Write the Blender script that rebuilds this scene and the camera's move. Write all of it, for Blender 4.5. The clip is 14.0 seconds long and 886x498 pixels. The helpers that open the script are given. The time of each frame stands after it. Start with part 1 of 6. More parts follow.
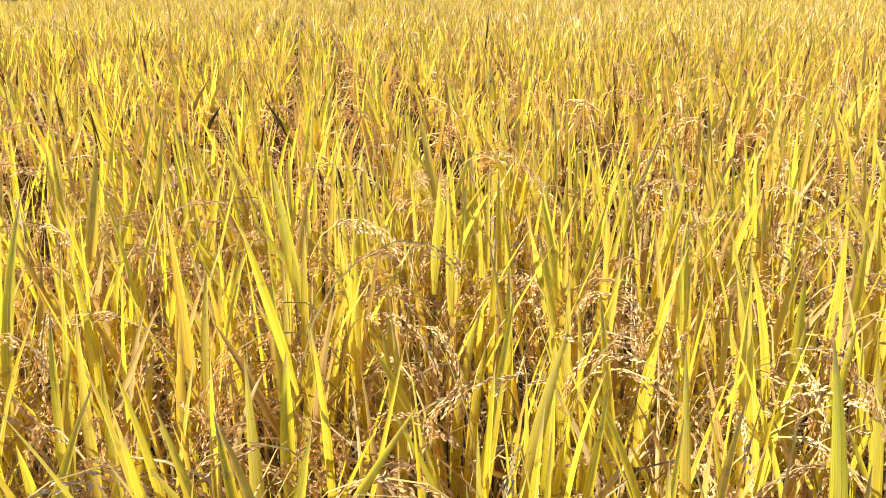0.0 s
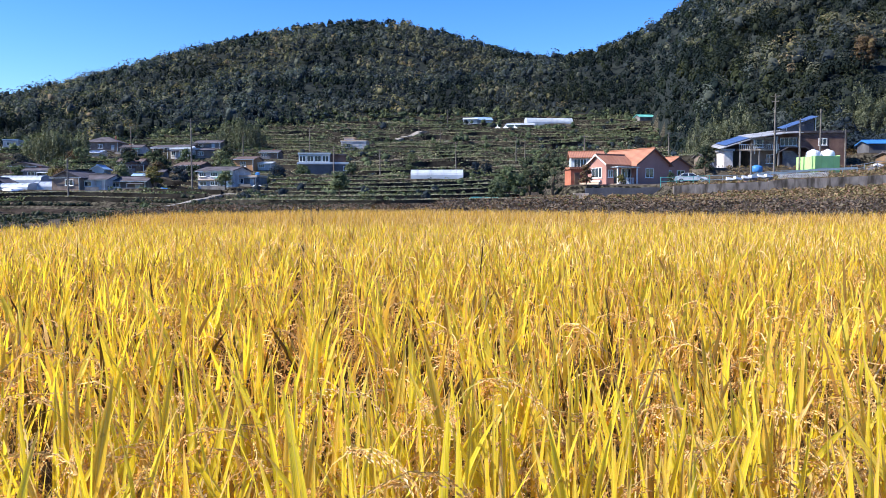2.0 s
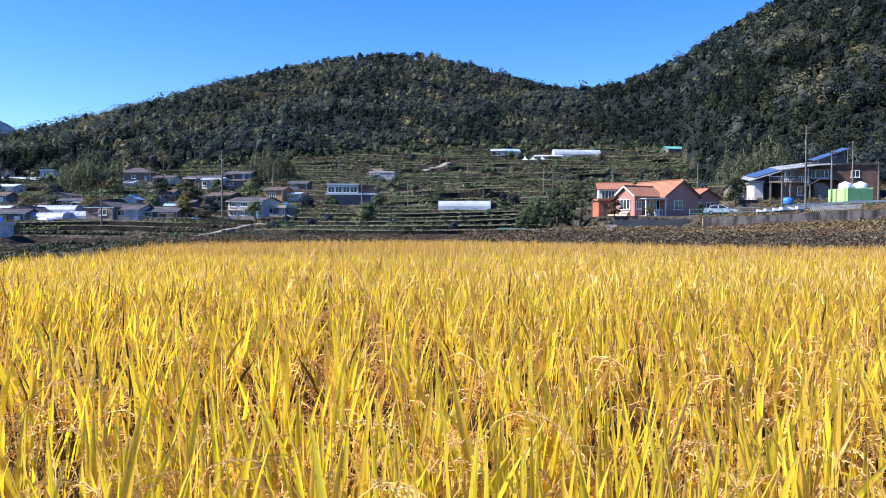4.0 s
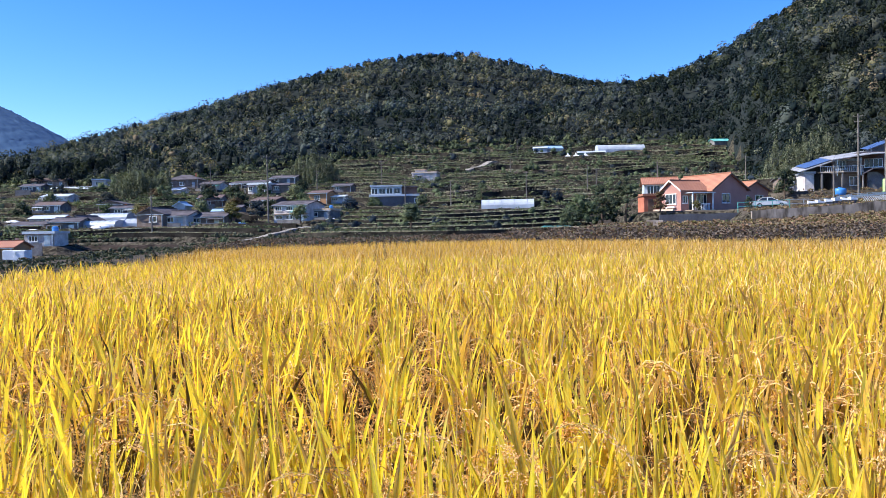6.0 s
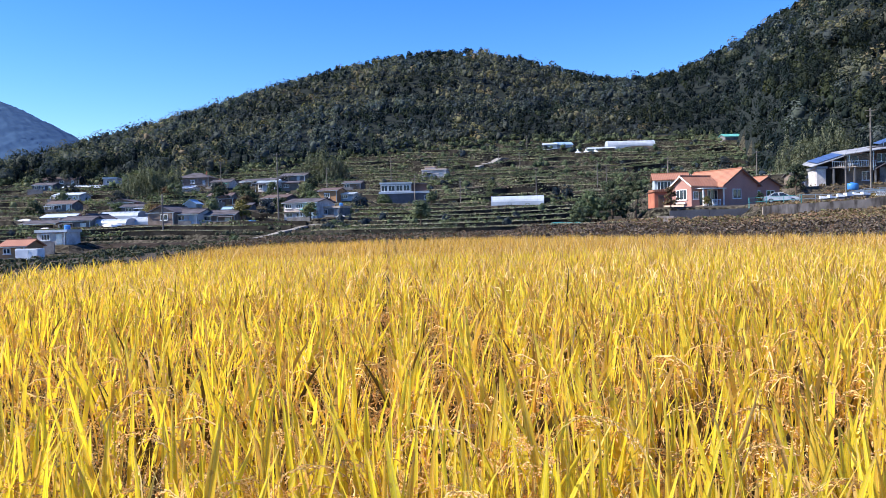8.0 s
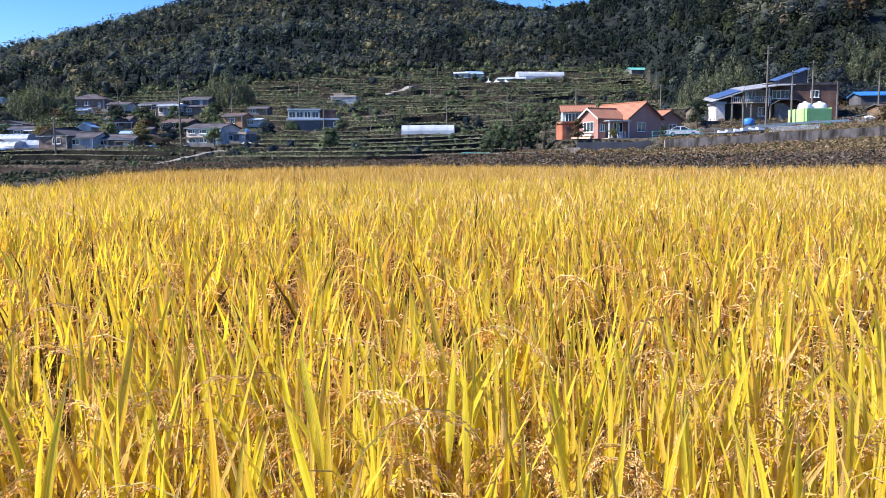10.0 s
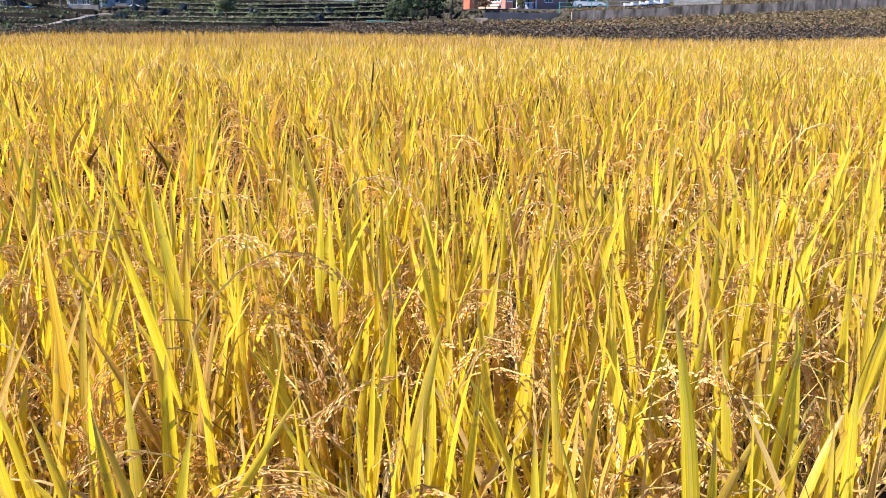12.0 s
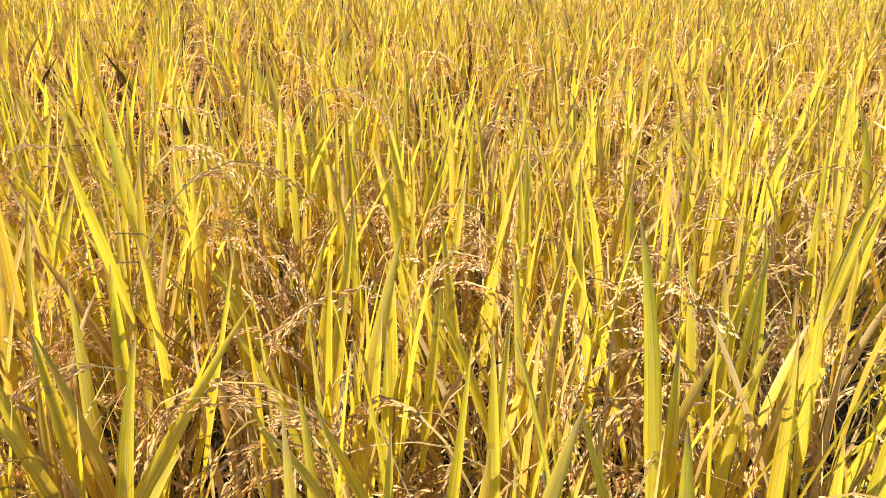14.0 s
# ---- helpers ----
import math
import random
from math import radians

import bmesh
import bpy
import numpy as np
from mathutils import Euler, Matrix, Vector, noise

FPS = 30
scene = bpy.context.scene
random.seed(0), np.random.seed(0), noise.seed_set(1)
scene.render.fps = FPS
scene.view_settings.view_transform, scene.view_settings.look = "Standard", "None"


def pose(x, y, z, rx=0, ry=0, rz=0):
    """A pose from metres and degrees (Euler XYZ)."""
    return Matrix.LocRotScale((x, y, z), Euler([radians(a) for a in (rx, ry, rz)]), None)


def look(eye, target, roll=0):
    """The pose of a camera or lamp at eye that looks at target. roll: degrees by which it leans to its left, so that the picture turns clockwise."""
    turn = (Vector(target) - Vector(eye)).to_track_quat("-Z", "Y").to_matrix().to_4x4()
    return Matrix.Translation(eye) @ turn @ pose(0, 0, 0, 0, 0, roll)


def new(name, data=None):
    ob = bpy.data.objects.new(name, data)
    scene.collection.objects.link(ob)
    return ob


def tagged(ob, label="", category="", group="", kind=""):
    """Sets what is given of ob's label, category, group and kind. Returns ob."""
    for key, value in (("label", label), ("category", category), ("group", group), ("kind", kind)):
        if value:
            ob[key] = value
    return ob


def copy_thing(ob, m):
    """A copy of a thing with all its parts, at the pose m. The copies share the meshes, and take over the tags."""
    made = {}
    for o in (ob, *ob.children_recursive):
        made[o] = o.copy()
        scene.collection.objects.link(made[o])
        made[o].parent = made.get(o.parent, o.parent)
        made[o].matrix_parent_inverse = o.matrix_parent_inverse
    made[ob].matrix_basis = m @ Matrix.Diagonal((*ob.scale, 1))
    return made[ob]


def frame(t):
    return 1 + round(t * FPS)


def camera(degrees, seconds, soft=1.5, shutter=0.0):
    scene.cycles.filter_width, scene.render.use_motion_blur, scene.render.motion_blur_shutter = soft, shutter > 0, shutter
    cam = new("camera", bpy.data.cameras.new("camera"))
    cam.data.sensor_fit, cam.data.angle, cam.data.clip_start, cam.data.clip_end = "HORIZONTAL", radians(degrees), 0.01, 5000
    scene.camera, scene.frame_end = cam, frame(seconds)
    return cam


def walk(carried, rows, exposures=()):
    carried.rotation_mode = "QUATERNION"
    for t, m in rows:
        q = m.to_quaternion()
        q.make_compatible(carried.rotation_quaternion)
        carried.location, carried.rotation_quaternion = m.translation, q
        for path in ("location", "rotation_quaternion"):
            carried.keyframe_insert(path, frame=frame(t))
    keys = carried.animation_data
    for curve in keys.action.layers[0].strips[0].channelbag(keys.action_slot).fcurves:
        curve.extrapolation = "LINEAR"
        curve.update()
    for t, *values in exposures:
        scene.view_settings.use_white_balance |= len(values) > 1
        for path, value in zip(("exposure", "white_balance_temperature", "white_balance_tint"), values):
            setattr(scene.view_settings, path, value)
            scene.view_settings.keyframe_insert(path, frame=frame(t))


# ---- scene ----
cam = camera(57.5, 14.0, soft=0.55)

# seconds, eye x, y, z, then heading to the left, tilt and roll in degrees
PATH = [
    (0, 0.054, 0.068, 1.356, 0.19, -18.92, 0.00),
    (0.5, 0.050, 0.047, 1.368, -0.11, -13.64, -0.24),
    (1, 0.044, 0.034, 1.374, -0.34, -9.23, -0.31),
    (1.5, 0.037, 0.026, 1.378, -0.44, -5.86, -0.24),
    (2, 0.030, 0.019, 1.383, -0.30, -3.48, -0.17),
    (2.5, 0.030, 0.013, 1.386, -0.03, -2.40, -0.08),
    (3, 0.030, 0.015, 1.385, 0.00, -1.89, -0.02),
    (3.5, 0.029, 0.019, 1.382, 0.40, -1.49, 0.09),
    (4, 0.027, 0.026, 1.383, 1.62, -1.29, 0.10),
    (4.2, 0.026, 0.024, 1.385, 2.96, -1.27, 0.06),
    (4.45, 0.025, 0.023, 1.390, 4.12, -1.26, -0.20),
    (4.8, 0.022, 0.022, 1.398, 4.68, -1.27, -0.60),
    (5.4, 0.018, 0.020, 1.408, 4.76, -1.29, -1.02),
    (6.3, 0.013, 0.017, 1.416, 4.79, -1.33, -1.24),
    (6.5, 0.014, 0.016, 1.416, 4.86, -1.40, -1.24),
    (7, 0.015, 0.018, 1.414, 4.91, -1.48, -1.36),
    (7.2, 0.017, 0.017, 1.413, 5.08, -1.49, -1.42),
    (8.0, 0.008, 0.000, 1.410, 5.45, -1.50, -1.43),
    (8.7, -0.012, -0.030, 1.404, 5.38, -1.72, -1.38),
    (9.0, -0.020, -0.042, 1.401, 4.88, -2.14, -1.32),
    (9.3, -0.023, -0.050, 1.398, 3.95, -2.86, -1.21),
    (9.5, -0.016, -0.046, 1.393, 2.78, -3.83, -1.01),
    (10, 0.006, -0.044, 1.381, -0.87, -6.61, -0.61),
    (10.5, 0.036, -0.038, 1.360, -4.40, -9.26, -0.07),
    (11, 0.052, -0.021, 1.344, -6.16, -11.58, 0.24),
    (11.5, 0.063, -0.005, 1.329, -7.01, -13.72, 0.39),
    (12, 0.072, 0.008, 1.317, -7.59, -15.52, 0.47),
    (12.5, 0.076, 0.014, 1.311, -8.28, -17.17, 0.55),
    (13, 0.086, 0.026, 1.298, -8.85, -18.56, 0.80),
    (13.5, 0.092, 0.033, 1.292, -9.23, -19.79, 0.90),
    (14, 0.095, 0.034, 1.286, -9.40, -20.72, 0.95),
]


def heading(yaw, tilt):
    a, b = radians(yaw), radians(tilt)
    return Vector((-math.sin(a) * math.cos(b), math.cos(a) * math.cos(b), math.sin(b)))


ROWS = [(t, look((x, y, z), Vector((x, y, z)) + heading(yaw, tilt), roll)) for t, x, y, z, yaw, tilt, roll in PATH]
walk(cam, ROWS, exposures=[(0, 1.18, 6250, 8), (1.2, 1.04, 6200, 10), (2.2, 1.01, 6200, 10), (9.3, 1.0, 6200, 10.5), (11, 1.02, 6400, 11), (14, 1.05, 6600, 10.5)])

# ---- daylight: clear autumn sky, sun from the left ----
SUN_LEFT, SUN_UP = 101.0, 43.0          # degrees left of the view along +y, degrees above the horizon
world = bpy.data.worlds.new("sky")
scene.world = world
world.use_nodes = True
wn = world.node_tree.nodes
sky = wn.new("ShaderNodeTexSky")
sky.sky_type, sky.sun_disc = "NISHITA", False
sky.sun_elevation, sky.sun_rotation = radians(SUN_UP), radians(-SUN_LEFT)
sky.altitude, sky.air_density, sky.dust_density, sky.ozone_density = 0, 1.0, 0.2, 6.0
wn["Background"].inputs["Strength"].default_value = 0.12
vivid = wn.new("ShaderNodeHueSaturation")
vivid.inputs["Saturation"].default_value = 1.28
vivid.inputs["Hue"].default_value = 0.516
world.node_tree.links.new(sky.outputs[0], vivid.inputs["Color"])
world.node_tree.links.new(vivid.outputs[0], wn["Background"].inputs["Color"])

sun = new("sun", bpy.data.lights.new("sun", "SUN"))
sun.data.energy, sun.data.angle, sun.data.color = 5.0, radians(0.5), (1.0, 0.93, 0.82)
to_sun = heading(SUN_LEFT, SUN_UP)
sun.matrix_world = look(to_sun * 500, (0, 0, 0))


# ---- materials ----
def material(name):
    m = bpy.data.materials.new(name)
    m.use_nodes = True
    nt = m.node_tree
    return m, nt, nt.nodes["Principled BSDF"]


def node(nt, kind, links=(), **values):
    """A node with its values and incoming links {socket: output}."""
    n = nt.nodes.new(kind)
    for key, value in values.items():
        if key == "op":
            n.operation = value
        elif key == "kind":
            n.data_type = value
        else:
            n.inputs[int(key[1:])].default_value = value
    for socket, out in links:
        nt.links.new(out, n.inputs[socket])
    return n


def ramp(nt, fac, stops):
    n = nt.nodes.new("ShaderNodeValToRGB")
    e = n.color_ramp.elements
    while len(e) < len(stops):
        e.new(0.5)
    for item, (at, colour) in zip(e, stops):
        item.position, item.color = at, (*colour, 1)
    nt.links.new(fac, n.inputs[0])
    return n.outputs[0]


def world_noise(nt, scale, detail=4):
    g = nt.nodes.new("ShaderNodeNewGeometry")
    n = nt.nodes.new("ShaderNodeTexNoise")
    n.inputs["Scale"].default_value, n.inputs["Detail"].default_value = scale, detail
    nt.links.new(g.outputs["Position"], n.inputs["Vector"])
    return n.outputs["Fac"]


def mix(nt, fac, a, b, how="MIX"):
    n = nt.nodes.new("ShaderNodeMix")
    n.data_type, n.blend_type = "RGBA", how
    for socket, v in ((0, fac), (6, a), (7, b)):
        if isinstance(v, bpy.types.NodeSocket):
            nt.links.new(v, n.inputs[socket])
        elif socket == 0:
            n.inputs[0].default_value = v
        else:
            n.inputs[socket].default_value = (*v, 1)
    return n.outputs[2]


def calc(nt, op, a, b=0.0):
    n = nt.nodes.new("ShaderNodeMath")
    n.operation = op
    for socket, v in ((0, a), (1, b)):
        if isinstance(v, bpy.types.NodeSocket):
            nt.links.new(v, n.inputs[socket])
        else:
            n.inputs[socket].default_value = v
    return n.outputs[0]


def bump(nt, shader, height, strength=0.3, distance=0.02):
    b = nt.nodes.new("ShaderNodeBump")
    b.inputs["Strength"].default_value, b.inputs["Distance"].default_value = strength, distance
    nt.links.new(height, b.inputs["Height"])
    nt.links.new(b.outputs[0], shader.inputs["Normal"])


def surface(name, a, b, scale=2.0, rough=0.8, grain=30.0, relief=0.25, metal=0.0):
    """A weathered surface: two tones over a coarse and a fine noise, with fine relief."""
    m, nt, p = material(name)
    coarse, fine = world_noise(nt, scale, 5), world_noise(nt, grain, 3)
    tone = calc(nt, "ADD", calc(nt, "MULTIPLY", coarse, 0.7), calc(nt, "MULTIPLY", fine, 0.3))
    nt.links.new(ramp(nt, tone, [(0.35, a), (0.65, b)]), p.inputs["Base Color"])
    p.inputs["Roughness"].default_value, p.inputs["Metallic"].default_value = rough, metal
    p.inputs["Specular IOR Level"].default_value = 0.06 if rough > 0.74 else 0.4
    bump(nt, p, fine, relief)
    return m


def leafy(name, stops, through_colour, share=0.35, rough=0.45, by_object=False, veins=0.0, dry=None, patch=0.0, lumps=0.0, stand=0.0, by_tree=False):
    """Thin leaf tissue: reflects from one side and lets light through from the other."""
    m, nt, p = material(name)
    if by_object:
        pick = nt.nodes.new("ShaderNodeObjectInfo").outputs["Random"]
    else:
        pick = nt.nodes.new("ShaderNodeNewGeometry").outputs["Random Per Island"]
    if patch:
        tree = world_noise(nt, patch, 2)
        stretched = calc(nt, "MULTIPLY", calc(nt, "SUBTRACT", tree, 0.3), 2.4)
        pick = calc(nt, "ADD", calc(nt, "MULTIPLY", pick, 0.35), calc(nt, "MULTIPLY", stretched, 0.65))
    if by_tree:
        own = nt.nodes.new("ShaderNodeAttribute")
        own.attribute_name = "tree_tone"
        pick = calc(nt, "ADD", calc(nt, "MULTIPLY", pick, 0.5), calc(nt, "MULTIPLY", own.outputs["Fac"], 0.55))
    colour = ramp(nt, pick, stops)
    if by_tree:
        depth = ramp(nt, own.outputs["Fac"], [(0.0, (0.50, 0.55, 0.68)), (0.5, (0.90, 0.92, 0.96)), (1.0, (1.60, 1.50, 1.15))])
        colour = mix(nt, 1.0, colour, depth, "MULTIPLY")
    if veins or dry:
        uv = nt.nodes.new("ShaderNodeUVMap")
        uv.uv_map = "UVMap"
        sep = nt.nodes.new("ShaderNodeSeparateXYZ")
        nt.links.new(uv.outputs[0], sep.inputs[0])
        across, along = sep.outputs[0], sep.outputs[1]
        if veins:
            line = calc(nt, "SINE", calc(nt, "MULTIPLY", across, 50.0))
            line = calc(nt, "MULTIPLY", calc(nt, "ADD", line, 1.0), 0.5 * veins)
            rib = calc(nt, "LESS_THAN", calc(nt, "ABSOLUTE", calc(nt, "SUBTRACT", across, 0.5)), 0.06)
            colour = mix(nt, line, colour, (0.50, 0.36, 0.03), "MIX")
            colour = mix(nt, calc(nt, "MULTIPLY", rib, 0.45), colour, (0.72, 0.60, 0.22))
        fibre = nt.nodes.new("ShaderNodeTexNoise")
        fibre.inputs["Scale"].default_value, fibre.inputs["Detail"].default_value = 1.0, 3
        spot = nt.nodes.new("ShaderNodeCombineXYZ")
        for socket, value in ((0, calc(nt, "MULTIPLY", across, 9.0)), (1, calc(nt, "MULTIPLY", along, 2.2)), (2, calc(nt, "MULTIPLY", pick, 90.0))):
            nt.links.new(value, spot.inputs[socket])
        nt.links.new(spot.outputs[0], fibre.inputs["Vector"])
        streak = ramp(nt, fibre.outputs["Fac"], [(0.36, (0.82, 0.74, 0.64)), (0.52, (1.0, 1.0, 1.0)), (0.68, (1.06, 1.02, 1.25))])
        colour = mix(nt, 1.0, colour, streak, "MULTIPLY")
        blotch = world_noise(nt, 35.0, 3)
        colour = mix(nt, calc(nt, "MULTIPLY", calc(nt, "GREATER_THAN", blotch, 0.66), 0.5), colour, (0.42, 0.26, 0.07))
        if dry:
            wither = calc(nt, "ADD", along, calc(nt, "MULTIPLY", blotch, 0.5))
            edge = nt.nodes.new("ShaderNodeMapRange")
            edge.inputs[1].default_value, edge.inputs[2].default_value = 1.08, 1.3
            nt.links.new(wither, edge.inputs[0])
            colour = mix(nt, edge.outputs[0], colour, dry)
    if stand:
        # large noise patches shift the tone from dark bluish to olive and brownish
        broad = ramp(nt, world_noise(nt, stand, 3), [(0.36, (0.78, 0.88, 1.05)), (0.5, (1.0, 1.0, 1.0)), (0.62, (1.14, 1.04, 0.92))])
        colour = mix(nt, 1.0, colour, broad, "MULTIPLY")
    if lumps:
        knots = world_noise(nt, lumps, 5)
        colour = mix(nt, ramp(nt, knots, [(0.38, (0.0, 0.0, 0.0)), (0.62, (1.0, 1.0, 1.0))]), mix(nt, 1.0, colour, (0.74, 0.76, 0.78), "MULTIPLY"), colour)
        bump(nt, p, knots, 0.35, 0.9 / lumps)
    nt.links.new(colour, p.inputs["Base Color"])
    p.inputs["Roughness"].default_value = rough
    p.inputs["Specular IOR Level"].default_value = 0.05 if rough > 0.65 else (0.2 if rough > 0.4 else 0.28)
    t = nt.nodes.new("ShaderNodeBsdfTranslucent")
    nt.links.new(mix(nt, 1.0, colour, through_colour, "MULTIPLY"), t.inputs["Color"])
    s = nt.nodes.new("ShaderNodeMixShader")
    s.inputs[0].default_value = share
    nt.links.new(p.outputs[0], s.inputs[1])
    nt.links.new(t.outputs[0], s.inputs[2])
    nt.links.new(s.outputs[0], nt.nodes["Material Output"].inputs[0])
    return m


GOLD = [(0.0, (0.857, 0.663, 0.053)), (0.3, (0.916, 0.775, 0.063)), (0.62, (0.867, 0.755, 0.063)), (0.8, (0.827, 0.541, 0.084)), (1.0, (0.768, 0.683, 0.084))]
FIELD_GOLD = [(0.0, (0.89, 0.64, 0.05)), (0.3, (0.95, 0.76, 0.07)), (0.5, (0.93, 0.78, 0.11)), (0.68, (0.86, 0.65, 0.06)), (0.8, (0.74, 0.44, 0.07)), (1.0, (0.52, 0.32, 0.08))]
# straw brown, darkened to paint the shade low between the plants
SHADED_STRAW = [(0.0, (0.21, 0.125, 0.028)), (0.5, (0.145, 0.09, 0.02)), (1.0, (0.10, 0.055, 0.02))]
EAR = [(0.0, (0.80, 0.59, 0.25)), (0.5, (0.89, 0.71, 0.38)), (0.8, (0.68, 0.46, 0.19)), (1.0, (0.94, 0.84, 0.60))]
WITHERED = [(0.0, (0.56, 0.38, 0.11)), (0.5, (0.64, 0.48, 0.21)), (0.8, (0.38, 0.21, 0.06)), (1.0, (0.80, 0.66, 0.40))]
leaf_near = leafy("ripe_rice_leaf", GOLD, (1.0, 0.97, 0.6), 0.55, 0.36, by_object=True, veins=0.3, dry=(0.55, 0.36, 0.16))
leaf_far = leafy("ripe_rice_leaf_field", FIELD_GOLD, (1.0, 0.97, 0.6), 0.58, dry=(0.50, 0.32, 0.12))
leaf_rear = leafy("ripe_rice_leaf_rear", [(0.0, (0.840, 0.500, 0.032)), (0.3, (0.920, 0.625, 0.048)), (0.5, (0.900, 0.625, 0.065)), (0.62, (0.680, 0.384, 0.037)), (0.75, (0.580, 0.250, 0.032)), (1.0, (0.260, 0.125, 0.032))], (1.0, 0.95, 0.6), 0.5, dry=(0.42, 0.25, 0.09))
shaded_straw_mat = leafy("shade_dark_rice_straw", SHADED_STRAW, (1.0, 0.9, 0.5), 0.15)
stalk_mat = leafy("rice_stalk", [(0.0, (0.34, 0.22, 0.05)), (0.5, (0.50, 0.36, 0.10)), (1.0, (0.28, 0.24, 0.05))], (1.0, 0.9, 0.5), 0.2, by_object=True)
leaf_dry = leafy("drying_rice_leaf", [(0.0, (0.72, 0.48, 0.16)), (0.4, (0.82, 0.64, 0.30)), (0.7, (0.60, 0.36, 0.10)), (1.0, (0.80, 0.62, 0.12))], (1.0, 0.92, 0.6), 0.45, by_object=True, veins=0.4, dry=(0.46, 0.27, 0.10))
ear_mat = leafy("rice_grain", EAR, (1.0, 0.88, 0.6), 0.4, rough=0.6)
ear_far = leafy("rice_grain_field", [(0.0, (0.814, 0.539, 0.192)), (0.6, (0.880, 0.649, 0.300)), (1.0, (0.616, 0.363, 0.120))], (1.0, 0.85, 0.5), 0.32, rough=0.7)
withered_mat = leafy("withered_rice_leaf", WITHERED, (1.0, 0.85, 0.6), 0.25, rough=0.7)

# bluish dark stops: hillside haze and shadow blue put into the foliage colour
FOREST = [(0.0, (0.070, 0.090, 0.092)), (0.3, (0.087, 0.105, 0.101)), (0.5, (0.114, 0.125, 0.102)), (0.68, (0.155, 0.160, 0.111)), (0.82, (0.155, 0.130, 0.113)), (1.0, (0.191, 0.173, 0.121))]
forest_mat = leafy("haze_tinted_mixed_foliage", FOREST, (0.9, 1.0, 0.6), 0.30, rough=0.9, patch=0.055, lumps=1.1, stand=0.013, by_tree=True)
# dark conifer green, with haze and shade blue painted into the low stops
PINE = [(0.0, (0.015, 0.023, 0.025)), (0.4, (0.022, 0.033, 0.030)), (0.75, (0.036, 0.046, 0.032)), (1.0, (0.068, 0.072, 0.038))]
pine_mat = leafy("shaded_pine_foliage", PINE, (0.9, 1.0, 0.6), 0.28, rough=0.9, patch=0.055, lumps=1.1, stand=0.013, by_tree=True)
# blue of the air before the far hill, put into its base colour
hazed_hill_mat = leafy("haze_blue_far_foliage", [(0.0, (0.056, 0.107, 0.193)), (1.0, (0.059, 0.112, 0.199))], (0.9, 1.0, 0.8), 0.2, rough=0.9)
BAMBOO = [(0.0, (0.057, 0.072, 0.049)), (0.5, (0.128, 0.144, 0.089)), (1.0, (0.237, 0.239, 0.155))]
bamboo_mat = leafy("bamboo_foliage", BAMBOO, (0.95, 1.0, 0.65), 0.25, rough=0.7)
BUSH = [(0.0, (0.030, 0.041, 0.033)), (0.4, (0.086, 0.108, 0.063)), (0.75, (0.180, 0.201, 0.104)), (1.0, (0.330, 0.314, 0.204))]
bush_mat = leafy("terrace_crop_foliage", BUSH, (0.9, 1.0, 0.45), 0.2, rough=0.7, patch=0.16)
orchard_mat = leafy("orchard_foliage", [(0.0, (0.038, 0.056, 0.036)), (0.45, (0.080, 0.108, 0.060)), (0.8, (0.14, 0.165, 0.090)), (1.0, (0.20, 0.205, 0.125))], (0.9, 1.0, 0.5), 0.25, rough=0.7, patch=0.12)
crop_mat = leafy("leafy_vegetables", [(0.0, (0.020, 0.028, 0.020)), (0.5, (0.050, 0.061, 0.039)), (0.85, (0.110, 0.112, 0.074)), (1.0, (0.160, 0.104, 0.080))], (0.9, 1.0, 0.45), 0.15, rough=0.7)
AUTUMN = [(0.0, (0.043, 0.035, 0.031)), (0.45, (0.097, 0.078, 0.067)), (0.75, (0.183, 0.152, 0.111)), (0.9, (0.155, 0.083, 0.052)), (1.0, (0.116, 0.127, 0.052))]
bean_mat = leafy("withered_bean_foliage", AUTUMN, (1.0, 0.8, 0.4), 0.2, rough=0.7)
WEED = [(0.0, (0.09, 0.07, 0.045)), (0.4, (0.20, 0.148, 0.09)), (0.62, (0.26, 0.15, 0.11)), (0.8, (0.28, 0.235, 0.12)), (1.0, (0.13, 0.14, 0.06))]
weed_mat = leafy("dry_bank_weeds", WEED, (1.0, 0.9, 0.45), 0.3, rough=0.7)
turf_mat = leafy("terrace_edge_grass", [(0.0, (0.140, 0.150, 0.100)), (0.5, (0.250, 0.253, 0.173)), (0.85, (0.380, 0.357, 0.265)), (1.0, (0.340, 0.241, 0.204))], (1.0, 1.0, 0.5), 0.3, rough=0.7)
YELLOWING = [(0.0, (0.08, 0.08, 0.025)), (0.5, (0.18, 0.15, 0.045)), (1.0, (0.13, 0.13, 0.05))]
russet_mat = leafy("russet_foliage", [(0.0, (0.045, 0.034, 0.024)), (0.5, (0.12, 0.085, 0.05)), (0.85, (0.19, 0.125, 0.07)), (1.0, (0.11, 0.115, 0.05))], (1.0, 0.85, 0.5), 0.2, rough=0.7)
yellowing_mat = leafy("yellowing_tree_foliage", YELLOWING, (1.0, 1.0, 0.4), 0.3, rough=0.55)
evergreen_mat = leafy("evergreen_foliage", [(0.0, (0.018, 0.028, 0.022)), (0.5, (0.040, 0.055, 0.034)), (0.85, (0.075, 0.090, 0.05)), (1.0, (0.13, 0.13, 0.085))], (0.9, 1.0, 0.5), 0.2, rough=0.7)
bark_mat = surface("bark", (0.07, 0.05, 0.035), (0.16, 0.12, 0.09), 6, 0.9, 40, 0.6)

concrete = surface("weathered_concrete", (0.34, 0.26, 0.19), (0.64, 0.515, 0.40), 0.9, 0.9, 8, 0.3)


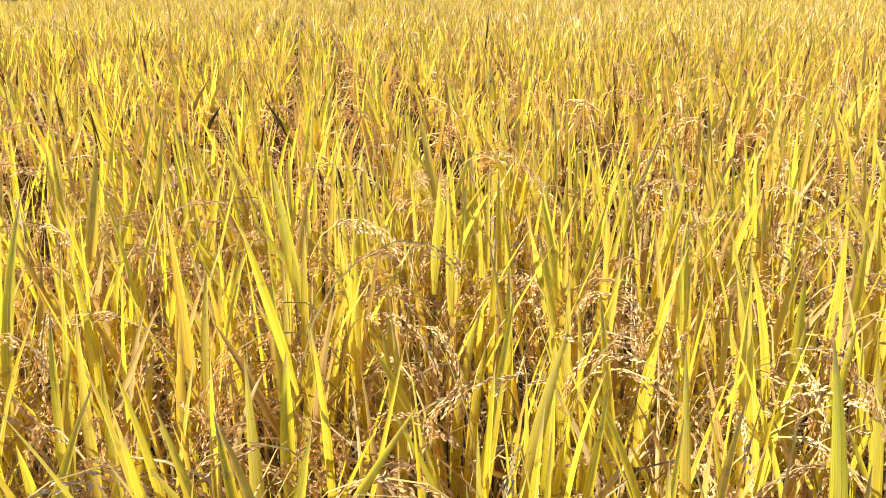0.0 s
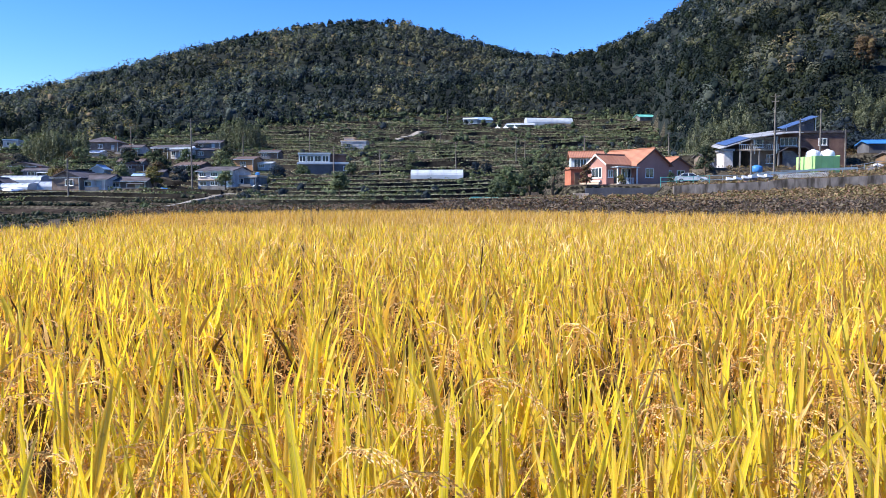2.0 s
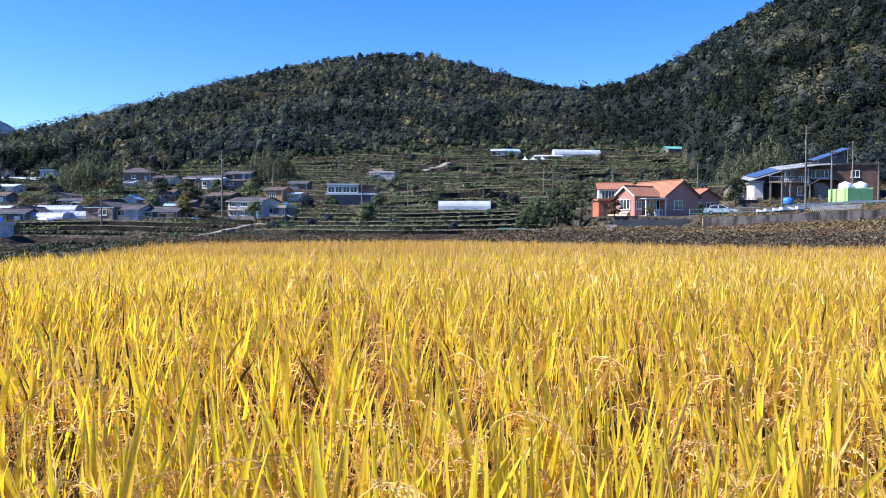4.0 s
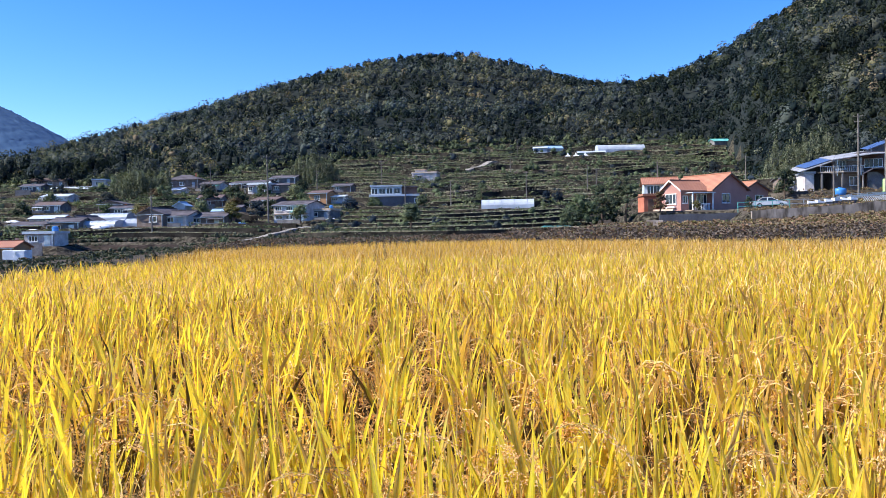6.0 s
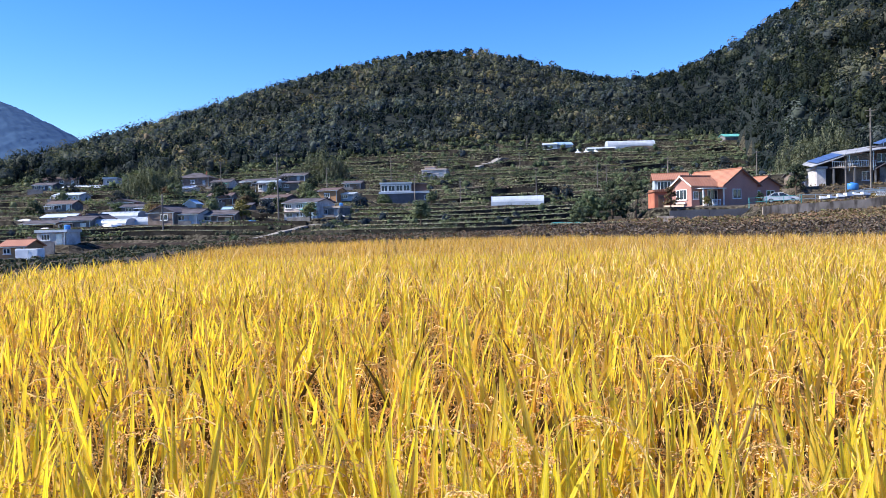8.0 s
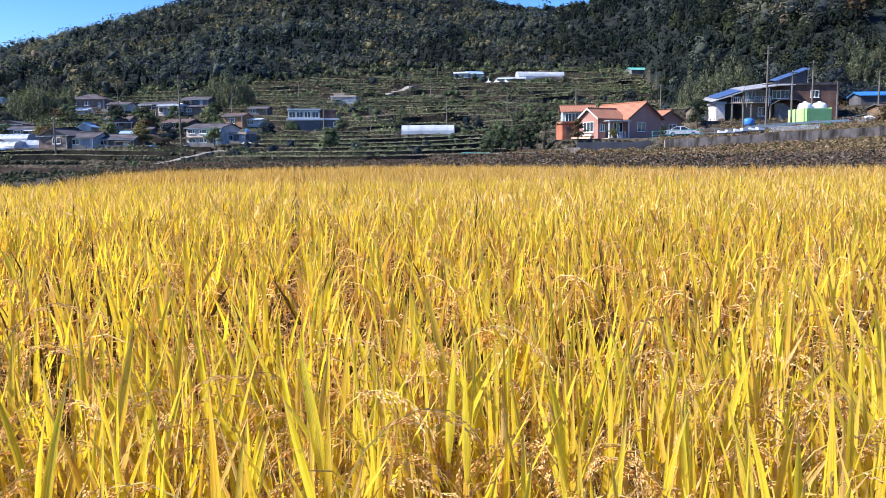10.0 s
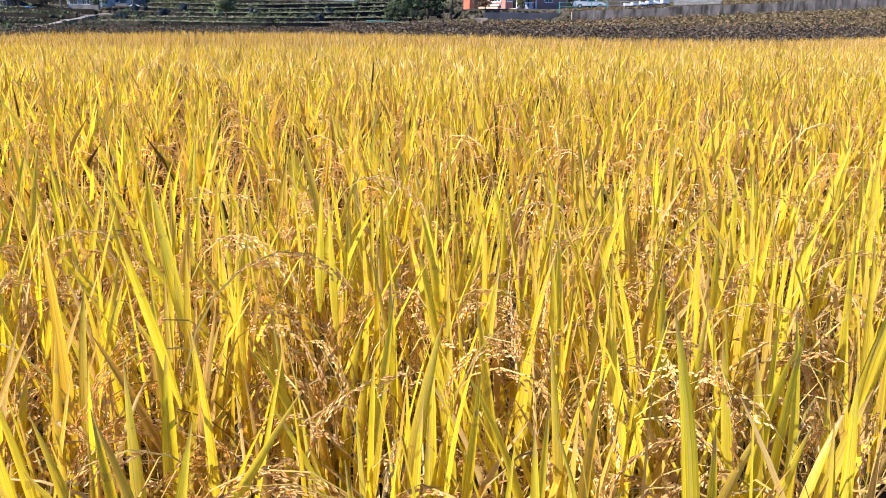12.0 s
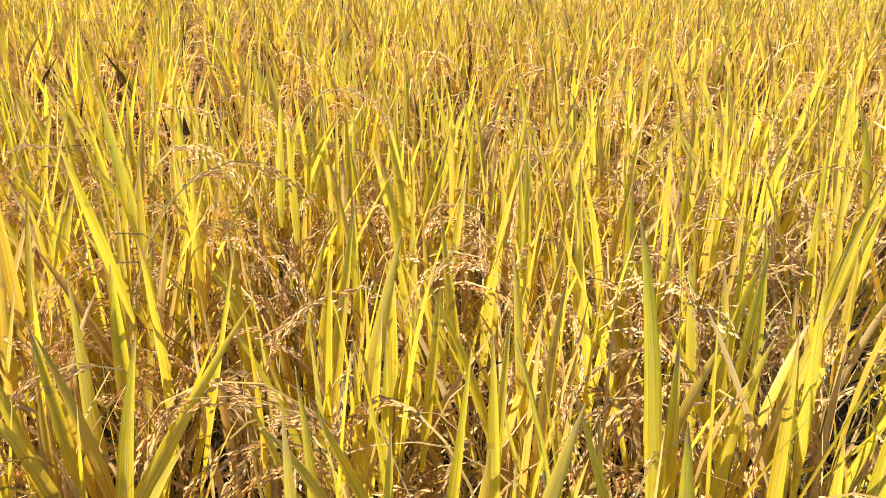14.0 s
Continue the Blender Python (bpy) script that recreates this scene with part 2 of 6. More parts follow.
def streaked_concrete():
    """Old formed concrete with dark runs of water and moss down its face."""
    m, nt, p = material("streaked_wall_concrete")
    g = nt.nodes.new("ShaderNodeNewGeometry")
    squeeze = nt.nodes.new("ShaderNodeMapping")
    squeeze.inputs["Scale"].default_value = (1.1, 0.3, 0.28)
    nt.links.new(g.outputs["Position"], squeeze.inputs["Vector"])
    runs = nt.nodes.new("ShaderNodeTexNoise")
    runs.inputs["Scale"].default_value, runs.inputs["Detail"].default_value = 1.5, 6
    nt.links.new(squeeze.outputs[0], runs.inputs["Vector"])
    base = ramp(nt, world_noise(nt, 0.5, 5), [(0.35, (0.23, 0.19, 0.155)), (0.65, (0.42, 0.35, 0.285))])
    stain = ramp(nt, runs.outputs["Fac"], [(0.36, (0.34, 0.33, 0.31)), (0.58, (1.0, 1.0, 1.0))])
    nt.links.new(mix(nt, 1.0, base, stain, "MULTIPLY"), p.inputs["Base Color"])
    p.inputs["Roughness"].default_value, p.inputs["Specular IOR Level"].default_value = 0.9, 0.06
    bump(nt, p, world_noise(nt, 8, 3), 0.3)
    return m


wall_concrete = streaked_concrete()
pale_concrete = surface("pale_lane_concrete", (0.172, 0.155, 0.138), (0.310, 0.284, 0.249), 0.4, 0.9, 6, 0.2)
pole_mat = surface("pole_concrete", (0.11, 0.10, 0.09), (0.23, 0.205, 0.18), 1.5, 0.85, 20, 0.1)
steel = surface("galvanised_steel", (0.40, 0.42, 0.43), (0.60, 0.62, 0.63), 3, 0.4, 40, 0.05, 0.8)
rubber = surface("black_rubber", (0.012, 0.012, 0.012), (0.03, 0.03, 0.03), 5, 0.8, 60, 0.1)
white_wall = surface("white_plaster", (0.352, 0.318, 0.299), (0.634, 0.602, 0.590), 0.9, 0.75, 6, 0.1)
grey_wall = surface("grey_plaster", (0.11, 0.105, 0.105), (0.25, 0.24, 0.235), 0.9, 0.85, 6, 0.2)
blue_wall = surface("pale_blue_plaster", (0.292, 0.336, 0.361), (0.464, 0.504, 0.516), 0.9, 0.75, 6, 0.1)
tan_wall = surface("tan_plaster", (0.133, 0.101, 0.082), (0.275, 0.216, 0.179), 0.9, 0.85, 6, 0.2)
salmon_wall = surface("salmon_plaster", (0.325, 0.170, 0.139), (0.426, 0.240, 0.201), 0.4, 0.8, 8, 0.15)
orange_wall = surface("ochre_plaster", (0.30, 0.17, 0.085), (0.44, 0.26, 0.14), 0.5, 0.8, 8, 0.15)
# for dark walls, and for the shadow painted under the solar panels
dark_wall = surface("dark_stained_wall_and_shade", (0.07, 0.07, 0.08), (0.15, 0.15, 0.16), 0.4, 0.9, 8, 0.3)
slate_mat = surface("grey_slate_roof", (0.052, 0.047, 0.051), (0.133, 0.121, 0.133), 0.6, 0.8, 8, 0.3)
pale_metal = surface("pale_sheet_roof", (0.48, 0.52, 0.55), (0.68, 0.71, 0.73), 0.5, 0.45, 10, 0.1, 0.3)
old_sheet = surface("weathered_sheet_roof", (0.17, 0.175, 0.19), (0.38, 0.385, 0.40), 0.7, 0.6, 6, 0.2, 0.1)
teal_metal = surface("teal_sheet_roof", (0.10, 0.36, 0.32), (0.18, 0.50, 0.44), 0.5, 0.5, 10, 0.1, 0.1)
blue_sheet = surface("blue_plastic", (0.03, 0.14, 0.42), (0.06, 0.24, 0.58), 0.8, 0.4, 12, 0.1)
faded_blue = surface("faded_blue_sheet", (0.20, 0.32, 0.46), (0.32, 0.44, 0.56), 0.8, 0.5, 12, 0.1)
green_sheet = surface("lime_green_panel", (0.34, 0.62, 0.20), (0.44, 0.72, 0.28), 0.4, 0.5, 10, 0.05)
white_plastic = surface("white_plastic", (0.66, 0.67, 0.68), (0.82, 0.83, 0.84), 1.2, 0.4, 12, 0.05)
film_mat = surface("greenhouse_film", (0.335, 0.372, 0.409), (0.521, 0.558, 0.595), 0.4, 0.3, 6, 0.15)
car_paint = surface("silver_white_car_paint", (0.60, 0.62, 0.64), (0.68, 0.70, 0.72), 0.5, 0.18, 30, 0.0)
frame_white = surface("white_window_frame", (0.70, 0.70, 0.69), (0.80, 0.80, 0.79), 2, 0.5, 20, 0.05)
brick_wall = surface("red_brick", (0.32, 0.11, 0.07), (0.46, 0.18, 0.11), 0.8, 0.85, 9, 0.3)
brown_brick = surface("brown_brick", (0.105, 0.064, 0.052), (0.20, 0.125, 0.10), 0.8, 0.85, 9, 0.3)
timber = surface("weathered_timber", (0.14, 0.09, 0.06), (0.26, 0.18, 0.12), 2, 0.85, 25, 0.3)


def tiled_roof(name, a, b):
    m, nt, p = material(name)
    co = nt.nodes.new("ShaderNodeTexCoord")
    w = nt.nodes.new("ShaderNodeTexWave")
    w.inputs["Scale"].default_value, w.inputs["Distortion"].default_value = 1.1, 0.3
    nt.links.new(co.outputs["Object"], w.inputs["Vector"])
    tone = calc(nt, "ADD", calc(nt, "MULTIPLY", world_noise(nt, 0.7, 5), 0.7), calc(nt, "MULTIPLY", w.outputs["Fac"], 0.3))
    nt.links.new(ramp(nt, tone, [(0.3, a), (0.7, b)]), p.inputs["Base Color"])
    p.inputs["Roughness"].default_value = 0.75
    bump(nt, p, w.outputs["Fac"], 0.7, 0.06)
    return m


terracotta = tiled_roof("terracotta_tiles", (0.264, 0.104, 0.058), (0.391, 0.180, 0.105))
brown_tiles = tiled_roof("brown_roof_tiles", (0.07, 0.045, 0.038), (0.14, 0.092, 0.075))
solar_mat, nt_, p_ = material("solar_panel_glass")
p_.inputs["Base Color"].default_value, p_.inputs["Roughness"].default_value = (0.06, 0.10, 0.21, 1), 0.3
glass_mat, nt_, p_ = material("dark_window_glass")
p_.inputs["Base Color"].default_value, p_.inputs["Roughness"].default_value = (0.02, 0.03, 0.045, 1), 0.06
p_.inputs["Specular IOR Level"].default_value = 0.45
tail_mat, nt_, p_ = material("red_lamp_glass")
p_.inputs["Base Color"].default_value, p_.inputs["Roughness"].default_value = (0.35, 0.01, 0.01, 1), 0.2


def ground_material():
    m, nt, p = material("hillside_ground")
    coarse, fine = world_noise(nt, 0.12, 6), world_noise(nt, 2.2, 6)
    tone = calc(nt, "ADD", calc(nt, "MULTIPLY", coarse, 0.6), calc(nt, "MULTIPLY", fine, 0.4))
    turf = ramp(nt, tone, [(0.36, (0.028, 0.022, 0.018)), (0.46, (0.048, 0.040, 0.031)), (0.56, (0.074, 0.062, 0.048)), (0.66, (0.127, 0.106, 0.082))])
    stone = ramp(nt, fine, [(0.40, (0.010, 0.009, 0.008)), (0.50, (0.035, 0.032, 0.022)), (0.60, (0.10, 0.09, 0.065))])
    g = nt.nodes.new("ShaderNodeNewGeometry")
    sep = nt.nodes.new("ShaderNodeSeparateXYZ")
    nt.links.new(g.outputs["True Normal"], sep.inputs[0])
    steep = nt.nodes.new("ShaderNodeMapRange")
    steep.inputs[1].default_value, steep.inputs[2].default_value = 0.93, 0.75
    nt.links.new(sep.outputs[2], steep.inputs[0])
    nt.links.new(mix(nt, steep.outputs[0], turf, stone), p.inputs["Base Color"])
    p.inputs["Roughness"].default_value, p.inputs["Specular IOR Level"].default_value = 0.95, 0.04
    bump(nt, p, fine, 0.6, 0.15)
    return m


ground_mat = ground_material()
# undergrowth darkened to paint the shadow in the gaps between crowns
litter_mat = surface("shade_dark_undergrowth", (0.012, 0.017, 0.017), (0.026, 0.031, 0.028), 0.3, 0.95, 3, 0.4)
# stone near black: the shade on the risers is put into the colour
shade_dark_stone = surface("shade_dark_stone", (0.007, 0.0065, 0.006), (0.055, 0.048, 0.038), 0.5, 0.95, 3.0, 0.7)
soil_mat = surface("dark_ploughed_soil", (0.020, 0.016, 0.014), (0.060, 0.046, 0.038), 0.8, 0.95, 8, 0.6)
mud_mat = surface("paddy_mud_with_straw", (0.03, 0.018, 0.008), (0.09, 0.055, 0.02), 5, 0.9, 60, 0.6)


# ---- mesh helpers ----
def raw_mesh(name, verts, quads, mats, slots=None, uv=None, smooth=False):
    """A mesh from arrays of corners and of faces with 3 or 4 corners each."""
    me = bpy.data.meshes.new(name)
    verts, quads = np.asarray(verts, np.float32).reshape(-1, 3), np.asarray(quads, np.int32)
    n, k = quads.shape
    me.vertices.add(len(verts))
    me.vertices.foreach_set("co", verts.ravel())
    me.loops.add(n * k)
    me.loops.foreach_set("vertex_index", quads.ravel())
    me.polygons.add(n)
    me.polygons.foreach_set("loop_start", np.arange(n, dtype=np.int32) * k)
    for m in mats:
        me.materials.append(m)
    if slots is not None:
        me.polygons.foreach_set("material_index", np.asarray(slots, np.int32))
    me.polygons.foreach_set("use_smooth", np.full(n, smooth))
    if uv is not None:
        layer = me.uv_layers.new(name="UVMap")
        layer.data.foreach_set("uv", np.asarray(uv, np.float32)[quads.ravel()].ravel())
    me.update(calc_edges=True)
    return me


def join(pieces):
    """Joins (verts, faces, uv, slot) pieces with faces of one size."""
    v, f, u, s, off = [], [], [], [], 0
    for verts, faces, uv, slot in pieces:
        verts = verts.reshape(-1, 3)
        v.append(verts)
        f.append(faces + off)
        u.append(uv.reshape(-1, 2))
        s.append(np.full(len(faces), slot))
        off += len(verts)
    return np.concatenate(v), np.concatenate(f), np.concatenate(u), np.concatenate(s)


def part(name, bm, mat, parent, label="", smooth=False):
    """Links a bmesh as one mesh object under a thing or a part."""
    me = bpy.data.meshes.new(name)
    bmesh.ops.recalc_face_normals(bm, faces=bm.faces[:])
    bm.to_mesh(me)
    bm.free()
    me.materials.append(mat)
    if smooth:
        me.polygons.foreach_set("use_smooth", np.full(len(me.polygons), True))
    ob = new(name, me)
    ob.parent = parent
    if label:
        tagged(ob, label)
    return ob


def thing(name, m, label, category, group="", kind=""):
    ob = new(name)
    ob.matrix_world = m
    ob.empty_display_size = 0.2
    return tagged(ob, label, category, group, kind)


def add_box(bm, x0, x1, y0, y1, z0, z1, bevel=0.0):
    made = bmesh.ops.create_cube(bm, size=1.0)["verts"]
    for v in made:
        v.co = ((x0 + x1) / 2 + v.co.x * (x1 - x0), (y0 + y1) / 2 + v.co.y * (y1 - y0), (z0 + z1) / 2 + v.co.z * (z1 - z0))
    if bevel:
        edges = list({e for v in made for e in v.link_edges})
        bmesh.ops.bevel(bm, geom=edges, offset=bevel, segments=1, affect="EDGES")
    return bm


def box(*a, bevel=0.0):
    return add_box(bmesh.new(), *a, bevel=bevel)


def add_prism(bm, outline, y0, y1):
    """Extrudes an outline of (x, z) from y0 to y1."""
    a = [bm.verts.new((x, y0, z)) for x, z in outline]
    b = [bm.verts.new((x, y1, z)) for x, z in outline]
    bm.faces.new(a)
    bm.faces.new(b[::-1])
    for i in range(len(a)):
        j = (i + 1) % len(a)
        bm.faces.new((a[i], b[i], b[j], a[j]))
    return bm


def prism(outline, y0, y1):
    return add_prism(bmesh.new(), outline, y0, y1)


def turned(profile, sides=12):
    """A body of revolution about z from (radius, height) pairs."""
    bm = bmesh.new()
    rings = []
    for r, z in profile:
        rings.append([bm.verts.new((r * math.cos(2 * math.pi * i / sides), r * math.sin(2 * math.pi * i / sides), z)) for i in range(sides)])
    for a, b in zip(rings, rings[1:]):
        for i in range(sides):
            j = (i + 1) % sides
            bm.faces.new((a[i], a[j], b[j], b[i]))
    bm.faces.new(rings[0][::-1])
    bm.faces.new(rings[-1])
    return bm


# ---- the lie of the land ----
FIELD = [(-6.5, 0.5), (-6.9, 8), (-7.6, 14), (-8.8, 20), (-11.0, 30), (-8.0, 35), (-4.5, 38.5), (0.5, 37.5), (5, 33), (8.5, 28), (11.5, 25.5), (16, 27), (24, 34), (36, 42), (36, 0.5)]


def inside(x, y, poly):
    hit = np.zeros(np.shape(x), bool)
    for (ax, ay), (bx, by) in zip(poly, poly[1:] + poly[:1]):
        cross = (ay > y) != (by > y)
        with np.errstate(divide="ignore", invalid="ignore"):
            hit ^= cross & (x < (bx - ax) * (y - ay) / (by - ay + 1e-12) + ax)
    return hit


def ease(a, b, v):
    t = np.clip((v - a) / (b - a), 0, 1)
    return t * t * (3 - 2 * t)


def waves(x, y, size, seed):
    """A smooth wandering field between about -1 and 1."""
    r = np.random.default_rng(seed)
    total = 0
    for k in range(5):
        a, f, p = r.uniform(0, 2 * math.pi), r.uniform(0.6, 1.7) / size, r.uniform(0, 6.28, 2)
        total = total + np.sin((x * math.cos(a) + y * math.sin(a)) * f * 6.28 / 2 + p[0]) * np.sin((y * math.cos(a) - x * math.sin(a)) * f * 2.2 + p[1])
    return total / 2.2


PADS = []          # level plots under the buildings: x, y, half width, half depth, height
MAIN_AT, MAIN_Z = [-50, 34, 40, 48, 80, 105, 128, 148, 170, 195, 225, 260, 300, 340, 375, 600], [0, 0, 0.3, 0.62, 1.0, 1.65, 2.6, 3.85, 5.8, 8.8, 13.0, 18.5, 25.3, 32.8, 40.5, 90]
EAST_AT, EAST_Z = [-50, 34, 40, 48, 70, 90, 102, 112, 118, 130, 150, 175, 205], [0, 0, 0.3, 0.62, 0.85, 1.2, 1.7, 2.3, 2.7, 4.4, 6.8, 10.2, 14.7]
WALL_Y = 102.0


def ridge(u):
    """Slope of the line of sight to the skyline, for the bearing u = x / y: two hills and the saddle between."""
    return 0.0235 + 0.2364 * np.exp(-((u - 0.1766) / 0.7965) ** 2) + 0.2021 * np.exp(-((u - 0.6759) / 0.2553) ** 2) - 0.0821 * np.exp(-((u - 0.1509) / 0.1689) ** 2)


def forest_foot(u):
    return np.interp(u, [-0.7, -0.41, -0.27, -0.06, 0.19, 0.262, 0.285, 0.32, 0.44, 0.8], [275, 285, 325, 372, 372, 352, 240, 182, 160, 152])


def ridge_at(u):
    return np.interp(u, [-0.8, -0.1, 0.12, 0.25, 0.5, 0.9], [600, 620, 640, 570, 470, 430])


def slope_height(x, y):
    u = x / np.maximum(y, 1)
    east = ease(0.13, 0.175, u) * (1 - ease(150, 235, y))
    z = np.interp(y, MAIN_AT, MAIN_Z) * (1 - east) + np.interp(y, EAST_AT, EAST_Z) * east
    z = z - 2.3 * ease(18, 52, -x) * ease(30, 62, y) * (1 - ease(108, 138, y))
    road = ease(28.5, 29.5, x) * (1 - ease(150, 190, y))
    z = z + (1.08 + 0.008 * np.clip(x - 30, 0, 40)) * ease(WALL_Y - 0.1, WALL_Y + 0.3, y) * road
    z = z + 0.045 * np.clip(x - 28, 0, 60) * ease(60, 90, y) * (1 - ease(150, 190, y))
    return z


def climb(z):
    """How many terraces lie below the height z: low steps at the foot, higher ones above."""
    z = np.maximum(z + 2.4, 0)
    return 5.5 * np.log1p(z / 1.5) + 0.28 * z


CLIMB_Z = np.linspace(-2.4, 120, 4000)
CLIMB_N = climb(CLIMB_Z)


def terrace(x, y, z):
    """The count of terraces up the slope; its fraction runs from 0 at the back of a riser to 1 at the next."""
    return climb(z) + 0.8 * waves(x, y, 55, 3) + (0.09 + 0.22 * ease(6, 14, z)) * waves(x, y, 19, 4)


def land(x, y):
    x, y = np.asarray(x, float), np.asarray(y, float)
    z = slope_height(x, y)
    q = terrace(x, y, z)
    level = np.floor(q) + ease(0.92, 1.0, q - np.floor(q)) - (q - climb(z))
    terraced = np.interp(level + 0.1, CLIMB_N, CLIMB_Z)
    amount = ease(48, 60, y) * (1 - 0.85 * ease(26, 29, x) * (1 - ease(140, 150, y)))
    z = z + (terraced - z) * amount
    for px, py, rx, ry, pz in PADS:
        w = (1 - ease(rx, rx + 2.5, np.abs(x - px))) * (1 - ease(ry, ry + 2.5, np.abs(y - py)))
        z = z + (pz - z) * w
    u = x / np.maximum(y, 1)
    foot, crest = forest_foot(u), ridge_at(u)
    s = (y - foot) / (crest - foot)
    z_foot = slope_height(foot * u, foot)
    z_crest = 1.4 + ridge(u) * crest - 6.6 + 2.2 * ease(0.2, 0.34, u)
    hill = z_foot + (z_crest - z_foot) * np.where(s < 1, np.clip(s, 0, 1) ** 0.92, np.maximum(1 - 0.75 * (s - 1) ** 2, 0.15)) + 6.0 * waves(x, y, 110, 8) * ease(0.1, 0.4, s) * (1 - ease(0.75, 1, s))
    hill = np.where(s > 2.4, 0.15 * z_crest, hill)
    z = np.where(s > 0, np.maximum(hill, 0), z)
    far = 330 * np.exp(-((u + 0.78) / 0.30) ** 2 - ((y - 1700) / 420) ** 2)
    z = np.where(y > 900, z + far, z)
    # the bund on which the camera stands, and the lower plot beside the paddy
    z = z + 0.12 * (1 - ease(0.30, 0.45, y)) * ease(-6, -2, y)
    z = z - 0.25 * ease(0.2, 2.5, -x - np.interp(y, [0, 8, 14, 20, 30, 45], [6.5, 6.9, 7.6, 8.8, 11, 14])) * (1 - ease(60, 75, y))
    return z


def build_ground():
    bearings = np.radians(np.concatenate([np.arange(-180, -44, 8), np.arange(-42, 46, 0.45), np.arange(46, 180, 8)]))
    reach = np.concatenate([np.array([0.02]), np.geomspace(0.3, 34, 26), np.arange(35, 70, 1.2), np.arange(70, 160, 0.8), np.arange(160, 380, 1.4), np.geomspace(381, 700, 40), np.geomspace(720, 4200, 40)])
    b, d = np.meshgrid(bearings, reach)
    y = np.where(np.abs(b) < 0.82, d, d * np.cos(b))
    x = np.where(np.abs(b) < 0.82, d * np.tan(np.clip(b, -0.82, 0.82)), d * np.sin(b))
    z = land(x, y)
    z = np.where(np.abs(b) < 0.9, z, np.where(y > 30, z * 0.3, 0.0))
    nb, nr = len(bearings), len(reach)
    i, j = np.meshgrid(np.arange(nr - 1), np.arange(nb), indexing="ij")
    k = (j + 1) % nb
    quads = np.stack([i * nb + j, i * nb + k, (i + 1) * nb + k, (i + 1) * nb + j], -1).reshape(-1, 4)
    me = raw_mesh("ground", np.stack([x, y, z], -1), quads, [ground_mat, mud_mat, litter_mat, hazed_hill_mat])
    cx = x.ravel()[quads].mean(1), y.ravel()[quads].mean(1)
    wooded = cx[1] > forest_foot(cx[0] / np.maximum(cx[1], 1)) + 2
    # ground beyond 900 m takes the same painted haze blue
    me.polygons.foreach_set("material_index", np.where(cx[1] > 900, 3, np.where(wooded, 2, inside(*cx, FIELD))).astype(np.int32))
    me.update()
    tagged(new("ground", me), "terraced hillside ground of dry turf and soil", "ground", kind="structure")



# ---- rice ----
def blades(rng, base, azimuth, length, tilt, curl, width, segs=5, cross=3, fold=0.22):
    """Tapered bending leaf blades, all at once: corners, faces and uv."""
    n = len(azimuth)
    s = np.linspace(0, 1, segs + 1)
    mid = (s[1:] + s[:-1]) / 2
    angle = tilt[:, None] + curl[:, None] * mid[None] ** 1.6
    step = (length / segs)[:, None]
    out = np.concatenate([np.zeros((n, 1)), np.cumsum(np.sin(angle) * step, 1)], 1)
    up = np.concatenate([np.zeros((n, 1)), np.cumsum(np.cos(angle) * step, 1)], 1)
    d = np.stack([np.cos(azimuth), np.sin(azimuth), np.zeros(n)], -1)
    side = np.stack([-np.sin(azimuth), np.cos(azimuth), np.zeros(n)], -1)
    z = np.array([0, 0, 1.0])
    p = base[:, None] + out[..., None] * d[:, None] + up[..., None] * z
    a = (tilt[:, None] + curl[:, None] * s[None] ** 1.6)[..., None]
    normal = np.cos(a) * d[:, None] - np.sin(a) * z
    turn = (rng.uniform(-1.3, 1.3, n)[:, None] + rng.normal(0, 0.5, n)[:, None] * s[None])[..., None]
    across = np.cos(turn) * side[:, None] + np.sin(turn) * normal
    face = np.cos(turn) * normal - np.sin(turn) * side[:, None]
    shape = np.minimum(1, 0.45 + 1.9 * s) * np.maximum(1 - s ** 2.4, 0.03) ** 0.85
    half = (0.5 * width[:, None] * shape[None])[..., None]
    if cross == 3:
        rows = [p - across * half, p + face * half * 2 * fold, p + across * half]
        us = [0, 0.5, 1]
    else:
        rows = [p - across * half, p + across * half]
        us = [0, 1]
    v = np.stack(rows, 2)
    uv = np.broadcast_to(np.stack([np.broadcast_to(np.array(us), (segs + 1, cross)), np.broadcast_to(s[:, None], (segs + 1, cross))], -1), (n, segs + 1, cross, 2))
    quads = np.array([[i * cross + j, i * cross + j + 1, (i + 1) * cross + j + 1, (i + 1) * cross + j] for i in range(segs) for j in range(cross - 1)])
    faces = (quads[None] + (np.arange(n) * (segs + 1) * cross)[:, None, None]).reshape(-1, 4)
    return v.reshape(-1, 3), faces, uv.reshape(-1, 2), p


def grains(rng, at, way, length, width):
    """Small pointed husks at the points at, lying along way; as three-sided spindles."""
    n = len(at)
    way = way / np.linalg.norm(way, axis=1, keepdims=True)
    h = rng.normal(size=(n, 3))
    a = np.cross(way, h)
    a /= np.linalg.norm(a, axis=1, keepdims=True) + 1e-9
    b = np.cross(way, a)
    w, mid = width[:, None] / 2, at + way * 0.45 * length[:, None]
    v = np.stack([at, mid + a * w, mid - a * w * 0.5 + b * w * 0.87, mid - a * w * 0.5 - b * w * 0.87, at + way * length[:, None]], 1)
    quads = np.array([[0, 1, 4, 2], [0, 2, 4, 3], [0, 3, 4, 1]])
    faces = (quads[None] + (np.arange(n) * 5)[:, None, None]).reshape(-1, 4)
    return v.reshape(-1, 3), faces, np.zeros((n * 5, 2))


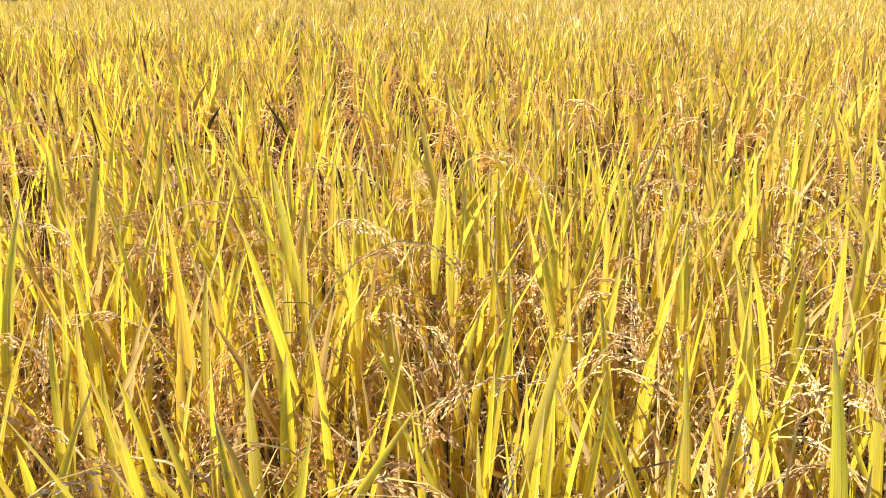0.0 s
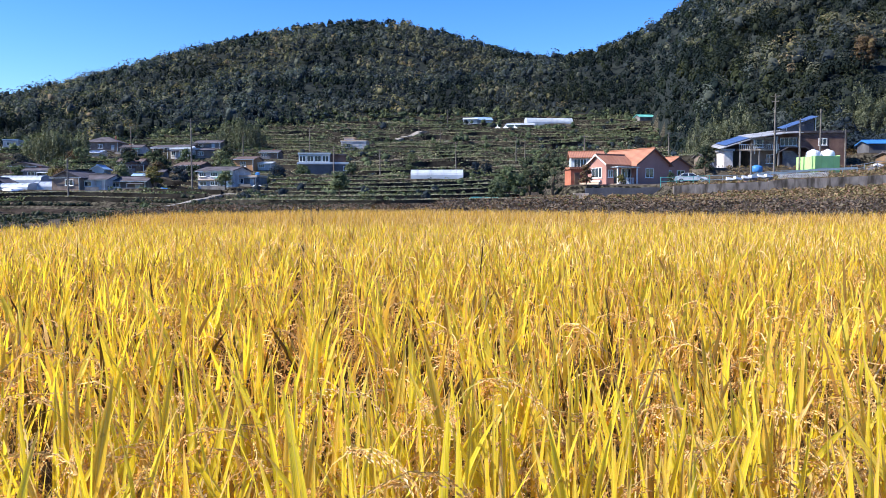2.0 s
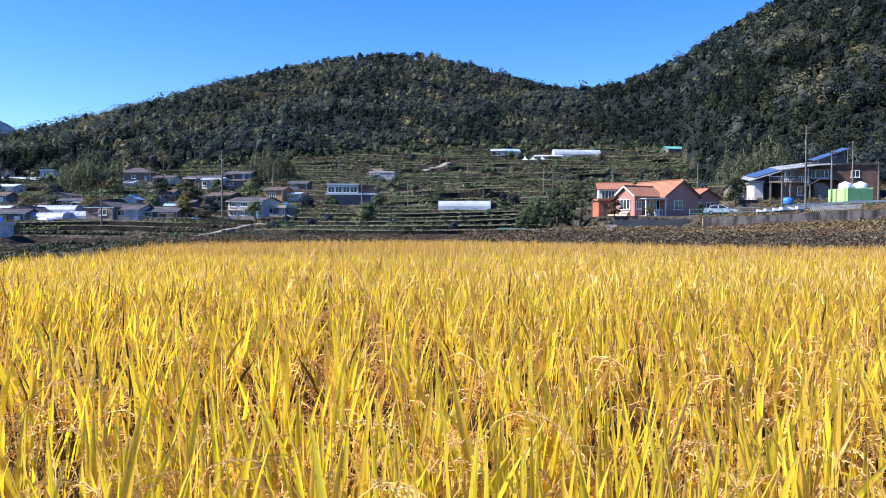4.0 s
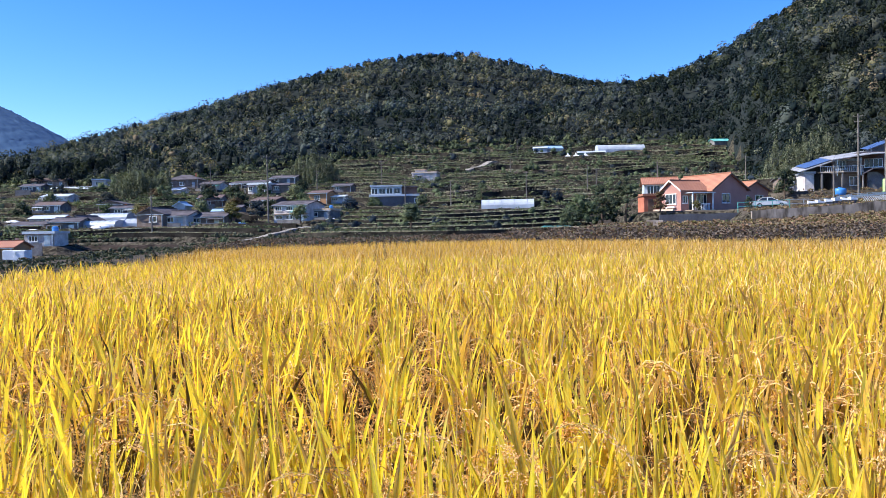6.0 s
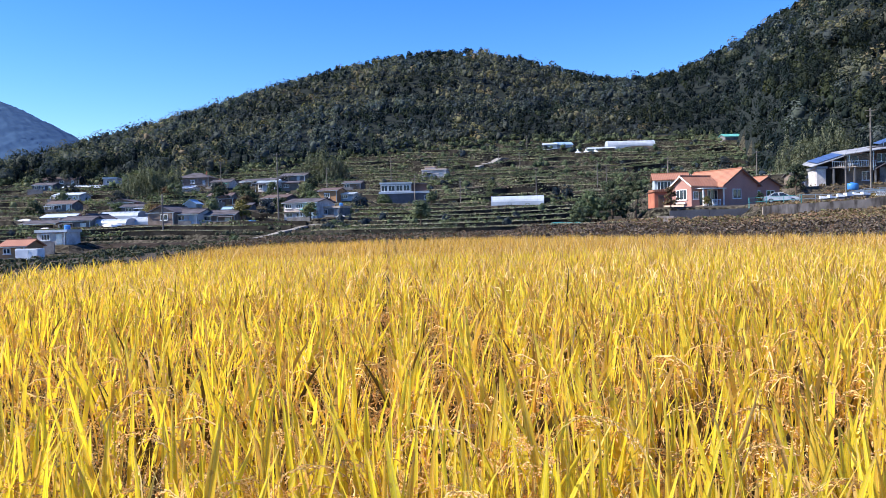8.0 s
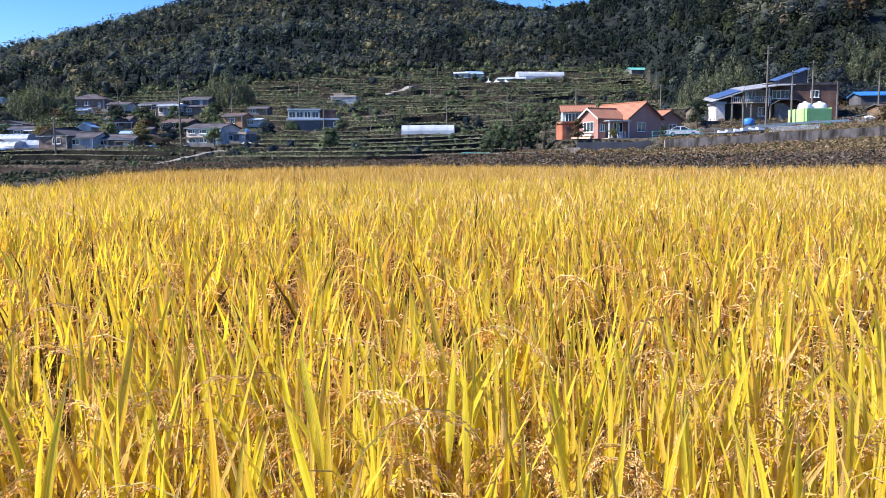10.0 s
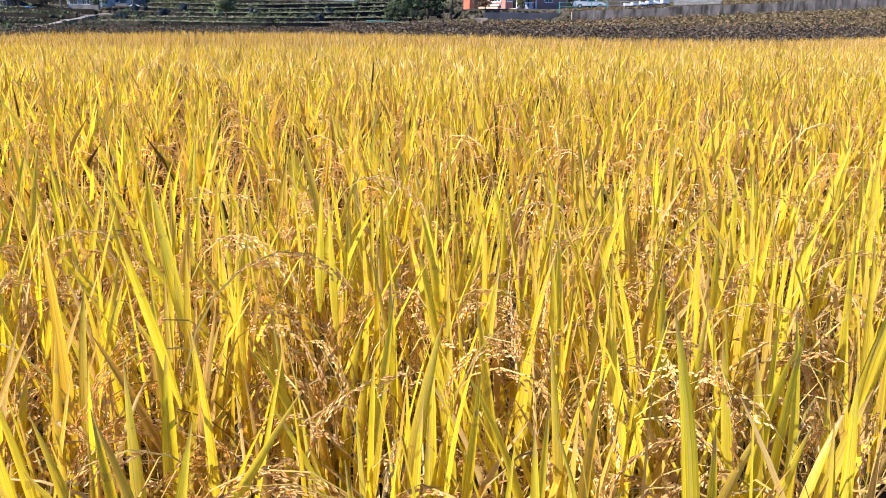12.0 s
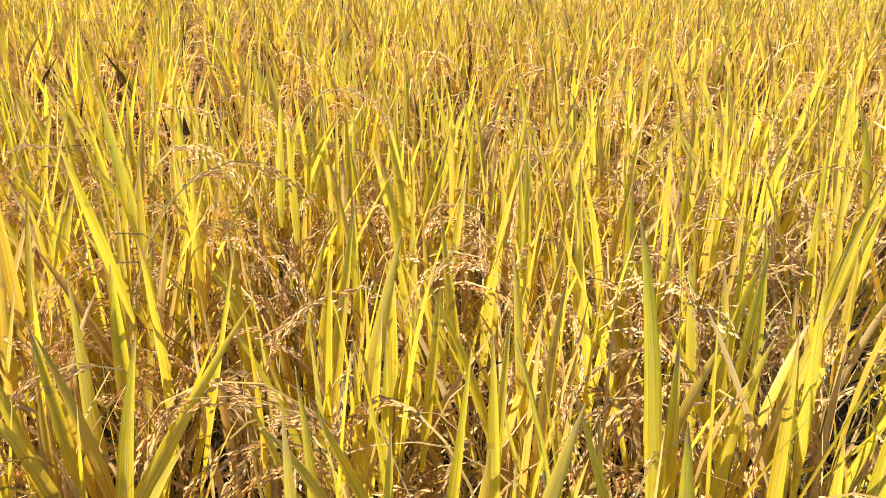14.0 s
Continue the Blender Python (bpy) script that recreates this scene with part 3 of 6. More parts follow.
def ears(rng, top, azimuth, tilt, branches, per, size, length=0.27, segs=7, thread=0.0022, bare=0.42):
    """Drooping panicles: a bent thread with short hanging branches, each set with husks."""
    n, count = len(azimuth), branches * per
    curl = rng.uniform(2.3, 3.7, n)
    tv, tf, tu, p = blades(rng, top, azimuth, rng.uniform(0.85, 1.15, n) * length, tilt, curl, np.full(n, thread), segs, 2)
    s = bare + (0.97 - bare) * (np.arange(branches)[None] + rng.uniform(0, 1, (n, branches))) / branches
    i = np.minimum((s * segs).astype(int), segs - 1)
    fr = (s * segs - i)[..., None]
    row = np.arange(n)[:, None]
    q = p[row, i] * (1 - fr) + p[row, i + 1] * fr
    along = p[row, i + 1] - p[row, i]
    along = along / (np.linalg.norm(along, axis=-1, keepdims=True) + 1e-9)
    twig = along + rng.normal(size=(n, branches, 3)) * 0.10 + np.array([0, 0, -0.30])
    twig /= np.linalg.norm(twig, axis=-1, keepdims=True)
    reach = (rng.uniform(0.026, 0.050, (n, branches)) * (1.25 - 0.5 * s))[..., None, None]
    f = ((np.arange(per) + 0.5) / per)[None, None, :, None]
    at = q[:, :, None] + twig[:, :, None] * reach * f + np.array([0, 0, -0.010]) * f ** 2 + rng.normal(size=(n, branches, per, 3)) * 0.0016
    way = twig[:, :, None] + rng.normal(size=(n, branches, per, 3)) * 0.18 + np.array([0, 0, -0.25]) * f
    gv, gf, gu = grains(rng, at.reshape(-1, 3), way.reshape(-1, 3), rng.uniform(0.85, 1.2, n * count) * size, np.full(n * count, size * 0.48))
    return (tv, tf, tu), (gv, gf, gu)


def rice_plant(seed):
    """One hill of ripe rice: straw stems, single leaves and single ears as parts."""
    rng = np.random.default_rng(seed)
    plant = thing("rice_plant", Matrix.Identity(4), "ripe golden rice plant with drooping tan ears", "rice plant", "rice plants")
    n = 12
    foot = np.stack([rng.normal(0, 0.024, n), rng.normal(0, 0.024, n), np.zeros(n)], -1)
    az = np.arctan2(foot[:, 1], foot[:, 0]) + rng.normal(0, 0.4, n)
    # the flag leaves all end at about one height
    flag, flag_lean, flag_curl = rng.uniform(0.24, 0.40, n), np.abs(rng.normal(0.14, 0.15, n)), rng.uniform(0.0, 0.35, n)
    high = rng.normal(0.935, 0.05, n) - flag * np.cos(flag_lean + 0.35 * flag_curl)
    sv, sf, su, sp = blades(rng, foot, az, high, np.abs(rng.normal(0.10, 0.07, n)), rng.normal(0.0, 0.05, n), np.full(n, 0.0065), 3, 3, 0.5)
    per_v, per_f = len(sv) // n, len(sf) // n
    for k in range(n):
        stem = new("stem", raw_mesh("stem", sv[k * per_v:(k + 1) * per_v], sf[:per_f], [stalk_mat], uv=su[:per_v]))
        stem.parent = plant
    for k in range(n):
        sets = [(1.0, flag[k], flag_lean[k], flag_curl[k]), (rng.uniform(0.55, 0.8), rng.uniform(0.22, 0.36), abs(rng.normal(0.30, 0.2)), rng.uniform(0.1, 1.0))]
        if k % 3 == 1:
            sets.append((rng.uniform(0.7, 0.95), rng.uniform(0.24, 0.36), abs(rng.normal(0.2, 0.15)), rng.uniform(0.0, 0.5)))
        if rng.random() < 0.15:
            sets[1] = (sets[1][0], sets[1][1], rng.uniform(0.5, 0.9), rng.uniform(1.0, 1.9))
        for share, length, lean, curl in sets:
            root = sp[k, 3] * share
            v, f, u, _ = blades(rng, root[None], np.array([az[k] + rng.normal(0, 1.1)]), np.array([length]), np.array([lean]), np.array([curl]), np.array([rng.uniform(0.011, 0.0225) * (1.0 if share == 1.0 else 0.75)]), 7, 3)
            leaf = new("leaf", raw_mesh("leaf", v, f, [leaf_near if rng.random() < (0.88 if share == 1.0 else 0.42) else leaf_dry], uv=u, smooth=True))
            leaf.parent = plant
    m = 52
    low = np.stack([rng.normal(0, 0.05, m), rng.normal(0, 0.05, m), rng.uniform(0.15, 0.70, m)], -1)
    v, f, u, _ = blades(rng, low, rng.uniform(0, 6.28, m), rng.uniform(0.12, 0.34, m), rng.uniform(0.1, 0.9, m), rng.uniform(0.0, 2.4, m), rng.uniform(0.0018, 0.0055, m), 5, 2)
    ob = new("dead_foliage", raw_mesh("dead_foliage", v, f, [withered_mat], uv=u))
    ob.parent = plant
    for k in rng.choice(n, 8, replace=False):
        t, g = ears(rng, sp[k, 3][None], np.array([az[k] + rng.normal(0, 0.9)]), np.array([abs(rng.normal(0.12, 0.1))]), 11, 7, 0.0092, length=rng.uniform(0.32, 0.44), thread=0.0030, bare=0.48)
        v, f, u, s = join([(*t, 0), (*g, 1)])
        ear = new("ear", raw_mesh("ear", v, f, [stalk_mat, ear_mat], s, u))
        ear.parent = plant
    return plant


def rows_of_hills(y0, y1, spread, margin, seed, gap=(0.27, 0.165)):
    """Feet of the planted hills between two distances, in slightly wandering rows."""
    rng = np.random.default_rng(seed)
    gx, gy = np.meshgrid(np.arange(-45, 45, gap[0]), np.arange(y0 - 8, y1 + 8, gap[1]))
    gx, gy = gx.ravel() + rng.normal(0, 0.035, gx.size), gy.ravel() + rng.normal(0, 0.03, gx.size)
    c, s = math.cos(0.16), math.sin(0.16)
    x, y = gx * c - gy * s, gx * s + gy * c
    keep = (y > y0) & (y < y1) & (np.abs(x) < spread * y + margin) & inside(x, y, FIELD)
    return x[keep], y[keep]


def rice_near():
    kinds = [rice_plant(100 + k) for k in range(9)]
    rng = np.random.default_rng(5)
    xs, ys = rows_of_hills(0.56, 2.25, 0.70, 0.28, 11, (0.26, 0.15))
    used = set()
    for k, (x, y) in enumerate(zip(xs, ys)):
        m = Matrix.Translation((x, y, 0)) @ Matrix.Rotation(rng.uniform(0, 6.28), 4, "Z") @ Matrix.Rotation(rng.normal(0, 0.05), 4, "X")
        i = k % len(kinds)
        if i not in used:
            used.add(i)
            kinds[i].matrix_world = m
        else:
            copy_thing(kinds[i], m)


def field_layer(rng, x, y, leaves, segs, cross, width, stems, ear_count, ear_grains, grain_size, top_slot=0):
    """Leaves, stems and ears of many hills, joined."""
    n, out = len(x), []
    at = np.stack([x, y, np.zeros(n)], -1)

    def pick(k):
        return np.repeat(at, k, 0) + np.concatenate([rng.normal(0, 0.034, (n * k, 2)), np.zeros((n * k, 1))], 1)

    hill_tall = 0.018 * waves(x, y, 3.0, 21) + rng.normal(0, 0.05 if top_slot else 0.03, n)
    # the lower tier uses the dark straw slot, canopy shade in its colour
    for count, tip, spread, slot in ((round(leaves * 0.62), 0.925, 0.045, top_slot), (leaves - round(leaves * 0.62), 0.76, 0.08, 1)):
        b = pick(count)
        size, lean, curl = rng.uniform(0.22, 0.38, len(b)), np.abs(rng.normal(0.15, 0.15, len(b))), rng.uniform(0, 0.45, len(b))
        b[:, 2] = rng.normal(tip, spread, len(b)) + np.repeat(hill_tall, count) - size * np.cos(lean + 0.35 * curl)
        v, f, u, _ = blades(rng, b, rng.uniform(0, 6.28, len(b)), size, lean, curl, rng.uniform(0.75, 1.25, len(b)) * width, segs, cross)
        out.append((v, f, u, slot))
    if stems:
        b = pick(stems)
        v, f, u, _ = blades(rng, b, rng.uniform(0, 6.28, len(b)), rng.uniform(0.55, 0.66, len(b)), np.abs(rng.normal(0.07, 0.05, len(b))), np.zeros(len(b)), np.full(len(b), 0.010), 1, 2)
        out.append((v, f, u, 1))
    if ear_count:
        b = pick(ear_count)
        b[:, 2] = rng.uniform(0.58, 0.73, len(b)) + np.repeat(hill_tall, ear_count)
        turn, lean = rng.uniform(0, 6.28, len(b)), rng.uniform(0.05, 0.35, len(b))
        if ear_grains:
            t, g = ears(rng, b, turn, lean, 6, ear_grains, grain_size, length=0.30, segs=5, thread=0.0050)
            out += [(*t, 2), (*g, 2)]
        else:
            b[:, 2] += 0.06
            v, f, u, _ = blades(rng, b, turn, np.full(len(b), 0.22), lean, rng.uniform(0.6, 1.9, len(b)), np.full(len(b), grain_size), 3 if stems else 1, 2)
            out.append((v, f, u, 2))
    return out


def rice_field():
    rng = np.random.default_rng(8)
    pieces = []
    x, y = rows_of_hills(2.25, 6.5, 0.74, 0.5, 12)
    pieces += field_layer(rng, x, y, 15, 3, 2, 0.0170, 5, 7, 3, 0.0146)
    x, y = rows_of_hills(6.5, 15, 0.78, 0.8, 13)
    pieces += field_layer(rng, x, y, 14, 2, 2, 0.017, 3, 6, 0, 0.012, 0)
    x, y = rows_of_hills(15, 50, 0.82, 2.0, 14, (0.30, 0.22))
    pieces += field_layer(rng, x, y, 8, 1, 2, 0.026, 0, 4, 0, 0.03, 3)
    x, y = rows_of_hills(0.5, 44, 9.0, 30.0, 15, (0.30, 0.24))
    wing = np.abs(x) > np.where(y < 2.25, 0.70 * y + 0.28, np.where(y < 15, 0.76 * y + 0.6, 0.82 * y + 2.0))
    pieces += field_layer(rng, x[wing], y[wing], 7, 1, 2, 0.05, 2, 2, 0, 0.03, 3)
    v, f, u, s = join(pieces)
    ob = new("rice_field", raw_mesh("rice_field", v, f, [leaf_far, shaded_straw_mat, ear_far, leaf_rear], s, u))
    tagged(ob, "dense field of ripe golden rice", "rice", kind="stuff")


# ---- woods and plants ----
def foliage(rng, centres, radii, heights, count, card, hollow=0.55):
    """Crowns of small uneven leaf sprays round many centres: corners and faces."""
    n = len(centres)
    d = rng.normal(size=(n, count, 3))
    d /= np.linalg.norm(d, axis=-1, keepdims=True)
    d[..., 2] = np.where(d[..., 2] < -0.35, -d[..., 2], d[..., 2])
    # lobes make the outline uneven
    lobes = rng.normal(size=(n, 6, 3))
    lobes /= np.linalg.norm(lobes, axis=-1, keepdims=True)
    lump = np.max(np.einsum("nci,nli->ncl", d, lobes), -1)
    r = (0.62 + 0.45 * lump ** 3) * rng.uniform(hollow, 1.0, (n, count)) ** 0.5
    at = d * r[..., None] * np.stack([radii, radii, heights], -1)[:, None] + centres[:, None]
    normal = d + np.array([0, 0, 0.25]) + rng.normal(size=d.shape) * 0.38
    normal /= np.linalg.norm(normal, axis=-1, keepdims=True)
    h = rng.normal(size=d.shape)
    a = np.cross(normal, h)
    a /= np.linalg.norm(a, axis=-1, keepdims=True)
    b = np.cross(normal, a)
    size = rng.uniform(0.6, 1.3, (n, count, 1)) * (card if np.isscalar(card) else np.asarray(card)[:, None, None])
    k = rng.uniform(0.5, 1.0, (n, count, 4, 1))
    v = np.stack([at - a * size * k[:, :, 0], at - b * size * 0.8 * k[:, :, 1], at + a * size * k[:, :, 2], at + b * size * 0.8 * k[:, :, 3]], 2)
    faces = np.arange(n * count * 4).reshape(-1, 4)
    return v.reshape(-1, 3), faces


def unit(v):
    return v / (np.linalg.norm(v, axis=-1, keepdims=True) + 1e-9)


def shingles(rng, p, way, normal, size, slim):
    """Pointed leaf sprays at p that lie across the normal and point along way: corners, faces and normals."""
    way = unit(way - normal * np.sum(way * normal, -1, keepdims=True))
    side = np.cross(normal, way)
    j = rng.uniform(0.6, 1.1, (*p.shape[:-1], 3, 1))
    v = np.stack([p - way * size * 0.65, p - side * size * slim * j[..., 0, :], p + way * size * j[..., 1, :], p + side * size * slim * j[..., 2, :]], -2).reshape(-1, 3)
    return v, np.arange(len(v)).reshape(-1, 4), np.repeat(normal.reshape(-1, 3), 4, 0)


def sprays(rng, centres, radii, heights, count, card, upright=0.8, core=0.5, slim=0.55, rough=0.30, around=6):
    """Rough crowns: a lumpy inside and round it many pointed, mostly upright leaf sprays."""
    n = len(centres)
    d = rng.normal(size=(n, count, 3))
    d /= np.linalg.norm(d, axis=-1, keepdims=True)
    d[..., 2] = np.where(d[..., 2] < -0.2, -d[..., 2], d[..., 2])
    bough = rng.normal(size=(n, 5, 3))
    bough /= np.linalg.norm(bough, axis=-1, keepdims=True)
    lump = np.max(np.einsum("nci,nli->ncl", d, bough), -1)
    at = centres[:, None] + d * ((0.52 + 0.46 * np.clip(lump, 0, 1) ** 2))[..., None] * np.stack([radii, radii, heights], -1)[:, None]
    way = d * (1 - upright) + np.array([0, 0, 1.0]) * upright + rng.normal(size=d.shape) * 0.3
    size = rng.uniform(0.6, 1.35, (n, count, 1)) * np.broadcast_to(np.asarray(card, float), (n,))[:, None, None]
    v, f, normals = shingles(rng, at, way, unit(d * 0.9 + np.array([0, 0, 0.25]) + rng.normal(size=d.shape) * rough), size, slim)
    a = np.linspace(0, 2 * math.pi, around, endpoint=False)
    e = np.radians([-40, 10, 50, 84])
    ring = np.stack([np.cos(e)[:, None] * np.cos(a), np.cos(e)[:, None] * np.sin(a), np.broadcast_to(np.sin(e)[:, None], (4, around))], -1).reshape(-1, 3)
    bulge = 0.62 + 0.5 * np.clip(np.max(np.einsum("ri,nli->nrl", ring, bough), -1), 0, 1) ** 2
    cv = centres[:, None] + ring * (bulge * rng.uniform(0.8, 1.12, (n, 4 * around)))[..., None] * core * np.stack([radii, radii, heights], -1)[:, None]
    quads = np.array([[i * around + j, i * around + (j + 1) % around, (i + 1) * around + (j + 1) % around, (i + 1) * around + j] for i in range(3) for j in range(around)])
    cf = (quads[None] + (np.arange(n) * 4 * around)[:, None, None]).reshape(-1, 4)
    cn = ring + rng.normal(size=(n, 4 * around, 3)) * (rough * 0.8)
    cn /= np.linalg.norm(cn, axis=-1, keepdims=True)
    return np.concatenate([v, cv.reshape(-1, 3)]), np.concatenate([f, cf + len(v)]), np.concatenate([normals, cn.reshape(-1, 3)])


def rounded(me, normals):
    """Leaf sprays take the light as the crown that they belong to does."""
    me.attributes.new("custom_normal", "FLOAT_VECTOR", "POINT").data.foreach_set("vector", normals.astype(np.float32).ravel())
    return me


def stuff(name, v, f, mat, label, category, smooth=True, normals=None, tone=None):
    me = raw_mesh(name, v, f, [mat], smooth=smooth)
    if tone is not None:
        me.attributes.new("tree_tone", "FLOAT", "POINT").data.foreach_set("value", tone.astype(np.float32))
    ob = new(name, me if normals is None else rounded(me, normals))
    return tagged(ob, label, category, kind="stuff")


def scatter(rng, n, u0, u1, y0, y1):
    y = np.sqrt(rng.uniform(y0 ** 2, y1 ** 2, n))
    return rng.uniform(u0, u1, n) * y, y


def woods():
    rng = np.random.default_rng(31)
    gy, gu = np.meshgrid(np.arange(150, 660, 4.7), np.arange(-0.71, 0.67, 0.0098))
    gy, gu = gy.ravel(), gu.ravel()
    y = gy + rng.normal(0, 1.6, gy.size)
    u = gu + rng.normal(0, 0.0032, gy.size)
    x = u * y
    s = (y - forest_foot(u)) / (ridge_at(u) - forest_foot(u))
    near = 1 - ease(250, 400, y)
    keep = (s > -0.03) & (s < 1.03) & (rng.random(len(x)) > 0.5 * near)
    x, y, s, near = x[keep], y[keep], s[keep], near[keep]
    u = x / y
    # conifers, with hillside shade in their dark colour, fill the valley, the eastern hill and the foot of the slope
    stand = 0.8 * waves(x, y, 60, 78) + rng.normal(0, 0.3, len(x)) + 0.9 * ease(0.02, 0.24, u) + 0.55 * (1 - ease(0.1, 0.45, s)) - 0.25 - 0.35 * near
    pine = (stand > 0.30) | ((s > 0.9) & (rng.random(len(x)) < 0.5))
    wide = rng.uniform(1.6, 3.0, len(x)) * np.where(~pine & (rng.random(len(x)) < 0.24), 1.75, 1.0) * (1 - 0.2 * ease(0.86, 0.94, s)) * (1 + 0.35 * near) * np.where(pine, 0.85, 1.0) * (0.80 + 0.35 * (y / 450))
    tall = wide * np.where(pine, rng.uniform(1.3, 2.2, len(x)), rng.uniform(0.85, 1.35, len(x)))
    z = land(x, y) + 0.5 + tall * (0.5 - 0.2 * ease(0.86, 0.94, s)) + 1.6 * waves(x, y, 15, 77) * (1 - 0.6 * ease(0.85, 1.0, s)) + rng.normal(0, 1.3, len(x)) * (1 - 0.75 * ease(0.85, 0.95, s))
    at = np.stack([x, y, z], -1)
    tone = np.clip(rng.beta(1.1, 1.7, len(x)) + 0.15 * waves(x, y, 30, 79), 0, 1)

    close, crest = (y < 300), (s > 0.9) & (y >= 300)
    for some, mat, name, label, upright, slim in ((~pine, forest_mat, "woodland", "mixed autumn woodland covering the hills", 0.4, 0.6), (pine, pine_mat, "pine_woodland", "dark green pine woodland, hillside shade in its colour", 0.8, 0.48)):
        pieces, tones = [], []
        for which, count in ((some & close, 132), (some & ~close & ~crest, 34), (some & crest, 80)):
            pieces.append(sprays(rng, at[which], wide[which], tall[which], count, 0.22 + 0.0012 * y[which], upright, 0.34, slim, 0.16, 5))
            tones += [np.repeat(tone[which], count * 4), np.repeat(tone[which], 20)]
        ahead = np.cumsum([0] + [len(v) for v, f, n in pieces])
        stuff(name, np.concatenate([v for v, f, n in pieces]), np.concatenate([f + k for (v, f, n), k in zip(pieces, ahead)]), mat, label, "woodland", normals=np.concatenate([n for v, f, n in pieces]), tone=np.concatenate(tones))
    # far hill, its air haze painted as a blue base colour
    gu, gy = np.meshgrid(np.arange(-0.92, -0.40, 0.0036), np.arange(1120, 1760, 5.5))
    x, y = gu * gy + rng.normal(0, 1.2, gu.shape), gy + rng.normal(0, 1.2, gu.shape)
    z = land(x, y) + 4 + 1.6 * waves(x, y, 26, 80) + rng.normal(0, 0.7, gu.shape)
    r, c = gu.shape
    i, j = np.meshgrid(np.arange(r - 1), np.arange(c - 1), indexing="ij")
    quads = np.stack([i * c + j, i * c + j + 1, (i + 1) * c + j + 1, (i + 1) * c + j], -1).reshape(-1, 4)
    stuff("distant_woodland", np.stack([x, y, z], -1).reshape(-1, 3), quads, hazed_hill_mat, "far wooded hill, haze put in as blue colour", "woodland")


def tree(name, x, y, high, wide, mat, label, category="tree", trunk=0.35, count=420, card=0.3, seed=0):
    rng = np.random.default_rng(seed + int(abs(x) * 10))
    z = float(land(x, y))
    t = thing(name, pose(x, y, z - 0.1, 0, 0, rng.uniform(0, 360)), label, category)
    bm = bmesh.new()
    lean = rng.normal(0, 0.04, 2)
    foot = 0.035 * high

    def limb(p, q, r0, r1):
        w = (q - p).normalized()
        a = w.orthogonal().normalized()
        b = w.cross(a)
        ring = [[bm.verts.new(c + (a * math.cos(k * math.pi / 3) + b * math.sin(k * math.pi / 3)) * r) for k in range(6)] for c, r in ((p, r0), (q, r1))]
        for k in range(6):
            bm.faces.new((ring[0][k], ring[0][(k + 1) % 6], ring[1][(k + 1) % 6], ring[1][k]))
        bm.faces.new(ring[1])

    top = Vector((lean[0] * high, lean[1] * high, high * 0.72))
    limb(Vector((0, 0, 0)), top * 0.55, foot, foot * 0.7)
    limb(top * 0.55, top, foot * 0.7, foot * 0.25)
    for k in range(6):
        a = rng.uniform(0, 6.28)
        p = top * rng.uniform(0.4, 0.9)
        limb(p, p + Vector((math.cos(a) * wide * 0.6, math.sin(a) * wide * 0.6, high * 0.2)), foot * 0.35, foot * 0.1)
    part("trunk", bm, bark_mat, t)
    n = 34
    a, rr = rng.uniform(0, 6.28, n), np.sqrt(rng.uniform(0.02, 1, n))
    hh = rng.uniform(0, 1, n)
    taper = np.sqrt(np.clip(1.05 - hh ** 2, 0.05, 1)) * wide * 0.8
    centres = np.stack([np.cos(a) * rr * taper, np.sin(a) * rr * taper, (trunk + 0.08 + hh * (0.86 - trunk)) * high], -1)
    size = rng.uniform(0.28, 0.46, n) * wide
    v, f, nn = sprays(rng, centres, size, size * 0.9, max(44, count // 12), card * 0.55, 0.4, 0.45)
    crown = new("crown", rounded(raw_mesh("crown", v, f, [mat], smooth=True), nn))
    crown.parent = t
    return t


def open_ground(x, y):
    keep = (y < forest_foot(u_of(x, y)) + 4) & ~((x > 12) & (y < 142)) & ~inside(x, y, FIELD)
    for bx, by, r in CLEAR:
        keep &= (np.abs(x - bx) > r) | (y > by + 6) | (y < by - 9)
    return keep


def u_of(x, y):
    return x / np.maximum(y, 1)


CONTOURS = []       # bearings, distances and heights of each terrace edge


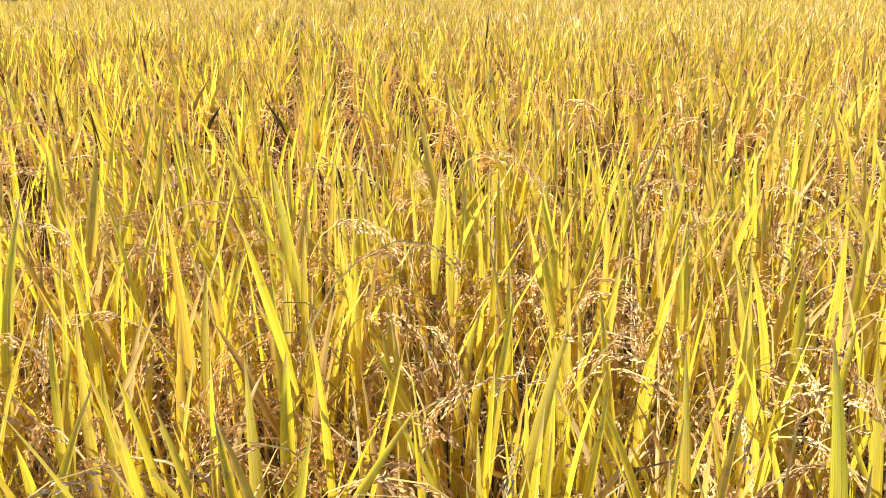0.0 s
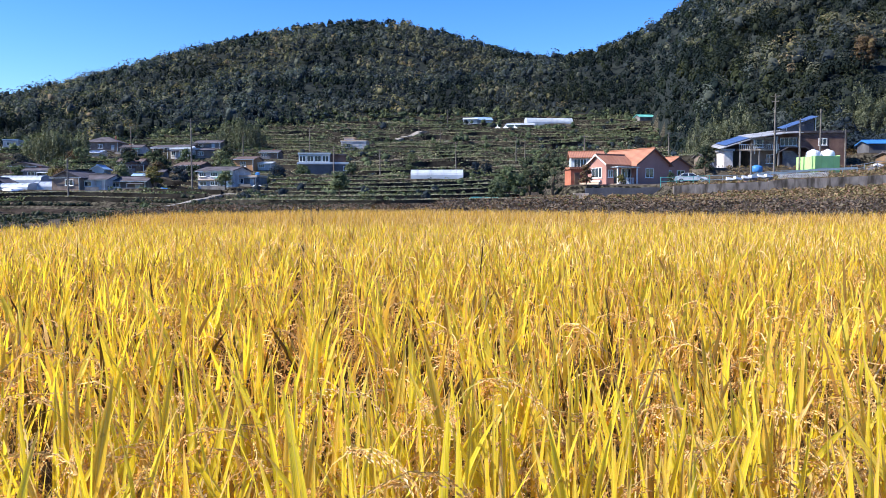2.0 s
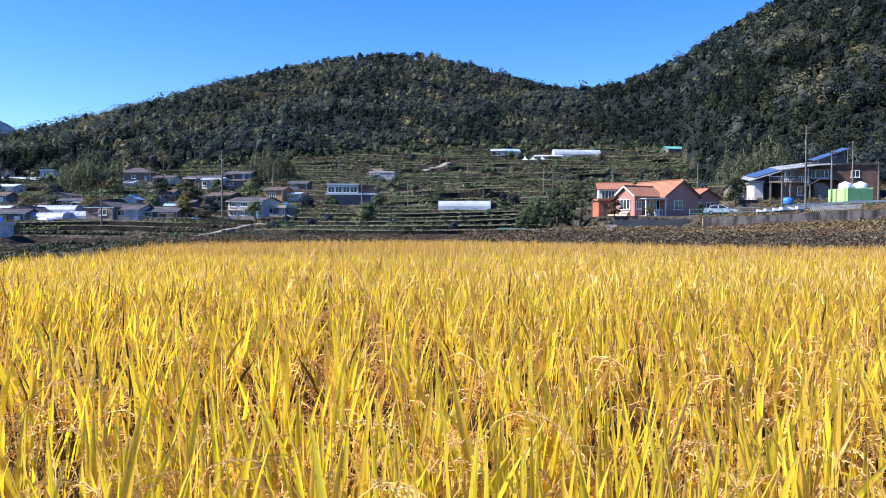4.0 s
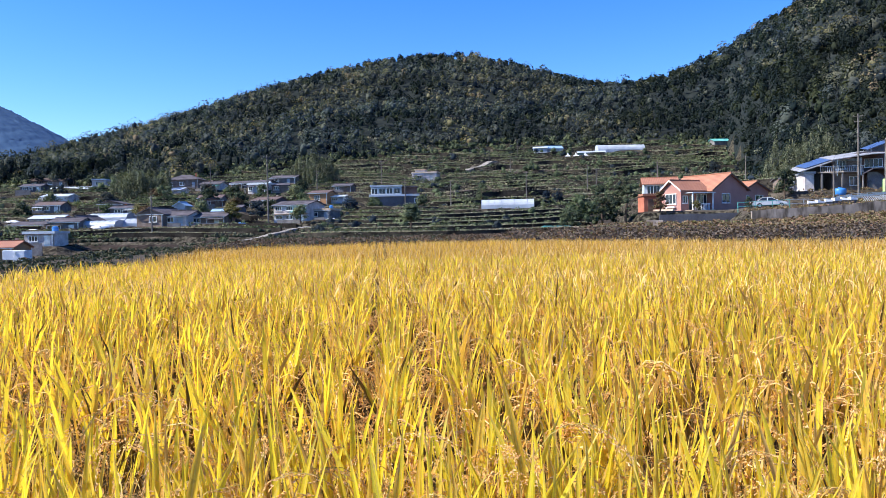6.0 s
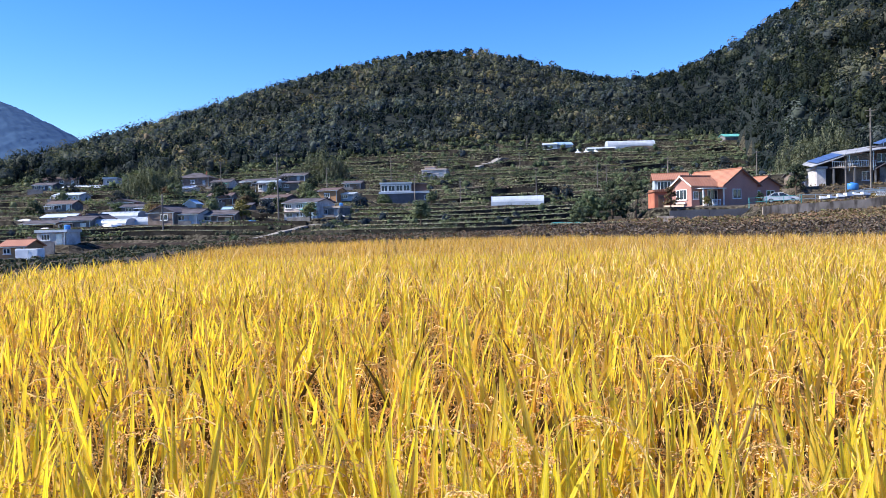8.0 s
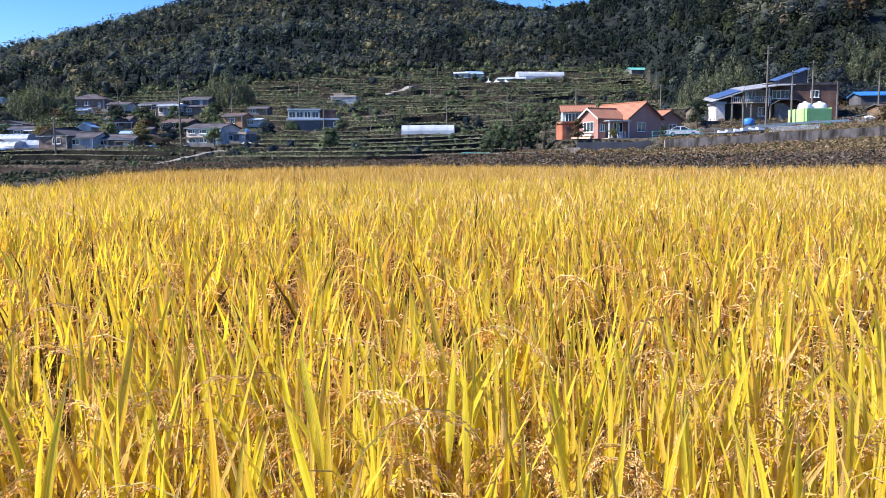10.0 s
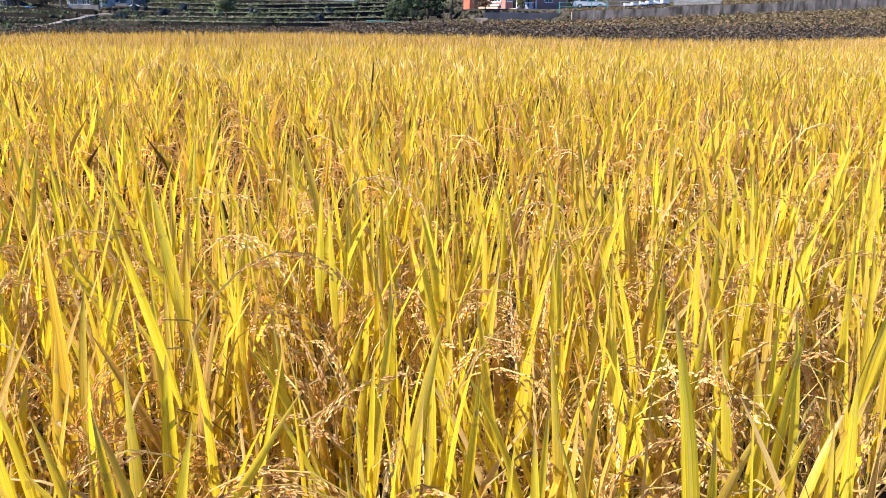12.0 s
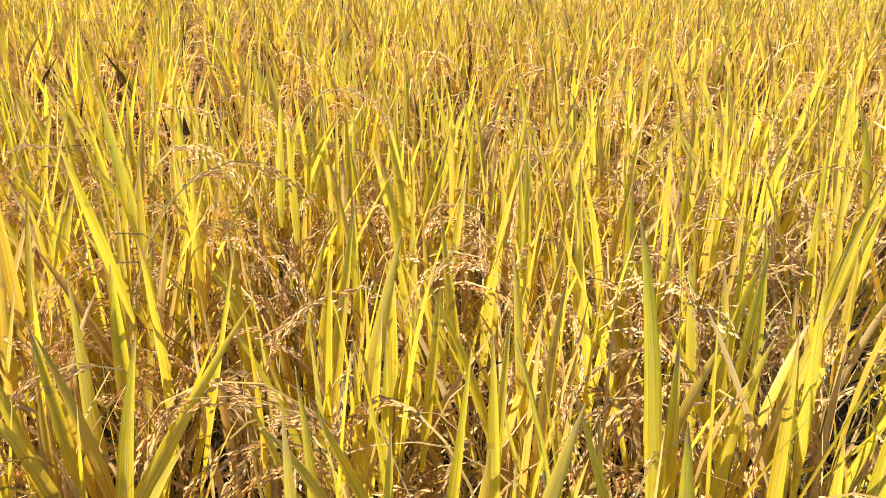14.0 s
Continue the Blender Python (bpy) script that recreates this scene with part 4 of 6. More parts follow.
def terrace_walls():
    """Dry-stone risers along the edge of every terrace."""
    bearing = np.linspace(-0.76, 0.44, 420)
    reach = np.arange(48, 372, 0.4)
    counts = []
    for u in bearing:
        x = u * reach
        q = terrace(x, reach, slope_height(x, reach))
        counts.append(np.maximum.accumulate(q))
    counts = np.array(counts)
    for k in range(int(counts.min()) + 1, int(counts.max()) + 1):
        dist = np.array([np.interp(k - 0.05, row, reach, left=0, right=0) for row in counts])
        ok = (dist > 48.5) & (dist < forest_foot(bearing) - 1)
        x = bearing * dist
        low, top = land(x, dist - 1.3), land(x, dist + 1.1)
        ok &= open_ground(x, dist) & (top - low > 0.25) & (top - low < 3.5)
        broken = (dist > 165) & (waves(x, dist, 16, 57) < 0.2)
        if ok.sum() < 6:
            continue
        CONTOURS.append((bearing[ok], dist[ok], low[ok], top[ok]))
        verts, quads = [], []
        for i in range(len(bearing) - 1):
            if broken[i] or not (ok[i] and ok[i + 1] and abs(dist[i] - dist[i + 1]) < 2.5):
                continue
            n = len(verts)
            for j in (i, i + 1):
                lean = 0.12 * (top[j] - low[j])
                verts += [(x[j], dist[j] - 0.35 - lean, low[j] - 0.3), (x[j], dist[j] - 0.35, top[j] + 0.03), (x[j], dist[j] + 0.1, top[j] + 0.03), (x[j], dist[j] + 0.1, low[j] - 0.3)]
            quads += [(n, n + 4, n + 5, n + 1), (n + 1, n + 5, n + 6, n + 2), (n + 2, n + 6, n + 7, n + 3)]
        if quads:
            wall = new("terrace_wall", raw_mesh("terrace_wall", verts, quads, [shade_dark_stone]))
            tagged(wall, "long dark dry-stone terrace wall with grass on top", "wall", "terrace walls", "structure")


def ploughed_plot(x0, x1, y0, y1, label):
    """Bare dark soil thrown up in ridges along the slope."""
    gx, gy = np.meshgrid(np.arange(x0, x1, 1.2), np.arange(y0, y1, 0.22))
    z = land(gx, gy) + 0.10 + 0.10 * np.sin(gy * 6.0 + 0.3 * waves(gx, gy, 6, 90)) + 0.03 * waves(gx, gy, 1.1, 91)
    r, c = gx.shape
    i, j = np.meshgrid(np.arange(r - 1), np.arange(c - 1), indexing="ij")
    quads = np.stack([i * c + j, i * c + j + 1, (i + 1) * c + j + 1, (i + 1) * c + j], -1).reshape(-1, 4)
    ob = new("ploughed_plot", raw_mesh("ploughed_plot", np.stack([gx, gy, z], -1), quads, [soil_mat]))
    tagged(ob, label, "soil", kind="structure")


def plants():
    rng = np.random.default_rng(41)
    # shrubs and crops in rows along the terraces
    xs, ys = [], []
    for step, (bearing, dist, _, _) in enumerate(CONTOURS):
        for back in (0.7, 1.6, 2.6, 4.0):
            y = dist + back + rng.normal(0, 0.3, len(dist))
            u = bearing + rng.uniform(-0.0014, 0.0014, len(dist))
            stretch = waves(u * y, step * 47.0 + back * 9.0, 26, 51) + 0.5 * waves(u * y, y, 60, 50)
            keep = (stretch + rng.normal(0, 0.18, len(y)) > 0.75 - 0.55 * ease(125, 190, y)) & (y < forest_foot(u) + 6)
            xs.append((u * y)[keep])
            ys.append(y[keep])
    x, y = np.concatenate(xs), np.concatenate(ys)
    keep = open_ground(x, y)
    x, y = x[keep], y[keep]
    h = rng.uniform(0.25, 0.62, len(x)) * np.where(rng.random(len(x)) < 0.06, 2.2, 1.0) * (0.75 + 0.75 * ease(130, 240, y)) * (0.6 + 0.4 * ease(60, 120, y))
    v, f = foliage(rng, np.stack([x, y, land(x, y) + h * 0.45], -1), h * rng.uniform(1.0, 1.8, len(x)), h, 12, 0.16 + 0.16 * h, hollow=0.3)
    stuff("terrace_shrubs", v, f, bush_mat, "low green shrubs and crops on the terraces", "shrubs")
    # bigger bushes and saplings scattered over the upper terraces
    x, y = scatter(rng, 3000, -0.74, 0.36, 105, 374)
    keep = open_ground(x, y) & (0.8 * waves(x, y, 46, 53) + 0.5 * waves(x, y, 12, 54) + rng.normal(0, 0.3, len(x)) + 0.5 * ease(300, 372, y) > 0.45 - 0.4 * ease(0.0, 0.06, x / y))
    x, y = x[keep], y[keep]
    h = rng.uniform(0.6, 1.7, len(x)) * (0.7 + 0.4 * ease(140, 300, y))
    dark = rng.random(len(x)) < 0.45 - 0.2 * ease(0.0, 0.06, x / y)
    for some, mat, name, label in ((dark, forest_mat, "hillside_bushes", "dark green bushes scattered over the terraces"), (~dark, orchard_mat, "orchard_bushes", "rounded grey-green orchard bushes on the terraces")):
        v, f, n = sprays(rng, np.stack([x, y, land(x, y) + h * 0.55], -1)[some], (h * rng.uniform(0.75, 1.25, len(x)))[some], h[some], 34, 0.14 + 0.14 * h[some], 0.5, 0.7)
        stuff(name, v, f, mat, label, "bushes", normals=n)
    # grass along the terrace edges and in the joints of the walls
    at = []
    for step, (bearing, dist, low, top) in enumerate(CONTOURS):
        for edge in (True, True, True, False):
            u = bearing + rng.uniform(-0.0014, 0.0014, len(dist))
            y = dist + (rng.uniform(-0.3, 0.3, len(dist)) if edge else -0.45)
            z = top + 0.05 if edge else low + (top - low) * rng.uniform(0.1, 0.95, len(dist))
            keep = (waves(u * y, step * 31.0, 22, 52) + rng.normal(0, 0.2, len(y)) > (-0.35 + 0.45 * ease(160, 195, y) if edge else 1.1 - 0.6 * ease(140, 200, y))) & open_ground(u * y, y)
            at.append(np.stack([u * y, y, z], -1)[keep])
    at = np.concatenate(at)
    h = rng.uniform(0.08, 0.20, len(at))
    v, f = foliage(rng, at, h * 4.2, h, 5, 0.09 + 0.0004 * at[:, 1])
    stuff("terrace_grass", v, f, turf_mat, "pale green grass tufts along the terrace edges", "grass")
    # rough grass over the open terraces
    x, y = scatter(rng, 15000, -0.66, 0.30, 150, 370)
    keep = open_ground(x, y) & (waves(x, y, 22, 58) + rng.normal(0, 0.3, len(x)) > -0.15)
    x, y = x[keep], y[keep]
    h = rng.uniform(0.12, 0.32, len(x))
    v, f = foliage(rng, np.stack([x, y, land(x, y) + h * 0.5], -1), h * 2.4, h, 5, 0.16 + 0.0006 * y)
    stuff("hill_grass", v, f, turf_mat, "rough pale green grass on the terraces", "grass")
    # hedge rows between the lowest plots
    x = np.concatenate([np.arange(-78, -20, 0.55)] * 2) + rng.normal(0, 0.15, 212)
    y = np.repeat([107.5, 122.5], 106) + 0.09 * (x + 50) + rng.normal(0, 0.2, 212)
    keep = open_ground(x, y) & (waves(x, y, 9, 59) > -0.55)
    x, y = x[keep], y[keep]
    h = rng.uniform(0.3, 0.62, len(x))
    v, f, n = sprays(rng, np.stack([x, y, land(x, y) + h * 0.4], -1), h * 1.1, h, 26, 0.15, 0.4, 0.75)
    stuff("plot_hedges", v, f, crop_mat, "low dark green hedges between the plots", "hedge", normals=n)
    # grass on the verge above the retaining wall
    x, y = scatter(rng, 5200, 0.2, 0.78, 102.5, 150)
    keep = (x > 30) & ~((np.abs(x - 36) < 7) & (y > 109) & (y < 117))
    for bx, by, r in CLEAR:
        keep &= (np.abs(x - bx) > r) | (y < by - 2.5) | (y > by + 10)
    x, y = x[keep], y[keep]
    h = rng.uniform(0.12, 0.34, len(x)) * (1 + 0.8 * ease(70, 80, x))
    v, f = foliage(rng, np.stack([x, y, land(x, y) + h * 0.45], -1), h * 1.9, h, 9, 0.17)
    stuff("verge_grass", v, f, weed_mat, "dry olive grass and weeds above the wall", "grass")
    # thicket where the woods begin
    u = rng.uniform(-0.76, 0.40, 700)
    y = forest_foot(u) + rng.uniform(-10, 6, len(u))
    x = u * y
    keep = open_ground(x, y - 6)
    x, y = x[keep], y[keep]
    h = rng.uniform(0.8, 2.2, len(x))
    v, f, n = sprays(rng, np.stack([x, y, land(x, y) + h * 0.6], -1), h * 1.2, h, 26, 0.25 + 0.12 * h, 0.6)
    stuff("thicket", v, f, bush_mat, "green thicket along the foot of the woods", "thicket", normals=n)
    # rows of leafy vegetables on the lower plots beside the paddy
    x, y = scatter(rng, 9000, -0.85, -0.08, 22, 121)
    keep = ~inside(x + 1.0, y - 1.5, FIELD) & ~inside(x, y, FIELD) & (np.sin(y * 1.1 + 0.1 * x) > 0.0) & ((y < 100) | open_ground(x, y)) & (waves(x, y, 26, 55) > -0.7 + 0.6 * ease(48, 66, y))
    x, y = x[keep], y[keep]
    h = rng.uniform(0.12, 0.30, len(x)) * (1 + 0.5 * ease(60, 110, y))
    v, f = foliage(rng, np.stack([x, y, land(x, y) + h * 0.5], -1), h * 1.6, h, 13, 0.12)
    stuff("vegetable_rows", v, f, crop_mat, "rows of dark green leafy vegetables", "crops")
    # withered bean plot behind the paddy
    x, y = scatter(rng, 2300, -0.02, 0.80, 36, 60)
    keep = ~inside(x, y - 2.0, FIELD) & ~inside(x, y, FIELD) & (u_of(x, y) > 0.0)
    x, y = x[keep], y[keep]
    h = rng.uniform(0.36, 0.62, len(x))
    v, f = foliage(rng, np.stack([x, y, land(x, y) + h * 0.7], -1), h * 1.1, h, 20, 0.09)
    stuff("bean_plot", v, f, bean_mat, "withered dark brown bean plants", "crops")
    # low weeds between the paddy and the first terrace
    x, y = scatter(rng, 2600, -0.40, 0.03, 34, 78)
    keep = ~inside(x, y - 1.5, FIELD) & ~inside(x, y, FIELD)
    x, y = x[keep], y[keep]
    h = rng.uniform(0.10, 0.28, len(x))
    v, f = foliage(rng, np.stack([x, y, land(x, y) + h * 0.5], -1), h * 1.8, h, 12, 0.11)
    stuff("plot_weeds", v, f, bean_mat, "low dark brown weeds between the paddy and the terraces", "weeds")
    # weeds on the bank below the wall and along terrace edges
    x, y = scatter(rng, 3300, -0.02, 0.80, 60, 101)
    keep = (x > 3 + (y - 60) * 0.2)
    x, y = x[keep], y[keep]
    h = rng.uniform(0.15, 0.45, len(x))
    v, f = foliage(rng, np.stack([x, y, land(x, y) + h * 0.5], -1), h * 1.7, h, 16, 0.18)
    stuff("bank_weeds", v, f, weed_mat, "dry brown and green weeds on the bank", "weeds")



# ---- buildings ----
CLEAR = []         # plots kept free of shrubs: x, y, half width


def block(parent, x0, x1, y0, y1, z0, h, ridge_along, rise, wall, roof, overhang=0.35, plinth=1.2, name="wall"):
    """Walls with their gables as one part, the roof as another. ridge_along: x, y, hip, flat or shed."""
    xm, ym, top = (x0 + x1) / 2, (y0 + y1) / 2, z0 + h
    low = z0 - plinth
    bm = bmesh.new()
    if ridge_along == "y":
        add_prism(bm, [(x0, low), (x1, low), (x1, top), (xm, top + rise), (x0, top)], y0, y1)
    elif ridge_along == "x":
        add_prism(bm, [(y0, low), (y1, low), (y1, top), (ym, top + rise), (y0, top)], x0, x1)
        for v in bm.verts:
            v.co = (v.co.y, v.co.x, v.co.z)
    else:
        add_box(bm, x0, x1, y0, y1, low, top)
    part(name, bm, wall, parent)
    bm, o, t = bmesh.new(), overhang, 0.16
    if ridge_along in "xy":
        if ridge_along == "y":
            a0, a1, am, b0, b1 = x0, x1, xm, y0 - o, y1 + o
        else:
            a0, a1, am, b0, b1 = y0, y1, ym, x0 - o, x1 + o
        drop = rise * o / max(am - a0, 0.1)
        add_prism(bm, [(a0 - o, top - drop + 0.01), (am, top + rise + 0.01), (a1 + o, top - drop + 0.01), (a1 + o, top - drop + t), (am, top + rise + t), (a0 - o, top - drop + t)], b0, b1)
        if ridge_along == "x":
            for v in bm.verts:
                v.co = (v.co.y, v.co.x, v.co.z)
        # ridge cap
        cap = 0.14
        if ridge_along == "y":
            add_box(bm, am - cap, am + cap, b0, b1, top + rise + t - 0.06, top + rise + t + 0.10)
        else:
            add_box(bm, b0, b1, am - cap, am + cap, top + rise + t - 0.06, top + rise + t + 0.10)
    elif ridge_along == "hip":
        c = [bm.verts.new(p) for p in ((x0 - o, y0 - o, top), (x1 + o, y0 - o, top), (x1 + o, y1 + o, top), (x0 - o, y1 + o, top))]
        inset = min((y1 - y0) / 2, (x1 - x0) / 2.6)
        r = [bm.verts.new(p) for p in ((x0 + inset, ym, top + rise), (x1 - inset, ym, top + rise))]
        bm.faces.new(c[::-1])
        for f in ((c[0], c[1], r[1], r[0]), (c[1], c[2], r[1]), (c[2], c[3], r[0], r[1]), (c[3], c[0], r[0])):
            bm.faces.new(f)
    elif ridge_along == "shed":
        add_prism(bm, [(x0 - o, top + 0.01), (x1 + 0.05, top + rise), (x1 + 0.05, top + rise + 0.1), (x0 - o, top + 0.11)], y0 - o, y1 + o)
    else:
        add_box(bm, x0 - 0.2, x1 + 0.2, y0 - 0.25, y1 + 0.2, top + 0.004, top + 0.22)
        for q in ((x0 - 0.2, x1 + 0.2, y0 - 0.25, y0 - 0.1), (x0 - 0.2, x0 - 0.05, y0 - 0.1, y1 + 0.2), (x1 + 0.05, x1 + 0.2, y0 - 0.1, y1 + 0.2)):
            add_box(bm, *q, top + 0.224, top + 0.22 + max(0.12, rise * 0.6))
    part("roof", bm, roof, parent)


def window(parent, x, y, z, w, h, panes=2, side=""):
    """A framed window on the wall y (facing -y), or on the wall x (facing -x) where side is given."""
    f, out = 0.09, 0.08
    cut = [-w / 2, -w / 2 + f]
    for k in range(1, panes):
        a = -w / 2 + w * k / panes
        cut += [a - 0.04, a + 0.04]
    cut += [w / 2 - f, w / 2]
    up = [0, f, h - f, h]
    bm = bmesh.new()
    grid = [[bm.verts.new((a, -out, b)) for b in up] for a in cut]
    for i in range(len(cut) - 1):
        for j in range(3):
            if j != 1 or i % 2 == 0:
                bm.faces.new((grid[i][j], grid[i + 1][j], grid[i + 1][j + 1], grid[i][j + 1]))
    made = bmesh.ops.extrude_face_region(bm, geom=bm.faces[:])["geom"]
    for v in made:
        if isinstance(v, bmesh.types.BMVert):
            v.co.y = 0.02
    ob = part("window", bm, frame_white, parent)
    ob.matrix_local = Matrix.Translation((x, y, z)) @ Matrix.Rotation(radians(-90 if side else 0), 4, "Z")
    for i in range(1, len(cut) - 2, 2):
        part("pane", box(cut[i], cut[i + 1], -0.03, 0.015, f, h - f), glass_mat, ob)
    part("sill", box(-w / 2 - 0.08, w / 2 + 0.08, -0.14, 0.02, -0.07, -0.003), frame_white, ob)


def door(parent, x, y, z, w=0.95, h=2.05, mat=None):
    ob = part("door", box(x - w / 2, x + w / 2, y - 0.06, y + 0.02, z, z + h, bevel=0.01), mat or timber, parent)
    part("handle", box(x + w / 2 - 0.16, x + w / 2 - 0.10, y - 0.12, y - 0.063, z + 0.95, z + 1.1), steel, ob)


def house(x, y, z, w, h, rise, d, wall, roof, style, label, windows=2, storeys=1, roundish=False, turn=None):
    """A plain village house: front wall at y, facing the paddy."""
    rng = random.Random(int(abs(x) * 31 + y))
    a0 = rng.uniform(-14, 14) if turn is None else turn
    t = thing("shed" if windows == 0 else "house", pose(x, y, z, 0, 0, a0), label, "shed" if windows == 0 else "house")
    PADS.append((x, y + d / 2, w / 2 + 0.8, d / 2 + 0.8, z - 0.05))
    CLEAR.append((x, y, w / 2 + 1.0))
    block(t, -w / 2, w / 2, 0, d, 0, h, {"front": "y", "side": "x", "hip": "hip", "flat": "flat"}[style], rise, wall, roof)
    floor_h = h / storeys
    tall = min(1.15, floor_h * 0.5)
    for s in range(storeys):
        for k in range(windows):
            wx = -w / 2 + w * (k + 0.5 + rng.uniform(-0.12, 0.12)) / windows
            if s == 0 and k == windows - 1 and windows > 1:
                door(t, wx, 0, 0, min(0.95, w / 5), min(2.0, floor_h * 0.86), rng.choice([timber, steel, blue_wall]))
            else:
                window(t, wx, 0, s * floor_h + floor_h * 0.36, min(1.5, 0.6 * w / windows), tall, rng.choice([2, 2, 3]))
    if storeys > 1:
        part("ledge", box(-w / 2 - 0.25, w / 2 + 0.25, -0.5, -0.005, floor_h - 0.12, floor_h, bevel=0.02), concrete, t)
    if windows:
        part("gutter", box(-w / 2 - 0.3, w / 2 + 0.3, -0.44, -0.36, h - 0.10, h + 0.0), steel if rng.random() < 0.5 else slate_mat, t)
        part("downpipe", box(w / 2 - 0.14, w / 2 - 0.05, -0.36, -0.005, -0.3, h - 0.104), steel, t)
        part("foundation", box(-w / 2 - 0.06, w / 2 + 0.06, -0.07, -0.005, -1.2, 0.0), concrete, t)
    if windows > 1 and w > 4.5 and rng.random() < 0.75:
        # a sheet canopy over part of the front, on two posts
        side, low = rng.choice([-1, 1]), min(h * 0.82, 2.1)
        a, b = (-w / 2, -w * 0.08) if side < 0 else (w * 0.08, w / 2)
        canopy = prism([(-1.9, low - 0.22), (-0.005, low), (-0.005, low + 0.06), (-1.9, low - 0.16)], a, b)
        for v in canopy.verts:
            v.co = (v.co.y, v.co.x, v.co.z)
        part("canopy", canopy, rng.choice([pale_metal, slate_mat, teal_metal, pale_metal]), t, "thin sheet canopy on posts")
        for px in (a + 0.15, b - 0.15):
            part("post", box(px - 0.05, px + 0.05, -1.8, -1.7, -0.9, low - 0.215), steel, t)
    if windows > 1 and style != "flat" and rng.random() < 0.5:
        cx = rng.uniform(-0.3, 0.3) * w
        part("chimney", box(cx - 0.2, cx + 0.2, d * 0.6, d * 0.6 + 0.4, h, h + rise + 0.5), rng.choice([brick_wall, concrete]), t)
    if windows > 1 and rng.random() < 0.7:
        # low block wall round the yard
        yard = thing("yard_wall", pose(x, y, z, 0, 0, a0), "low grey concrete block wall round a yard", "wall", "yard walls")
        end = rng.choice([-1, 1]) * w / 2
        for k in range(int(w * 0.75 / 1.2)):
            px = -w / 2 + 1.2 * k if end > 0 else w / 2 - 1.2 * (k + 1)
            part("panel", box(px + 0.006, px + 1.194, -3.1, -2.95, -1.8, 0.45 + 0.06 * rng.random()), grey_wall, yard)
    if style == "flat" and windows > 1 and rng.random() < 0.35:
        tank = part("roof_tank", turned([(0.42, h + 0.22), (0.45, h + 0.9), (0.2, h + 1.05)], 10), rng.choice([blue_sheet, white_plastic]), t)
        tank.location = (w * 0.25, d * 0.6, 0)
    if roundish:
        part("roof_hut", box(-w * 0.42, -w * 0.02, d * 0.3, d * 0.8, h + 0.23, h + 1.25), wall, t)
        part("hut_roof", box(-w * 0.47, w * 0.03, d * 0.25, d * 0.85, h + 1.254, h + 1.4), concrete, t)
    return t


def salmon_house():
    t = thing("salmon_house", pose(28.9, 118.0, 3.55, 0, 0, 30), "salmon rendered house with terracotta tiled gables and a white porch", "house")
    PADS.extend([(28.5, 120.5, 10, 9, 3.45), (35.5, 113.5, 6, 4, 3.45)])
    CLEAR.append((29, 118, 14))
    block(t, 0, 6.5, 0, 9, 0, 3.0, "y", 2.2, salmon_wall, terracotta, 0.45)
    block(t, -4.9, -0.01, 1.0, 5.0, 0, 2.95, "x", 1.3, salmon_wall, terracotta, 0.36)
    block(t, 6.52, 11.6, 0.7, 7.7, 0, 2.85, "y", 1.25, salmon_wall, terracotta, 0.35)
    for x0, xm, x1, yy, low, high, board in ((-0.45, 3.25, 6.95, -0.49, 2.72, 5.22, brown_brick), (6.17, 9.06, 11.95, 0.31, 2.7, 4.12, brown_brick)):
        part("bargeboard", prism([(x0, low - 0.12), (xm, high - 0.12), (xm, high + 0.10), (x0, low + 0.10)], yy, yy + 0.036), board, t)
        part("bargeboard", prism([(xm, high - 0.12), (x1, low - 0.12), (x1, low + 0.10), (xm, high + 0.10)], yy, yy + 0.036), board, t)
    for run in ([(0.64, 2.66), (3.0, 4.19), (3.0, 4.43), (0.64, 2.90)], [(3.0, 4.19), (5.36, 2.66), (5.36, 2.90), (3.0, 4.43)]):
        bm = prism(run, -5.30, -5.264)
        for v in bm.verts:
            v.co = (v.co.y, v.co.x, v.co.z)
        part("bargeboard", bm, frame_white, t, "white painted bargeboard")
    part("flower_bed_wall", box(-6.5, -6.2, 0.8, 5.0, -0.9, 0.28), concrete, t)
    window(t, -4.9, 3.0, 0.95, 2.2, 1.5, 3, "x")
    part("window_box", box(-5.25, -4.92, 2.0, 4.0, 0.42, 0.62), frame_white, t)
    window(t, 2.5, 0, 1.0, 1.6, 1.4, 2)
    window(t, 9.7, 0.7, 0.9, 1.6, 1.3, 2)
    window(t, 7.4, 0.7, 0.6, 0.6, 1.6, 1)
    window(t, -1.15, 1.0, 0.15, 1.9, 2.2, 3)
    door(t, -3.0, 1.0, 0, 0.95, 2.05, glass_mat)
    window(t, -4.15, 1.0, 1.0, 0.9, 1.1, 2)
    part("canopy", box(-4.3, -0.05, -0.7, 0.95, 2.40, 2.52, bevel=0.02), pale_metal, t, "pale blue flat porch canopy")
    for px in (-4.0, -0.3):
        part("porch_post", box(px - 0.08, px + 0.08, -0.45, -0.29, 0, 2.395), frame_white, t)
    part("porch_floor", box(-4.35, -0.05, -0.7, 0.99, -0.5, 0.06), concrete, t)
    part("hand_rail", box(-4.1, -1.0, -0.62, -0.54, 0.86, 0.95), frame_white, t)
    for k in range(13):
        part("baluster", turned([(0.035, 0.06), (0.05, 0.3), (0.03, 0.6), (0.05, 0.86)], 6), frame_white, t).location = (-4.0 + k * 0.24, -0.58, 0)
    for k in range(4):
        part("step", box(-0.9, 0.9, -1.05 - 0.3 * k, -0.72 - 0.3 * k, -0.6, -0.08 - 0.16 * k), white_wall, t)


